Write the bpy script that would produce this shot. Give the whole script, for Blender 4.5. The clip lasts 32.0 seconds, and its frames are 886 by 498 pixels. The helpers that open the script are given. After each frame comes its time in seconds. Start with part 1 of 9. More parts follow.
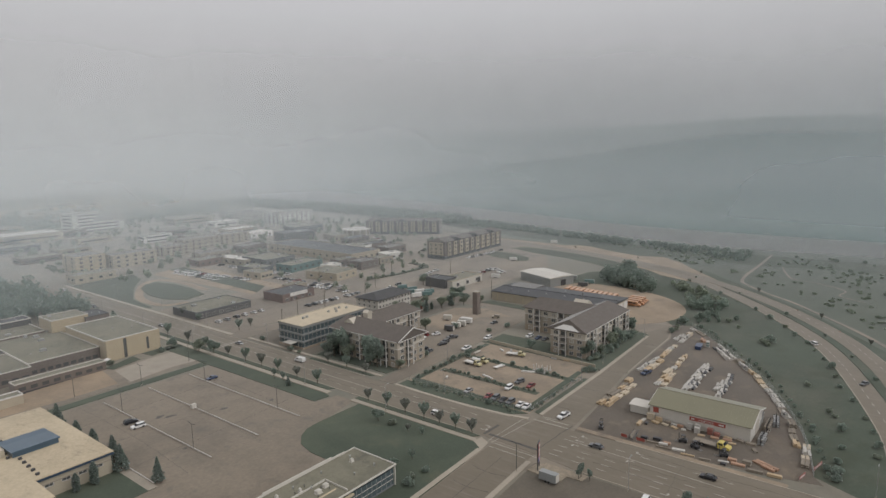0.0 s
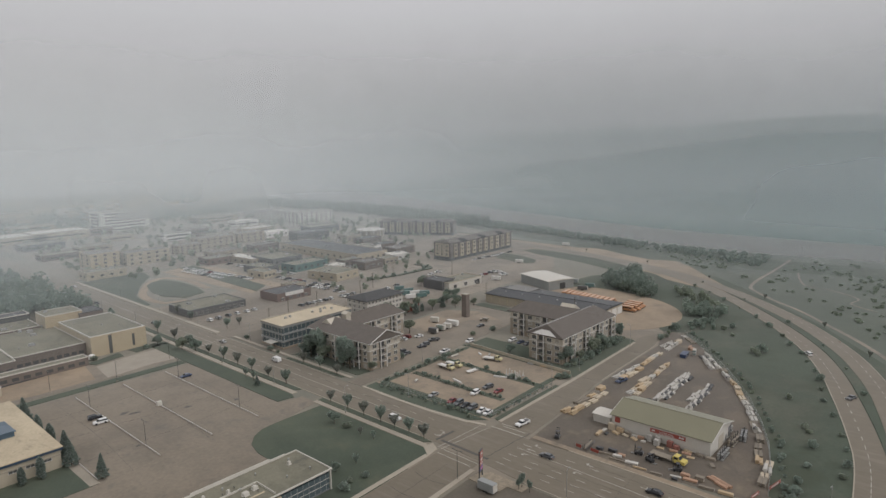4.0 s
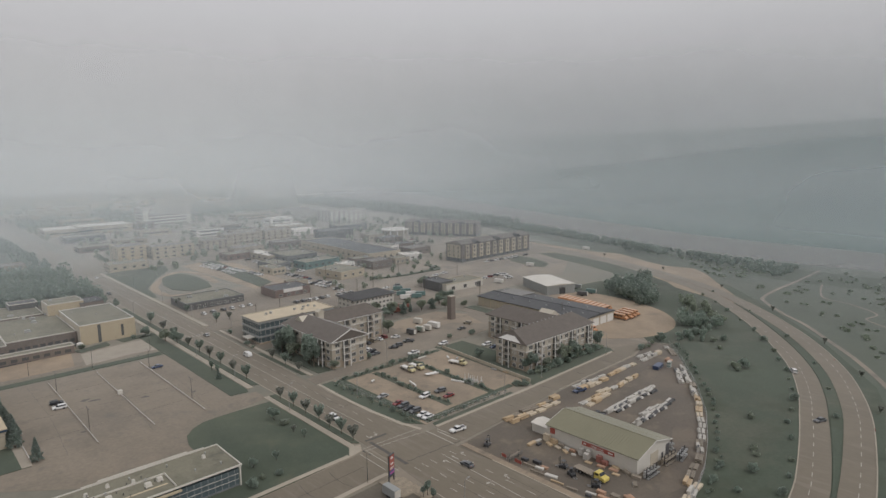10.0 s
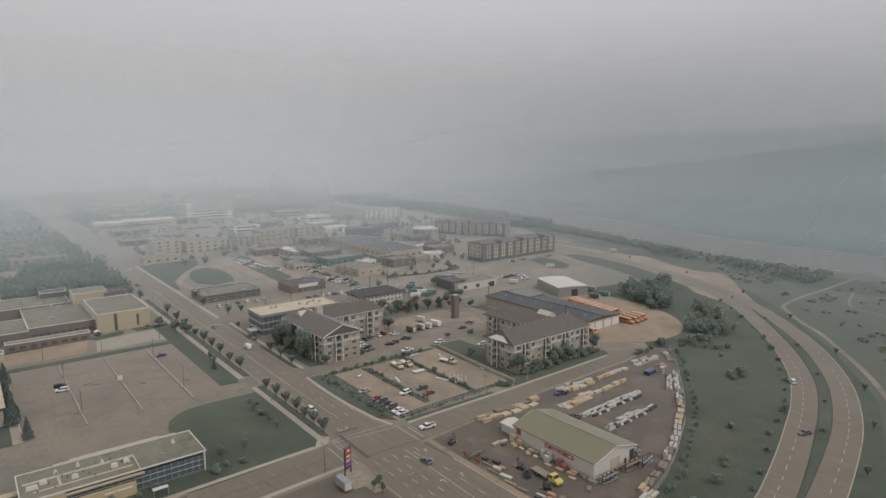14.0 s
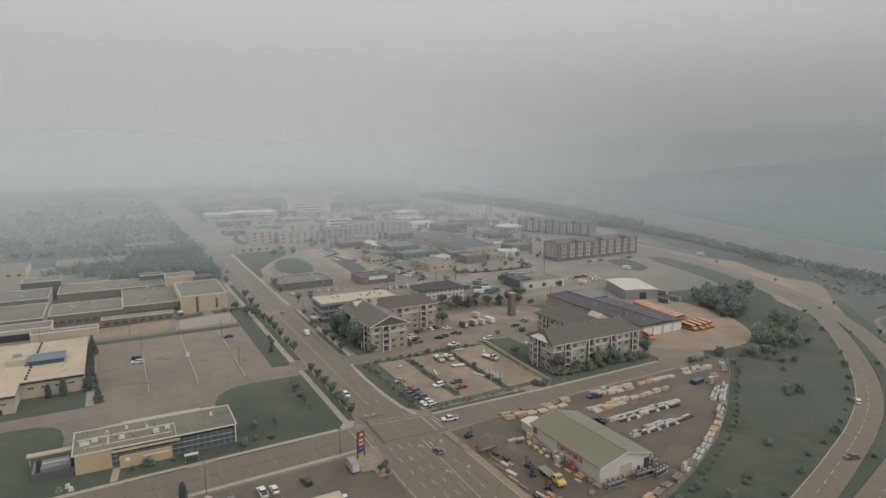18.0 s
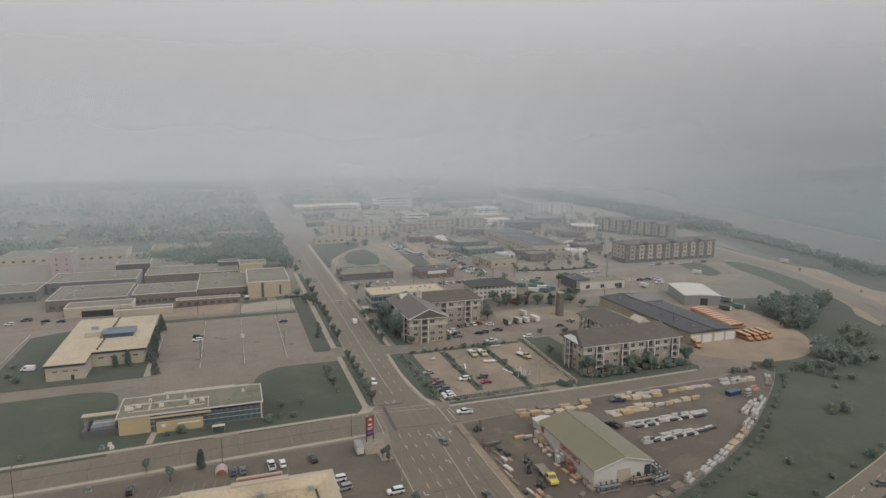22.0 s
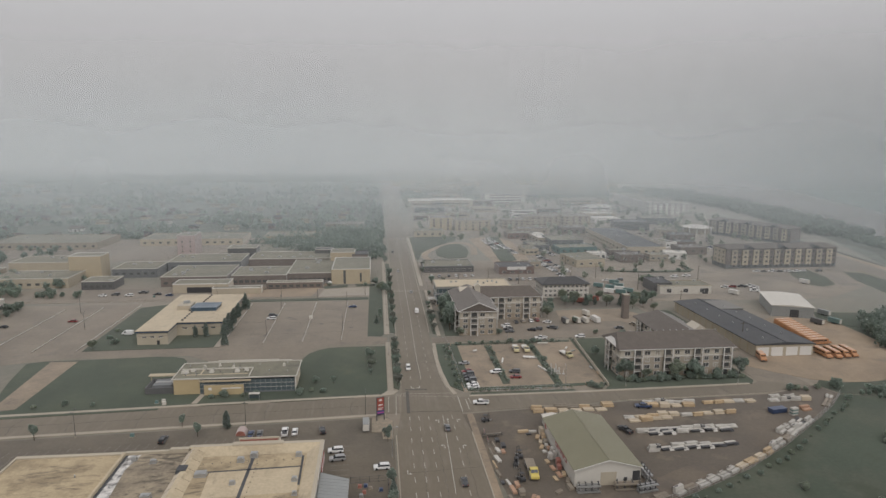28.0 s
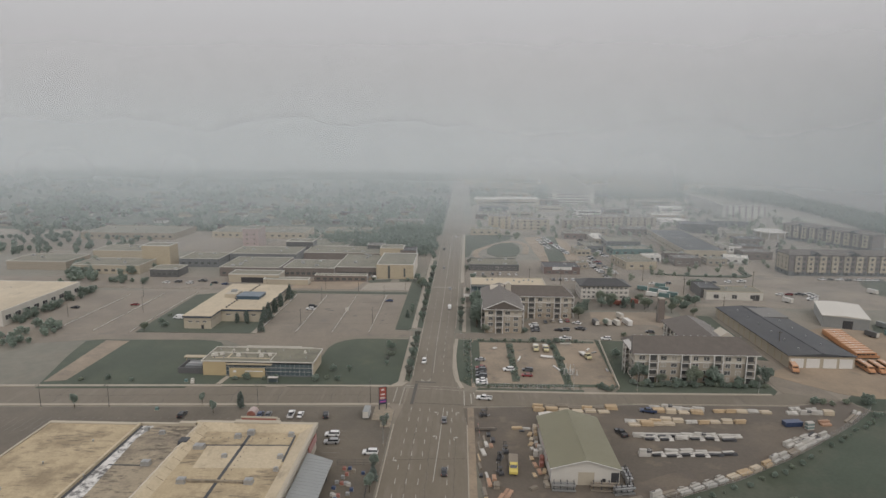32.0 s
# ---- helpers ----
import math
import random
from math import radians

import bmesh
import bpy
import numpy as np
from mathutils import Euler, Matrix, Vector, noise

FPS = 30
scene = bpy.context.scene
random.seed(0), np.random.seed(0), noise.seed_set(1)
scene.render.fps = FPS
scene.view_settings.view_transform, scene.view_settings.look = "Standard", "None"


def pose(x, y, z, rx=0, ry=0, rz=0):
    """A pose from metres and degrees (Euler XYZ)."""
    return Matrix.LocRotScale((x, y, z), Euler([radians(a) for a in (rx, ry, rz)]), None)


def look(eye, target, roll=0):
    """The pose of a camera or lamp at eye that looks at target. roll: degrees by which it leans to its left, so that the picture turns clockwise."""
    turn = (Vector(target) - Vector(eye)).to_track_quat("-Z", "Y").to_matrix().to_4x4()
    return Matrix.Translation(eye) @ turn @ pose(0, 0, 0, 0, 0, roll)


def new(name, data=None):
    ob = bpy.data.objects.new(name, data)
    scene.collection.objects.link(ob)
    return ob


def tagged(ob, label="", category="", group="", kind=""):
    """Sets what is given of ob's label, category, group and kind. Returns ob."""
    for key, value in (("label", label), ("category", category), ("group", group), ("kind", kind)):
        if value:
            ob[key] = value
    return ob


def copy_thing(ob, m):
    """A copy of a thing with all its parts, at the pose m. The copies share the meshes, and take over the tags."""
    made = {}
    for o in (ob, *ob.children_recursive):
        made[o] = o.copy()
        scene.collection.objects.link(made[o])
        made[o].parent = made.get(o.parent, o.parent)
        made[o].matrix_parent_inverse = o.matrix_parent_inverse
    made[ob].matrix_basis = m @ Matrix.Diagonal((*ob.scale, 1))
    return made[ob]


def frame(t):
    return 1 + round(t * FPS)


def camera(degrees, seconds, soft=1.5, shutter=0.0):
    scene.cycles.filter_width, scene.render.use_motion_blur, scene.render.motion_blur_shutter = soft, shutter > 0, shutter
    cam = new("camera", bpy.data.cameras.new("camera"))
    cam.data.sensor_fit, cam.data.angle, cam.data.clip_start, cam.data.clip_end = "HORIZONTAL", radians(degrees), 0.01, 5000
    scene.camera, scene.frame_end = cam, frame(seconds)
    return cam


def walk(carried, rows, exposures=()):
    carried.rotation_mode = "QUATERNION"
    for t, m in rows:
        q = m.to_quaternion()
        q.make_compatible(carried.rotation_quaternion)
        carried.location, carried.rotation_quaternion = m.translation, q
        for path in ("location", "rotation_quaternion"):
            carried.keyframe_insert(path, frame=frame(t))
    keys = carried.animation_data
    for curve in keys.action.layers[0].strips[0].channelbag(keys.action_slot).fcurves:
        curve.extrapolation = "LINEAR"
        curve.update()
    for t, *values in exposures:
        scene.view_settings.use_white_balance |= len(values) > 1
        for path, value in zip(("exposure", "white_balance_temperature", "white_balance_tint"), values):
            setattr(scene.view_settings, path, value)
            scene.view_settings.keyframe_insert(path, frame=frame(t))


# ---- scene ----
cam = camera(70.8, 32.0)
PATH = [
    (0, (-136.219, -174.652, 95.889), (-134.664, -173.434, 95.569), -1.2),
    (1, (-130.845, -179.384, 95.574), (-129.306, -178.147, 95.255), -1.2),
    (2, (-125.869, -184.663, 95.345), (-124.35, -183.401, 95.028), -1.3),
    (3, (-120.652, -189.758, 95.122), (-119.155, -188.471, 94.806), -1.3),
    (3.5, (-117.896, -192.088, 95.097), (-116.41, -190.787, 94.781), -1.3),
    (5.5, (-107.282, -199.955, 94.932), (-105.837, -198.609, 94.62), -0.8),
    (6, (-104.603, -202.175, 94.738), (-103.17, -200.816, 94.424), -0.9),
    (7, (-99.66, -207.198, 94.823), (-98.253, -205.811, 94.511), -0.7),
    (8, (-94.69, -212.239, 94.696), (-93.309, -210.826, 94.386), -0.7),
    (9, (-89.595, -217.26, 94.484), (-88.235, -215.827, 94.176), -0.6),
    (10, (-84.125, -222.226, 94.225), (-82.784, -220.775, 93.916), -0.7),
    (11, (-78.716, -227.28, 94.175), (-77.394, -225.811, 93.866), -0.7),
    (12, (-73.898, -232.358, 94.231), (-72.594, -230.873, 93.921), -0.7),
    (12.5, (-71.645, -234.637, 94.118), (-70.352, -233.142, 93.809), -0.6),
    (13, (-69.491, -236.515, 93.896), (-68.215, -235.007, 93.587), -0.6),
    (13.5, (-67.024, -238.962, 93.82), (-65.779, -237.427, 93.512), -0.5),
    (14, (-64.474, -241.271, 93.783), (-63.262, -239.71, 93.475), -0.4),
    (14.5, (-61.736, -243.707, 93.817), (-60.559, -242.12, 93.509), -0.5),
    (16.5, (-51.604, -252.852, 93.806), (-50.567, -251.171, 93.494), -0.2),
    (17, (-49.075, -255.105, 93.819), (-48.074, -253.403, 93.506), -0.2),
    (18, (-43.635, -259.496, 93.719), (-42.71, -257.751, 93.405), -0.2),
    (19, (-38.536, -263.754, 93.83), (-37.684, -261.972, 93.514), -0.1),
    (20, (-33.034, -267.461, 94.301), (-32.251, -265.649, 93.979), 0.2),
    (21, (-27.318, -271.468, 94.577), (-26.607, -269.628, 94.252), 0.3),
    (22, (-21.285, -275.23, 94.787), (-20.644, -273.364, 94.46), 0.3),
    (23, (-14.882, -279.013, 94.95), (-14.315, -277.124, 94.621), 0.4),
    (24, (-8.655, -281.827, 94.988), (-8.157, -279.919, 94.655), 0.4),
    (25, (-2.51, -284.291, 94.802), (-2.081, -282.366, 94.467), 0.4),
    (25.5, (0.804, -285.635, 94.796), (1.196, -283.703, 94.46), 0.4),
    (28, (17.579, -291.662, 95.304), (17.79, -289.703, 94.963), 0.4),
    (29, (25.051, -294.158, 96.215), (25.187, -292.193, 95.87), 0.6),
    (30, (31.526, -296.202, 96.584), (31.594, -294.234, 96.235), 0.6),
    (31, (38.121, -297.534, 96.499), (38.127, -295.565, 96.149), 0.7),
    (32, (45.43, -298.854, 96.279), (45.373, -296.885, 95.93), 0.5),
]
walk(cam, [(t, look(eye, target, roll)) for t, eye, target, roll in PATH], [(0.0, 0.15, 6420, 11.5), (16.0, 0.14, 6450, 12), (32.0, 0.11, 6500, 12)])

# ---------------------------------------------------------------- world and light
HORIZON = (0.392, 0.392, 0.390)
world = bpy.data.worlds.new("smoky_sky")
scene.world = world
world.use_nodes = True
wn, wl = world.node_tree.nodes, world.node_tree.links
bg = wn["Background"]
sky = wn.new("ShaderNodeTexSky")
sky.sky_type = 'NISHITA'
sky.sun_disc = False
sky.sun_elevation = radians(48)
sky.sun_rotation = radians(160)
sky.dust_density = 8.0
sky_grey = wn.new("ShaderNodeHueSaturation")
sky_grey.inputs["Saturation"].default_value = 0.15
sky_grey.inputs["Value"].default_value = 0.05
wl.new(sky.outputs["Color"], sky_grey.inputs["Color"])
tco = wn.new("ShaderNodeTexCoord")
sep = wn.new("ShaderNodeSeparateXYZ")
wl.new(tco.outputs["Generated"], sep.inputs[0])
ramp = wn.new("ShaderNodeValToRGB")
ramp.color_ramp.elements[0].position = 0.02
ramp.color_ramp.elements[0].color = (*HORIZON, 1)
ramp.color_ramp.elements[1].position = 0.28
ramp.color_ramp.elements[1].color = (0.535, 0.535, 0.545, 1)
wl.new(sep.outputs["Z"], ramp.inputs["Fac"])
smoke = wn.new("ShaderNodeMixRGB")
smoke.inputs["Fac"].default_value = 0.995
wl.new(sky_grey.outputs["Color"], smoke.inputs["Color1"])
wl.new(ramp.outputs["Color"], smoke.inputs["Color2"])
wl.new(smoke.outputs["Color"], bg.inputs["Color"])
bg.inputs["Strength"].default_value = 1.0

sun = new("sun", bpy.data.lights.new("sun", 'SUN'))
sun.data.energy = 1.2
sun.data.angle = radians(60)
sun.data.color = (1.0, 0.978, 0.958)
sun.matrix_world = look((0, 0, 500), (-0.34 * 300, 0.93 * 300, 500 - 330))


# ---------------------------------------------------------------- materials
def mat(name, col, rough=0.85, var=0.18, s1=0.12, s2=2.2, bump=0.15, metal=0.0, spec=0.3, rnd=0.0, stretch=None, sheen=0.6):
    m = bpy.data.materials.new(name)
    m.use_nodes = True
    n, l = m.node_tree.nodes, m.node_tree.links
    b = n["Principled BSDF"]
    b.inputs["Roughness"].default_value = rough
    b.inputs["Metallic"].default_value = metal
    b.inputs["Specular IOR Level"].default_value = spec
    b.inputs["Sheen Weight"].default_value = sheen
    b.inputs["Sheen Roughness"].default_value = 0.34
    b.inputs["Sheen Tint"].default_value = (0.97, 0.965, 0.95, 1)
    tc = n.new("ShaderNodeTexCoord")
    vec = tc.outputs["Object"]
    if stretch:
        mp = n.new("ShaderNodeMapping")
        mp.inputs["Scale"].default_value = stretch
        l.new(vec, mp.inputs["Vector"])
        vec = mp.outputs["Vector"]
    n1, n2 = n.new("ShaderNodeTexNoise"), n.new("ShaderNodeTexNoise")
    for k, s in ((n1, s1), (n2, s2)):
        k.inputs["Scale"].default_value = s
        k.inputs["Detail"].default_value = 6
        k.inputs["Roughness"].default_value = 0.62
        l.new(vec, k.inputs["Vector"])
    mix = n.new("ShaderNodeMath")
    mix.operation = 'ADD'
    l.new(n1.outputs["Fac"], mix.inputs[0])
    l.new(n2.outputs["Fac"], mix.inputs[1])
    mr = n.new("ShaderNodeMapRange")
    mr.inputs["From Min"].default_value, mr.inputs["From Max"].default_value = 0.65, 1.35
    mr.inputs["To Min"].default_value, mr.inputs["To Max"].default_value = 1 - var, 1 + var
    l.new(mix.outputs[0], mr.inputs["Value"])
    out = mr.outputs[0]
    if rnd:
        oi = n.new("ShaderNodeObjectInfo")
        m2 = n.new("ShaderNodeMapRange")
        m2.inputs["To Min"].default_value, m2.inputs["To Max"].default_value = 1 - rnd, 1 + rnd
        l.new(oi.outputs["Random"], m2.inputs["Value"])
        mu = n.new("ShaderNodeMath")
        mu.operation = 'MULTIPLY'
        l.new(out, mu.inputs[0])
        l.new(m2.outputs[0], mu.inputs[1])
        out = mu.outputs[0]
    c = n.new("ShaderNodeMixRGB")
    c.blend_type = 'MULTIPLY'
    c.inputs["Fac"].default_value = 1
    c.inputs["Color1"].default_value = (*col, 1)
    l.new(out, c.inputs["Color2"])
    l.new(c.outputs["Color"], b.inputs["Base Color"])
    if bump:
        bp = n.new("ShaderNodeBump")
        bp.inputs["Strength"].default_value = bump
        bp.inputs["Distance"].default_value = 0.08
        l.new(n2.outputs["Fac"], bp.inputs["Height"])
        l.new(bp.outputs["Normal"], b.inputs["Normal"])
    return m


def blotched(name, a, b_, rough, s1, edge, s2, rnd_scale=0.0, spec=0.25):
    """Two ground colours in patches with a fine grain over both."""
    m = mat(name, a, rough, 0.2, s1, s2, 0.2, 0, spec)
    n, l = m.node_tree.nodes, m.node_tree.links
    c = [k for k in n if k.bl_idname == "ShaderNodeMixRGB"][0]
    tc = [k for k in n if k.bl_idname == "ShaderNodeTexCoord"][0]
    k = n.new("ShaderNodeTexNoise")
    k.inputs["Scale"].default_value = s1 * 0.6
    k.inputs["Detail"].default_value = 8
    k.inputs["Roughness"].default_value = 0.7
    l.new(tc.outputs["Object"], k.inputs["Vector"])
    r = n.new("ShaderNodeMapRange")
    r.inputs["From Min"].default_value, r.inputs["From Max"].default_value = edge - 0.07, edge + 0.07
    l.new(k.outputs["Fac"], r.inputs["Value"])
    x = n.new("ShaderNodeMixRGB")
    x.inputs["Color1"].default_value, x.inputs["Color2"].default_value = (*a, 1), (*b_, 1)
    l.new(r.outputs[0], x.inputs["Fac"])
    l.new(x.outputs["Color"], c.inputs["Color1"])
    return m


def streaked(m, col, scale, edge, amount):
    """Lays worn, dirty streaks of their own shape over a material."""
    n, l = m.node_tree.nodes, m.node_tree.links
    b = n["Principled BSDF"]
    old = b.inputs["Base Color"].links[0].from_socket
    tc = [k for k in n if k.bl_idname == "ShaderNodeTexCoord"][0]
    mp = n.new("ShaderNodeMapping")
    mp.inputs["Scale"].default_value = scale
    l.new(tc.outputs["Object"], mp.inputs["Vector"])
    k = n.new("ShaderNodeTexNoise")
    k.inputs["Scale"].default_value = 1.0
    k.inputs["Detail"].default_value = 9
    k.inputs["Roughness"].default_value = 0.66
    l.new(mp.outputs["Vector"], k.inputs["Vector"])
    big = n.new("ShaderNodeTexNoise")
    big.inputs["Scale"].default_value = 0.09
    big.inputs["Detail"].default_value = 4
    l.new(tc.outputs["Object"], big.inputs["Vector"])
    ad = n.new("ShaderNodeMath")
    ad.operation = 'MULTIPLY_ADD'
    ad.inputs[1].default_value = 0.6
    l.new(big.outputs["Fac"], ad.inputs[0])
    l.new(k.outputs["Fac"], ad.inputs[2])
    r = n.new("ShaderNodeMapRange")
    r.inputs["From Min"].default_value, r.inputs["From Max"].default_value = edge, edge + 0.16
    r.inputs["To Max"].default_value = amount
    l.new(ad.outputs[0], r.inputs["Value"])
    x = n.new("ShaderNodeMixRGB")
    x.inputs["Color2"].default_value = (*col, 1)
    l.new(r.outputs[0], x.inputs["Fac"])
    l.new(old, x.inputs["Color1"])
    l.new(x.outputs["Color"], b.inputs["Base Color"])
    return m


def leafy(m, col):
    """Lets light through thin leaves."""
    n, l = m.node_tree.nodes, m.node_tree.links
    n["Principled BSDF"].inputs["Sheen Weight"].default_value = 1.0
    t = n.new("ShaderNodeBsdfTranslucent")
    t.inputs["Color"].default_value = (*col, 1)
    mx = n.new("ShaderNodeAddShader")
    l.new(n["Principled BSDF"].outputs[0], mx.inputs[0])
    l.new(t.outputs[0], mx.inputs[1])
    l.new(mx.outputs[0], n["Material Output"].inputs["Surface"])
    return m


def glass(name, col, rough=0.12):
    m = mat(name, col, rough, 0.1, 0.4, 3, 0.0, 0, 0.6, sheen=0.0)
    return m


ASPHALT = blotched("asphalt_grey", (0.142, 0.120, 0.090), (0.118, 0.101, 0.077), 0.85, 0.07, 0.5, 1.2)
ASPHALT_ROAD = mat("asphalt_road", (0.162, 0.136, 0.099), 0.82, 0.14, 0.05, 0.9, 0.12, stretch=(1, 0.35, 1))
ASPHALT_OLD = blotched("asphalt_old", (0.212, 0.176, 0.132), (0.172, 0.144, 0.110), 0.88, 0.05, 0.52, 0.8)
ASPHALT_YARD = blotched("asphalt_yard", (0.112, 0.093, 0.072), (0.134, 0.108, 0.080), 0.85, 0.06, 0.55, 1.0)
YARD_DUST = blotched("yard_dust", (0.150, 0.122, 0.092), (0.120, 0.100, 0.080), 0.95, 0.09, 0.5, 1.2)
PATCH = mat("asphalt_patch", (0.082, 0.074, 0.065), 0.85, 0.2, 0.4, 3)
CONCRETE = mat("concrete_walk", (0.345, 0.302, 0.238), 0.85, 0.14, 0.2, 2.5)
CONCRETE_OLD = mat("worn_concrete", (0.300, 0.262, 0.208), 0.88, 0.18, 0.2, 2.5)
KERB = mat("kerb_concrete", (0.34, 0.30, 0.24), 0.85, 0.15, 0.3, 3)
GRASS = blotched("lawn_grass", (0.064, 0.080, 0.056), (0.078, 0.092, 0.063), 0.95, 0.045, 0.52, 1.6)
GRASS_DRY = blotched("rough_grass", (0.066, 0.083, 0.058), (0.096, 0.100, 0.072), 0.95, 0.03, 0.58, 0.9)
FLATS = blotched("river_flats", (0.056, 0.073, 0.050), (0.070, 0.086, 0.058), 0.95, 0.02, 0.5, 0.6)
LAND = blotched("land_cover", (0.165, 0.158, 0.122), (0.225, 0.192, 0.148), 0.95, 0.012, 0.53, 0.25)
DIRT = blotched("bare_dirt", (0.310, 0.230, 0.150), (0.240, 0.182, 0.122), 0.95, 0.05, 0.5, 0.9)
DIRT_LOT = blotched("lot_dirt", (0.290, 0.226, 0.158), (0.225, 0.180, 0.130), 0.95, 0.06, 0.5, 1.0)
DUST = blotched("dusty_ground", (0.250, 0.208, 0.158), (0.190, 0.163, 0.128), 0.95, 0.035, 0.5, 0.8)
GRAVEL = blotched("gravel", (0.300, 0.268, 0.228), (0.245, 0.220, 0.188), 0.95, 0.1, 0.5, 3.5)
STONES = mat("landscape_stone", (0.27, 0.225, 0.165), 0.9, 0.4, 0.8, 5, 0.4)
PAINT_OLD = mat("worn_stall_paint", (0.235, 0.215, 0.180), 0.85, 0.4, 0.5, 4)
PAINT = mat("road_paint", (0.42, 0.40, 0.35), 0.8, 0.25, 0.5, 4)
WATER = mat("river_water", (0.165, 0.158, 0.142), 0.25, 0.06, 0.01, 0.15, 0.02, 0, 0.4, sheen=0.0)
WHITE = mat("white_paint", (0.66, 0.64, 0.60), 0.6, 0.08, 0.3, 3)
CREAM = mat("cream_siding", (0.50, 0.455, 0.375), 0.75, 0.08, 0.3, 3, stretch=(0.3, 0.3, 4))
TAN = mat("tan_siding", (0.345, 0.305, 0.245), 0.8, 0.1, 0.3, 3, stretch=(0.3, 0.3, 4))
STONE = mat("tan_stone_cladding", (0.33, 0.275, 0.21), 0.9, 0.22, 0.5, 5, 0.4)
YELLOW_STUCCO = mat("yellow_stucco", (0.46, 0.365, 0.215), 0.85, 0.1, 0.2, 4)
BUFF = mat("buff_panel", (0.445, 0.375, 0.265), 0.85, 0.09, 0.15, 3)
BUFF_PALE = mat("buff_pale_panel", (0.430, 0.378, 0.292), 0.85, 0.09, 0.15, 3)
BRICK_BROWN = mat("brown_brick", (0.185, 0.158, 0.138), 0.9, 0.15, 0.4, 5, 0.3)
BRICK_RED = mat("red_brick", (0.200, 0.152, 0.134), 0.9, 0.15, 0.4, 5, 0.3)
DARK_CLAD = mat("dark_cladding", (0.115, 0.114, 0.112), 0.7, 0.15, 0.3, 3)
SLATE_CLAD = mat("slate_cladding", (0.165, 0.172, 0.172), 0.7, 0.15, 0.3, 3)
GREY_METAL = mat("grey_metal_cladding", (0.31, 0.32, 0.31), 0.55, 0.1, 0.2, 3, 0.1, 0.3, 0.4)
PALE_METAL = mat("pale_metal_siding", (0.55, 0.52, 0.46), 0.6, 0.08, 0.2, 4, 0.1, 0.0, 0.4)
SHINGLE = mat("brown_shingles", (0.130, 0.113, 0.098), 0.92, 0.18, 0.4, 5, 0.5)
BROWN_CLAD = mat("brown_cladding", (0.185, 0.162, 0.148), 0.8, 0.15, 0.3, 3)
SHINGLE_DK = mat("dark_shingles", (0.078, 0.078, 0.078), 0.92, 0.2, 0.4, 5, 0.5)
ROOF_GREEN = mat("sage_green_metal_roof", (0.212, 0.200, 0.132), 0.6, 0.1, 0.08, 2, 0.1, 0.1, 0.4)
ROOF_TAN = blotched("weathered_tan_roof", (0.435, 0.350, 0.225), (0.285, 0.225, 0.145), 0.9, 0.12, 0.57, 1.6)
ROOF_TAN_DK = blotched("stained_tan_roof", (0.345, 0.288, 0.205), (0.205, 0.172, 0.130), 0.9, 0.1, 0.50, 1.4)
PEELED = blotched("peeled_coating", (0.62, 0.60, 0.56), (0.10, 0.095, 0.09), 0.8, 0.55, 0.52, 2.5)
ROOF_GREY = blotched("grey_gravel_roof", (0.196, 0.184, 0.134), (0.150, 0.142, 0.104), 0.92, 0.1, 0.52, 2.0)
ROOF_WHITE = mat("white_membrane_roof", (0.58, 0.555, 0.50), 0.75, 0.12, 0.12, 2)
ROOF_DARK = blotched("dark_tar_roof", (0.082, 0.084, 0.086), (0.064, 0.067, 0.072), 0.9, 0.06, 0.5, 1.2)
ROOF_GREY_DK = mat("worn_dark_roof", (0.165, 0.158, 0.146), 0.9, 0.2, 0.2, 2)
ROOF_PALE = mat("pale_metal_roof", (0.60, 0.565, 0.50), 0.6, 0.08, 0.06, 1.0, 0.1, 0.1, 0.4)
ROOF_CREAM = blotched("cream_membrane_roof", (0.500, 0.415, 0.285), (0.415, 0.340, 0.230), 0.85, 0.06, 0.55, 1.2)
BLUE_METAL = mat("blue_metal_roof", (0.078, 0.122, 0.165), 0.5, 0.1, 0.2, 3, 0.1, 0.2, 0.4)
NAVY = mat("navy_fascia", (0.045, 0.070, 0.105), 0.6, 0.12, 0.3, 3)
TEAL = mat("teal_paint", (0.120, 0.190, 0.178), 0.6, 0.12, 0.3, 3)
RED = mat("red_paint", (0.32, 0.082, 0.060), 0.55, 0.12, 0.4, 3)
PINK = mat("pink_render", (0.44, 0.35, 0.325), 0.85, 0.1, 0.2, 3)
RUST_RED = mat("faded_red_paint", (0.30, 0.125, 0.095), 0.6, 0.2, 0.5, 3)
ORANGE = mat("bus_orange", (0.47, 0.240, 0.120), 0.5, 0.08, 0.3, 3, rnd=0.08)
BUS_ROOF = mat("sun_faded_bus_roof", (0.56, 0.34, 0.21), 0.55, 0.1, 0.3, 3)
RAIL = mat("bronze_rail", (0.255, 0.235, 0.205), 0.55, 0.1, 0.4, 3)
PALE_RENDER = mat("pale_grey_render", (0.56, 0.54, 0.50), 0.8, 0.1, 0.2, 3)
YELLOW_PALE = mat("faded_truck_yellow", (0.52, 0.46, 0.27), 0.5, 0.08, 0.3, 3)
YELLOW = mat("truck_yellow", (0.56, 0.45, 0.12), 0.5, 0.08, 0.3, 3)
MAGENTA = mat("magenta_panel", (0.50, 0.10, 0.28), 0.5, 0.05)
BLUE_SIGN = mat("blue_sign_panel", (0.06, 0.07, 0.22), 0.5, 0.05)
WOOD = mat("sawn_lumber", (0.46, 0.345, 0.215), 0.85, 0.22, 0.8, 6, rnd=0.18, stretch=(0.3, 3, 3))
WOOD_GREY = mat("weathered_timber", (0.235, 0.200, 0.155), 0.9, 0.2, 0.8, 6, rnd=0.15)
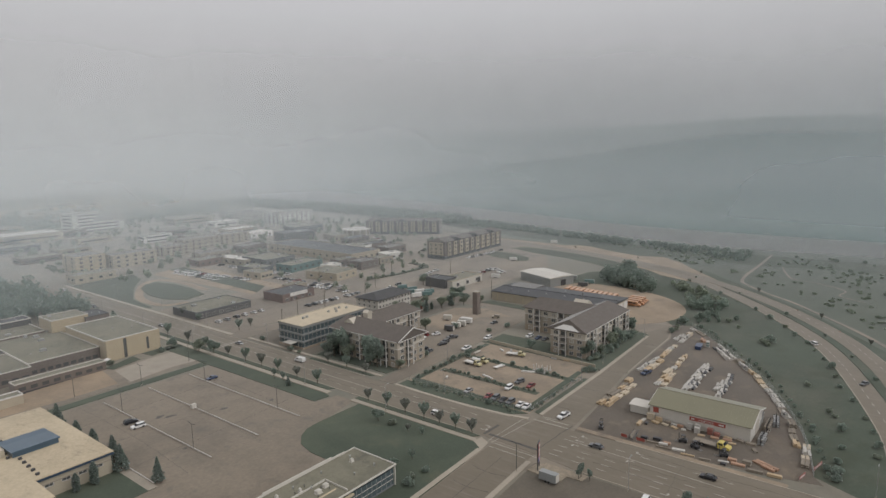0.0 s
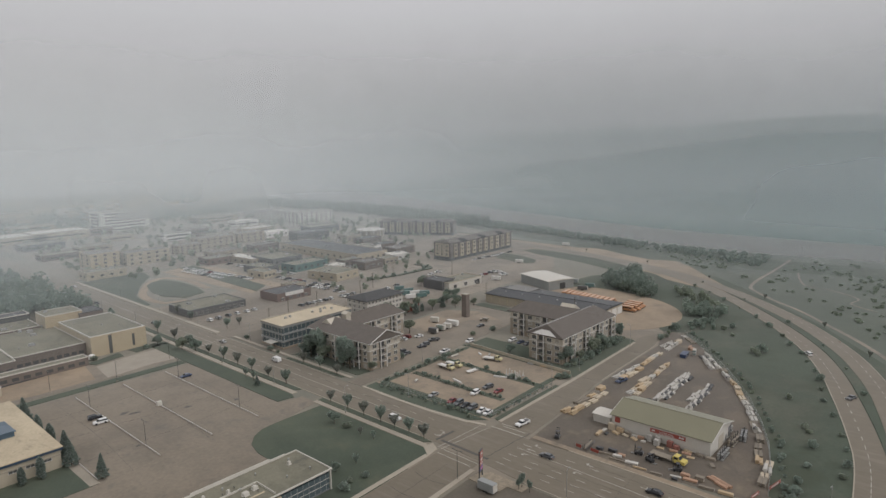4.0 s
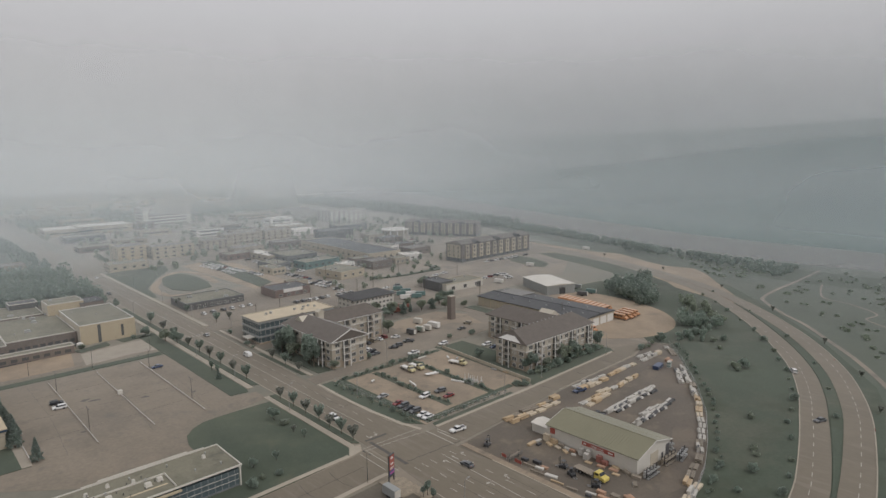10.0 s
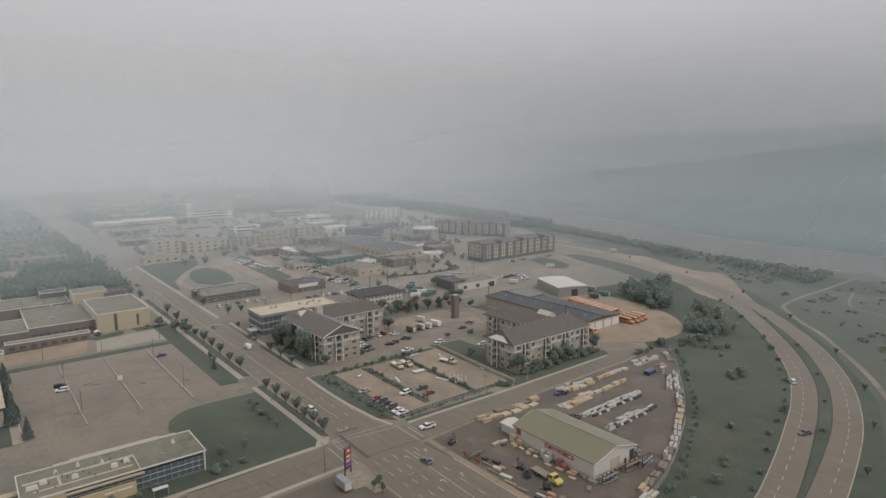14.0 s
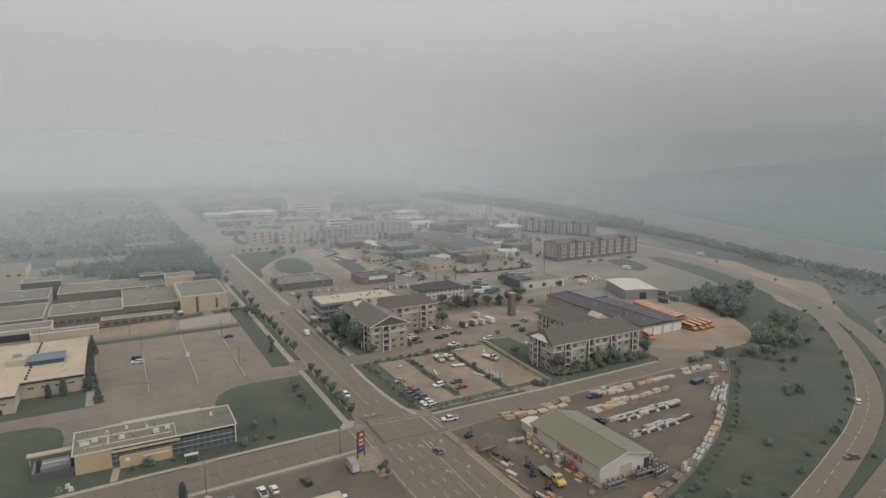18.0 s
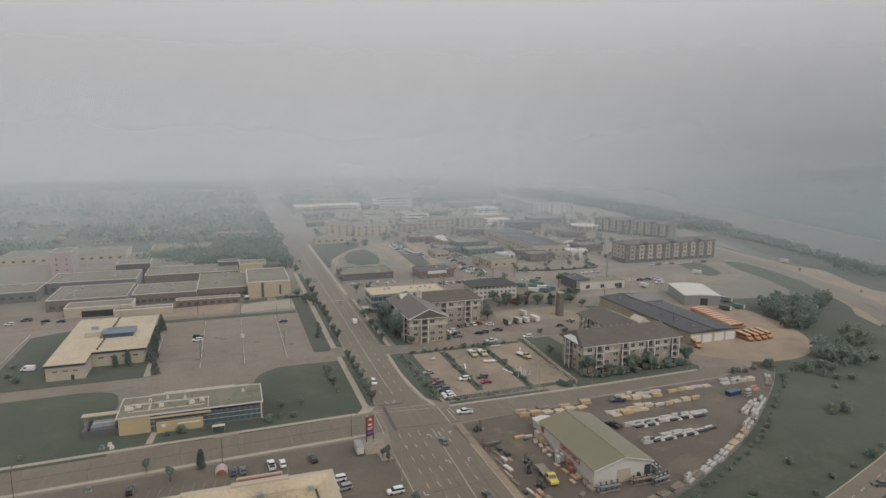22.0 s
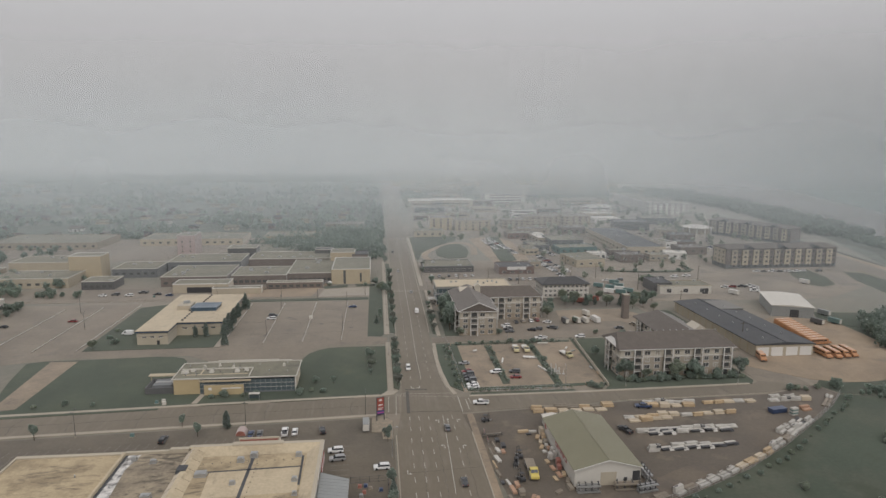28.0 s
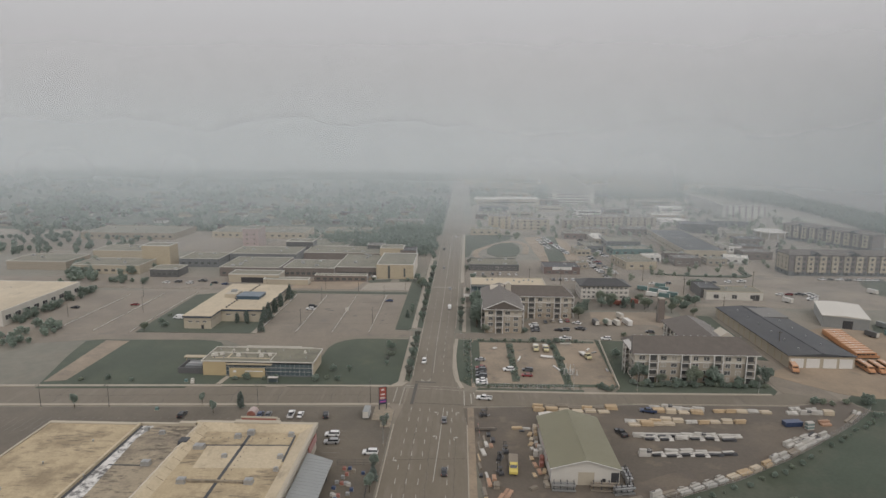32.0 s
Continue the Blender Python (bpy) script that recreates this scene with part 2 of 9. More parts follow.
WOOD_RED = mat("red_cedar_boards", (0.38, 0.235, 0.155), 0.85, 0.2, 0.8, 6, rnd=0.12)
WRAP = mat("white_wrap", (0.47, 0.445, 0.40), 0.5, 0.12, 0.6, 4, 0.4, rnd=0.1)
WRAP_TAN = mat("tan_wrap", (0.50, 0.42, 0.31), 0.6, 0.12, 0.6, 4, 0.3, rnd=0.1)
BLACK_WRAP = mat("black_wrap", (0.045, 0.045, 0.047), 0.4, 0.2, 0.6, 4, 0.3)
STEEL = mat("galvanised_steel", (0.42, 0.42, 0.41), 0.45, 0.12, 0.5, 4, 0.1, 0.7, 0.5)
DARK_STEEL = mat("dark_steel", (0.07, 0.07, 0.072), 0.5, 0.15, 0.5, 4, 0.1, 0.3, 0.4)
RUBBER = mat("tyre_rubber", (0.028, 0.028, 0.028), 0.9, 0.15)
GLASS = glass("window_glass", (0.108, 0.110, 0.106))
GLASS_BLUE = glass("blue_curtain_glass", (0.095, 0.122, 0.130))
GLASS_CAR = glass("car_glass", (0.030, 0.033, 0.036), 0.08)
CURTAIN = mat("drawn_blind", (0.34, 0.31, 0.26), 0.7, 0.1)
BARK = mat("bark", (0.10, 0.080, 0.060), 0.95, 0.2, 1, 8, 0.5)
LEAF = mat("leaf_green", (0.100, 0.122, 0.098), 0.85, 0.35, 0.5, 3, 0.1, 0, 0.25, 0.2)
LEAF_OLIVE = mat("leaf_olive", (0.108, 0.122, 0.090), 0.85, 0.35, 0.5, 3, 0.1, 0, 0.25, 0.2)
LEAF_DULL = mat("leaf_purple_green", (0.092, 0.096, 0.080), 0.85, 0.35, 0.5, 3, 0.1, 0, 0.25, 0.2)
LEAF_SCRUB = mat("scrub_leaves", (0.088, 0.106, 0.074), 0.85, 0.3, 0.05, 1, 0.1, 0, 0.25, 0.2)
NEEDLE = mat("spruce_needles", (0.082, 0.102, 0.084), 0.9, 0.3, 0.6, 3, 0.1, 0, 0.2, 0.2)
for m_, c_ in ((LEAF, (0.205, 0.240, 0.210)), (LEAF_OLIVE, (0.215, 0.238, 0.195)), (LEAF_DULL, (0.195, 0.202, 0.180)), (LEAF_SCRUB, (0.235, 0.262, 0.215)), (NEEDLE, (0.125, 0.150, 0.140))):
    leafy(m_, c_)
streaked(ROOF_TAN, (0.150, 0.122, 0.088), (0.22, 0.9, 1), 0.86, 0.85)
streaked(ROOF_TAN_DK, (0.085, 0.074, 0.060), (0.3, 0.8, 1), 0.80, 0.9)
streaked(ROOF_CREAM, (0.24, 0.195, 0.135), (0.5, 0.2, 1), 0.90, 0.6)
streaked(ROOF_GREY, (0.085, 0.080, 0.068), (0.3, 0.5, 1), 0.88, 0.65)
streaked(ROOF_WHITE, (0.30, 0.275, 0.23), (0.3, 0.5, 1), 0.88, 0.6)
streaked(ROOF_DARK, (0.125, 0.125, 0.122), (0.25, 0.5, 1), 0.90, 0.5)
streaked(ASPHALT, (0.055, 0.051, 0.047), (0.35, 0.35, 1), 0.93, 0.6)
streaked(ASPHALT_YARD, (0.205, 0.165, 0.115), (0.10, 0.12, 1), 0.86, 0.7)
streaked(ASPHALT_OLD, (0.115, 0.103, 0.089), (0.16, 0.16, 1), 0.88, 0.6)
streaked(ASPHALT_ROAD, (0.215, 0.185, 0.145), (0.45, 0.03, 1), 0.84, 0.55)
streaked(DIRT_LOT, (0.10, 0.088, 0.072), (0.13, 0.13, 1), 0.86, 0.7)
streaked(DIRT, (0.17, 0.135, 0.098), (0.06, 0.06, 1), 0.87, 0.7)
streaked(GRASS, (0.120, 0.112, 0.072), (0.05, 0.05, 1), 0.90, 0.6)
streaked(GRASS_DRY, (0.055, 0.066, 0.042), (0.04, 0.04, 1), 0.82, 0.8)
for m_, w_ in ((GRASS, 0.4), (GRASS_DRY, 0.4), (FLATS, 0.6), (ROOF_TAN, 0.25), (ROOF_TAN_DK, 0.25), (ROOF_DARK, 0.35), (ROOF_GREY, 0.4), (SHINGLE, 0.5), (SHINGLE_DK, 0.4)):
    m_.node_tree.nodes["Principled BSDF"].inputs["Sheen Weight"].default_value = w_
streaked(DUST, (0.125, 0.112, 0.090), (0.045, 0.045, 1), 0.86, 0.7)
streaked(GRAVEL, (0.145, 0.128, 0.105), (0.06, 0.06, 1), 0.82, 0.8)
CARS = {
    "white": mat("car_white", (0.72, 0.71, 0.69), 0.3, 0.04, spec=0.6),
    "silver": mat("car_silver", (0.40, 0.40, 0.40), 0.3, 0.04, metal=0.4, spec=0.6),
    "black": mat("car_black", (0.025, 0.026, 0.030), 0.25, 0.04, spec=0.6),
    "grey": mat("car_grey", (0.13, 0.135, 0.14), 0.3, 0.04, metal=0.3, spec=0.6),
    "red": mat("car_red", (0.20, 0.025, 0.025), 0.3, 0.04, spec=0.6),
    "blue": mat("car_blue", (0.045, 0.07, 0.14), 0.3, 0.04, metal=0.2, spec=0.6),
    "tan": mat("car_tan", (0.36, 0.31, 0.24), 0.3, 0.04, metal=0.2, spec=0.6),
}


# ---------------------------------------------------------------- mesh tools
class MB:
    def __init__(self):
        self.v, self.f = [], []

    def add(self, v, f):
        k = len(self.v)
        self.v += v
        self.f += [tuple(i + k for i in q) for q in f]
        return self

    def box(self, x0, x1, y0, y1, z0, z1, b=0.0):
        """A box, with its top edges drawn in by b."""
        v = [(x0, y0, z0), (x1, y0, z0), (x1, y1, z0), (x0, y1, z0),
             (x0 + b, y0 + b, z1), (x1 - b, y0 + b, z1), (x1 - b, y1 - b, z1), (x0 + b, y1 - b, z1)]
        return self.add(v, [(3, 2, 1, 0), (4, 5, 6, 7), (0, 1, 5, 4), (1, 2, 6, 5), (2, 3, 7, 6), (3, 0, 4, 7)])

    def turned(self, cx, cy, w, d, z0, z1, a, b=0.0):
        m = MB().box(-w / 2, w / 2, -d / 2, d / 2, z0, z1, b)
        c, s = math.cos(a), math.sin(a)
        return self.add([(cx + x * c - y * s, cy + x * s + y * c, z) for x, y, z in m.v], m.f)

    def prism(self, pts, z0, z1):
        n = len(pts)
        area = sum(pts[i][0] * pts[(i + 1) % n][1] - pts[(i + 1) % n][0] * pts[i][1] for i in range(n))
        p = list(pts) if area > 0 else list(pts)[::-1]
        v = [(x, y, z0) for x, y in p] + [(x, y, z1) for x, y in p]
        f = [tuple(range(n, 2 * n)), tuple(range(n))[::-1]] + [(i, (i + 1) % n, n + (i + 1) % n, n + i) for i in range(n)]
        return self.add(v, f)

    def ribbon(self, left, right, z0, z1):
        """A strip of road between two edges."""
        n = len(left)
        v = [(*p, z1) for p in left] + [(*p, z1) for p in right] + [(*p, z0) for p in left] + [(*p, z0) for p in right]
        f = []
        for i in range(n - 1):
            f += [(i, n + i, n + i + 1, i + 1), (i, i + 1, 2 * n + i + 1, 2 * n + i), (n + i + 1, n + i, 3 * n + i, 3 * n + i + 1)]
        f += [(0, 2 * n, 3 * n, n), (n - 1, 2 * n - 1, 4 * n - 1, 3 * n - 1)]
        return self.add(v, f)

    def cyl(self, x, y, z0, z1, r0, r1=None, n=8):
        r1 = r0 if r1 is None else r1
        a = [2 * math.pi * i / n for i in range(n)]
        v = [(x + r0 * math.cos(t), y + r0 * math.sin(t), z0) for t in a] + [(x + r1 * math.cos(t), y + r1 * math.sin(t), z1) for t in a]
        return self.add(v, [tuple(range(n))[::-1], tuple(range(n, 2 * n))] + [(i, (i + 1) % n, n + (i + 1) % n, n + i) for i in range(n)])

    def rod(self, p, q, r0, r1=None, n=6):
        r1 = r0 if r1 is None else r1
        p, q = Vector(p), Vector(q)
        d = (q - p).normalized()
        u = d.orthogonal().normalized()
        w = d.cross(u)
        v = []
        for c, r in ((p, r0), (q, r1)):
            for i in range(n):
                t = 2 * math.pi * i / n
                v.append(tuple(c + r * (math.cos(t) * u + math.sin(t) * w)))
        return self.add(v, [tuple(range(n))[::-1], tuple(range(n, 2 * n))] + [(i, (i + 1) % n, n + (i + 1) % n, n + i) for i in range(n)])

    def profile(self, pts, hw, taper=0.0, zt=1e9):
        """A side outline of (y, z) run across the width; above zt the sides lean in by taper a metre."""
        n = len(pts)
        v = [(-(hw - max(0, z - zt) * taper), y, z) for y, z in pts] + [(hw - max(0, z - zt) * taper, y, z) for y, z in pts]
        return self.add(v, [tuple(range(n)), tuple(range(n, 2 * n))[::-1]] + [(i, n + i, n + (i + 1) % n, (i + 1) % n) for i in range(n)])

    def gable(self, x0, x1, y0, y1, z, rise, axis="x", t=0.35, hip0=0.0, hip1=0.0):
        """A pitched roof with thickness; hip0 and hip1 draw the ridge's ends in."""
        if axis == "x":
            ym = (y0 + y1) / 2
            c = [(x0, y0), (x1, y0), (x1, y1), (x0, y1)]
            r = [(x0 + hip0, ym), (x1 - hip1, ym)]
            f = [(0, 1, 5, 4), (2, 3, 4, 5), (3, 0, 4), (1, 2, 5)]
        else:
            xm = (x0 + x1) / 2
            c = [(x0, y0), (x1, y0), (x1, y1), (x0, y1)]
            r = [(xm, y0 + hip0), (xm, y1 - hip1)]
            f = [(1, 2, 5, 4), (3, 0, 4, 5), (0, 1, 4), (2, 3, 5)]
        v = [(*p, z) for p in c] + [(*p, z + rise) for p in r] + [(*p, z - t) for p in c]
        f = f + [(0, 6, 7, 1), (1, 7, 8, 2), (2, 8, 9, 3), (3, 9, 6, 0), (9, 8, 7, 6)]
        return self.add(v, f)

    def mesh(self, name, m):
        me = bpy.data.meshes.new(name)
        me.from_pydata(self.v, [], self.f)
        me.materials.append(m)
        me.update()
        return me


def part(name, mb, m, parent=None, label=""):
    """Links a mesh as one object under a thing or a part."""
    ob = new(name, mb if isinstance(mb, bpy.types.Mesh) else mb.mesh(name, m))
    if parent is not None:
        ob.parent = parent
    if label:
        ob["label"] = label
    return ob


def thing(name, label, category, x=0, y=0, z=0, rot=0, group="", kind=""):
    ob = new(name)
    ob.empty_display_size = 0.3
    ob.matrix_basis = pose(x, y, z, 0, 0, rot)
    return tagged(ob, label, category, group, kind)


def setting(name, mb, m, label, category):
    return tagged(part(name, mb, m), label, category, "", "structure")


MESHES = {}


def shared(key, make, m):
    if key not in MESHES:
        MESHES[key] = make().mesh(key[0], m)
    return MESHES[key]


def lerp(rows, y):
    for (a, p), (b, q) in zip(rows, rows[1:]):
        if y <= b:
            return p + (q - p) * max(0, (y - a)) / (b - a)
    return rows[-1][1]

def offset_line(pts, d):
    r = []
    for i, p in enumerate(pts):
        a, b = Vector(pts[max(0, i - 1)]), Vector(pts[min(len(pts) - 1, i + 1)])
        t = (b - a).normalized()
        r.append((p[0] + t.y * d[i] if isinstance(d, list) else p[0] + t.y * d, p[1] - t.x * d[i] if isinstance(d, list) else p[1] - t.x * d))
    return r


def smooth_line(pts, k=6):
    r = []
    for i in range(len(pts) - 1):
        p0, p1, p2, p3 = (Vector(pts[max(0, min(len(pts) - 1, j))]) for j in (i - 1, i, i + 1, i + 2))
        for s in range(k):
            t = s / k
            q = 0.5 * ((2 * p1) + (p2 - p0) * t + (2 * p0 - 5 * p1 + 4 * p2 - p3) * t * t + (3 * p1 - p0 - 3 * p2 + p3) * t ** 3)
            r.append((q.x, q.y))
    return r + [tuple(pts[-1])]


# ---------------------------------------------------------------- land, river, hills
NEAR_BANK = [(-1500, 520), (-300, 480), (0, 470), (64, 480), (185, 526), (300, 556), (437, 582), (595, 606), (800, 660), (950, 695), (1090, 735), (1300, 800), (3000, 1300)]
FAR_BANK = [(-1500, 620), (-300, 575), (77, 590), (198, 625), (305, 662), (428, 697), (595, 760), (770, 815), (1000, 900), (1190, 965), (3000, 1600)]


def land_height(x, y):
    a, b = lerp(NEAR_BANK, y), lerp(FAR_BANK, y)
    if x < a - 30:
        return 0.0
    if x < a:
        return -4.5 * (x - a + 30) / 30
    if x < b:
        return -6.0
    s = x - b
    u = min(1, max(0, s / 1000))
    fold = 10 * noise.noise((x * 0.004, y * 0.003, 0)) + 4 * noise.noise((x * 0.013, y * 0.011, 3))
    return -6 + min(s, 40) * 0.15 + 150 * u * u * (3 - 2 * u) + fold * min(1, s / 200)


def axis_steps(lo, hi, fine_lo, fine_hi, fine, coarse):
    r, x = [], lo
    while x < hi:
        r.append(x)
        x += fine if fine_lo <= x < fine_hi else coarse
    return r + [hi]


gx = axis_steps(-4300, 4300, 380, 1000, 12, 80)
gy = axis_steps(-1500, 4300, -200, 1000, 30, 80)
gv = [(x, y, min(land_height(x, y), 0) - (5 if x > lerp(FAR_BANK, y) - 14 else 0)) for y in gy for x in gx]
nx = len(gx)
gf = [(j * nx + i, j * nx + i + 1, (j + 1) * nx + i + 1, (j + 1) * nx + i) for j in range(len(gy) - 1) for i in range(nx - 1)]
land = MB().add(gv, gf)
ground = setting("ground", land, LAND, "flat town ground of dry grass and dust reaching to the hills", "ground")
for pl in ground.data.polygons:
    pl.use_smooth = True

wy = list(range(-1400, 3001, 60))
setting("water", MB().ribbon([(lerp(NEAR_BANK, y) - 22, y) for y in wy][::-1], [(lerp(FAR_BANK, y) + 12, y) for y in wy][::-1], -4.2, -3.2),
        WATER, "wide calm grey river below the hills", "river")

# the hills across the river, with blue-green smoke haze mixed into their base colour
HILLSIDE = blotched("hazed_wooded_hillside", (0.066, 0.122, 0.112), (0.084, 0.142, 0.126), 0.95, 0.004, 0.5, 0.05)
hx = [0, 15, 40, 80] + list(range(140, 1001, 60)) + [1100, 1300, 1600]
hy = list(range(-1400, 2401, 40))
hv = [(lerp(FAR_BANK, y) + s, y, land_height(lerp(FAR_BANK, y) + s + .01, y)) for y in hy for s in hx]
nh = len(hx)
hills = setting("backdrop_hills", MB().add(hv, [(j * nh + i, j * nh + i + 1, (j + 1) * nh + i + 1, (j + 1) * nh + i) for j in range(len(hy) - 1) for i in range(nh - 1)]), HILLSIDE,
                "wooded valley hillside coloured blue-green for smoke haze", "hillside")
for pl in hills.data.polygons:
    pl.use_smooth = True


# wildfire smoke haze over the far town and the valley, imitated by tinted transparent sheets that the sky lights
def smoke_material(name, density, top, thin, tint):
    m = bpy.data.materials.new(name)
    m.use_nodes = True
    n, l = m.node_tree.nodes, m.node_tree.links
    n.remove(n["Principled BSDF"])
    tc = n.new("ShaderNodeTexCoord")
    sp = n.new("ShaderNodeSeparateXYZ")
    l.new(tc.outputs["Object"], sp.inputs[0])

    def ramp_of(value, lo, hi, a, b_, kind='SMOOTHSTEP'):
        r = n.new("ShaderNodeMapRange")
        r.interpolation_type = kind
        for key, v in (("From Min", lo), ("From Max", hi), ("To Min", a), ("To Max", b_)):
            r.inputs[key].default_value = v
        l.new(value, r.inputs["Value"])
        return r.outputs[0]

    def times(p, q):
        k = n.new("ShaderNodeMath")
        k.operation = 'MULTIPLY'
        l.new(p, k.inputs[0])
        l.new(q, k.inputs[1])
        return k.outputs[0]

    # opacity ramps by height and direction shape the imitated haze
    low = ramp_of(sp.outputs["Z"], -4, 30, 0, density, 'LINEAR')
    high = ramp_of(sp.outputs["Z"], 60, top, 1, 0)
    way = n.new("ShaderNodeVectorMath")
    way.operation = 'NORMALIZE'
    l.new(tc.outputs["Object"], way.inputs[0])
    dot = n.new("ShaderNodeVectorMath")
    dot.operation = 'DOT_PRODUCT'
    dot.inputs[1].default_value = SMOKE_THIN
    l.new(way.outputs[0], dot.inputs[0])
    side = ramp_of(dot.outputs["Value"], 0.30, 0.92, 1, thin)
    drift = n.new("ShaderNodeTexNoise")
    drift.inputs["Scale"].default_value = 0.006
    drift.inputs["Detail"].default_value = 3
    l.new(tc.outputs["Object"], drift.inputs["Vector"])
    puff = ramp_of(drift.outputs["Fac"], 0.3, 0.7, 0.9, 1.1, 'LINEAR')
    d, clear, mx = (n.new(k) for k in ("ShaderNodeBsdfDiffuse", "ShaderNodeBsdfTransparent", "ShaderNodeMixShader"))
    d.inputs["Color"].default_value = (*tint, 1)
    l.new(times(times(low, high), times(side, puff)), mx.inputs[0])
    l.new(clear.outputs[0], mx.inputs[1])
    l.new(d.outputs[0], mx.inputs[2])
    l.new(mx.outputs[0], n["Material Output"].inputs["Surface"])
    return m


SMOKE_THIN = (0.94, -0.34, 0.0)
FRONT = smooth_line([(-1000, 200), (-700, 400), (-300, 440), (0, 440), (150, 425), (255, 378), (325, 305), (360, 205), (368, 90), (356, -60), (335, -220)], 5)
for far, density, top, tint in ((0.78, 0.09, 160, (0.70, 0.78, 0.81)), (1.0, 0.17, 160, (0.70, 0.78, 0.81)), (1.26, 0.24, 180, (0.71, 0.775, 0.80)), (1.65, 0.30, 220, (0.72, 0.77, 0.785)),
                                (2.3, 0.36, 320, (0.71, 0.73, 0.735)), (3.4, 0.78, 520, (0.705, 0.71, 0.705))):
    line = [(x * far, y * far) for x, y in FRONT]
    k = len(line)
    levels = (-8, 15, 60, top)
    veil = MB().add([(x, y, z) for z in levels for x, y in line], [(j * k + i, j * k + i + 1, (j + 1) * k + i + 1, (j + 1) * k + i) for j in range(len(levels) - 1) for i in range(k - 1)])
    ob = setting("backdrop_smoke", veil, smoke_material("smoke_haze_sheet", density, top, 1.4 if far < 1.5 else 0.66, tint), "thin tinted transparent sheet imitating wildfire smoke haze", "smoke")
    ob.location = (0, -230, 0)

by_ = list(range(-420, 1001, 20))
bank_v = [(lerp(NEAR_BANK, y) - s, y, land_height(lerp(NEAR_BANK, y) - s, y) + .03) for y in by_ for s in (78 + 14 * noise.noise((y * .02, 0, 0)), 30, 20, 10, 2)]
setting("ground_bank", MB().add(bank_v, [(j * 5 + i, j * 5 + i + 1, j * 5 + i + 6, j * 5 + i + 5) for j in range(len(by_) - 1) for i in range(4)]), GRASS_DRY, "green overgrown river bank", "river bank")

# ---------------------------------------------------------------- roads
Z_ROAD, Z_LOT, Z_WALK = 0.05, 0.03, 0.18


def lot(name, pts, m, label, category="pavement", z=Z_LOT):
    return setting(name, MB().prism(pts, -0.3, z), m, label, category)


AVE_W = [(-420, 23.0), (-93, 23.5), (-84, 25.5), (-66, 26.6), (32, 26.8), (220, 27.6), (393, 28.6), (900, 31), (1700, 35)]
AVE_E = [(-420, 50), (-143, 48.4), (-92, 48.2), (-70, 45.5), (-58, 43.4), (-45, 42.5), (-10, 42.6), (33, 43.6), (221, 45), (393, 47), (900, 52), (1700, 60)]
ay = list(range(-420, 1701, 20))
road = setting("road_avenue", MB().ribbon([(lerp(AVE_W, y), y) for y in ay][::-1], [(lerp(AVE_E, y), y) for y in ay][::-1], -0.3, Z_ROAD), ASPHALT_ROAD,
               "long straight dusty grey asphalt avenue with lane markings", "road")
cross_w = setting("road_cross_west", MB().ribbon([(25, -68.2), (-40, -70.6), (-132, -75.5), (-420, -92)], [(25, -83), (-40, -86.3), (-132, -91), (-420, -107)], -0.3, Z_ROAD + 0.004),
                  ASPHALT_ROAD, "two-lane side street of grey asphalt", "road")
cross_e = setting("road_cross_east", MB().ribbon([(46, -84.5), (76, -82.5), (110, -79), (168, -77.5), (190, -72)], [(46, -71), (95, -71.2), (130, -70.4), (166, -69), (172, -66)], -0.3, Z_ROAD + 0.004),
                  ASPHALT_ROAD, "side street of grey asphalt past the lumber yard", "road")
setting("road_back_street", MB().ribbon([(190, -72), (187, -40), (184.5, 0), (180, 60), (172, 110), (160, 200), (150, 320), (140, 520)],
                                        [(171, -66), (172, -40), (172, 0), (168, 60), (161, 110), (150, 200), (140, 320), (130, 520)], -0.3, Z_ROAD),
        ASPHALT_OLD, "worn asphalt street behind the apartments", "road")
setting("road_lane", MB().ribbon([(43.5, -6), (80, -5), (120, -3.5), (172, -1)], [(43.5, 2.2), (80, 3.2), (120, 4.6), (172, 6)], -0.3, Z_ROAD + 0.008), ASPHALT_OLD,
        "narrow asphalt lane beside the storage lot", "road")
setting("road_north_cross", MB().ribbon([(45, 101), (110, 100), (172, 104), (260, 112), (400, 150)], [(45, 112), (110, 111), (172, 115), (260, 123), (400, 162)], -0.3, Z_ROAD + 0.012),
        ASPHALT_OLD, "dusty cross street in the middle of town", "road")
setting("road_far_cross", MB().ribbon([(45, 335), (260, 340), (420, 360)], [(45, 346), (260, 351), (420, 372)], -0.3, Z_ROAD + 0.012), ASPHALT_OLD,
        "dusty cross street far up the avenue", "road")
RING = [(60, -183), (77, -181.8), (104, -177.6), (145, -167), (179, -155.8), (213, -139.7), (254, -111.5), (301, -69), (338, -22), (366, 40), (388, 110), (404, 190), (420, 300), (436, 420)]


ring = smooth_line(RING)
nr = len(ring)
half_gap = [min(2.3, max(0.8, 0.8 + (i - 12) * 0.19)) if i < nr * 0.45 else max(0.3, 2.3 - (i - nr * 0.45) * 0.25) for i in range(nr)]
wide = [8.8] * nr
inner_a, inner_b = offset_line(ring, [-h for h in half_gap]), offset_line(ring, [-h - w for h, w in zip(half_gap, wide)])
outer_a, outer_b = offset_line(ring, half_gap), offset_line(ring, [h + w for h, w in zip(half_gap, wide)])
ring_in = setting("road_ring_inner", MB().ribbon(inner_b, inner_a, -0.3, Z_ROAD + 0.02), ASPHALT_ROAD, "curving two-lane carriageway of the ring road", "road")
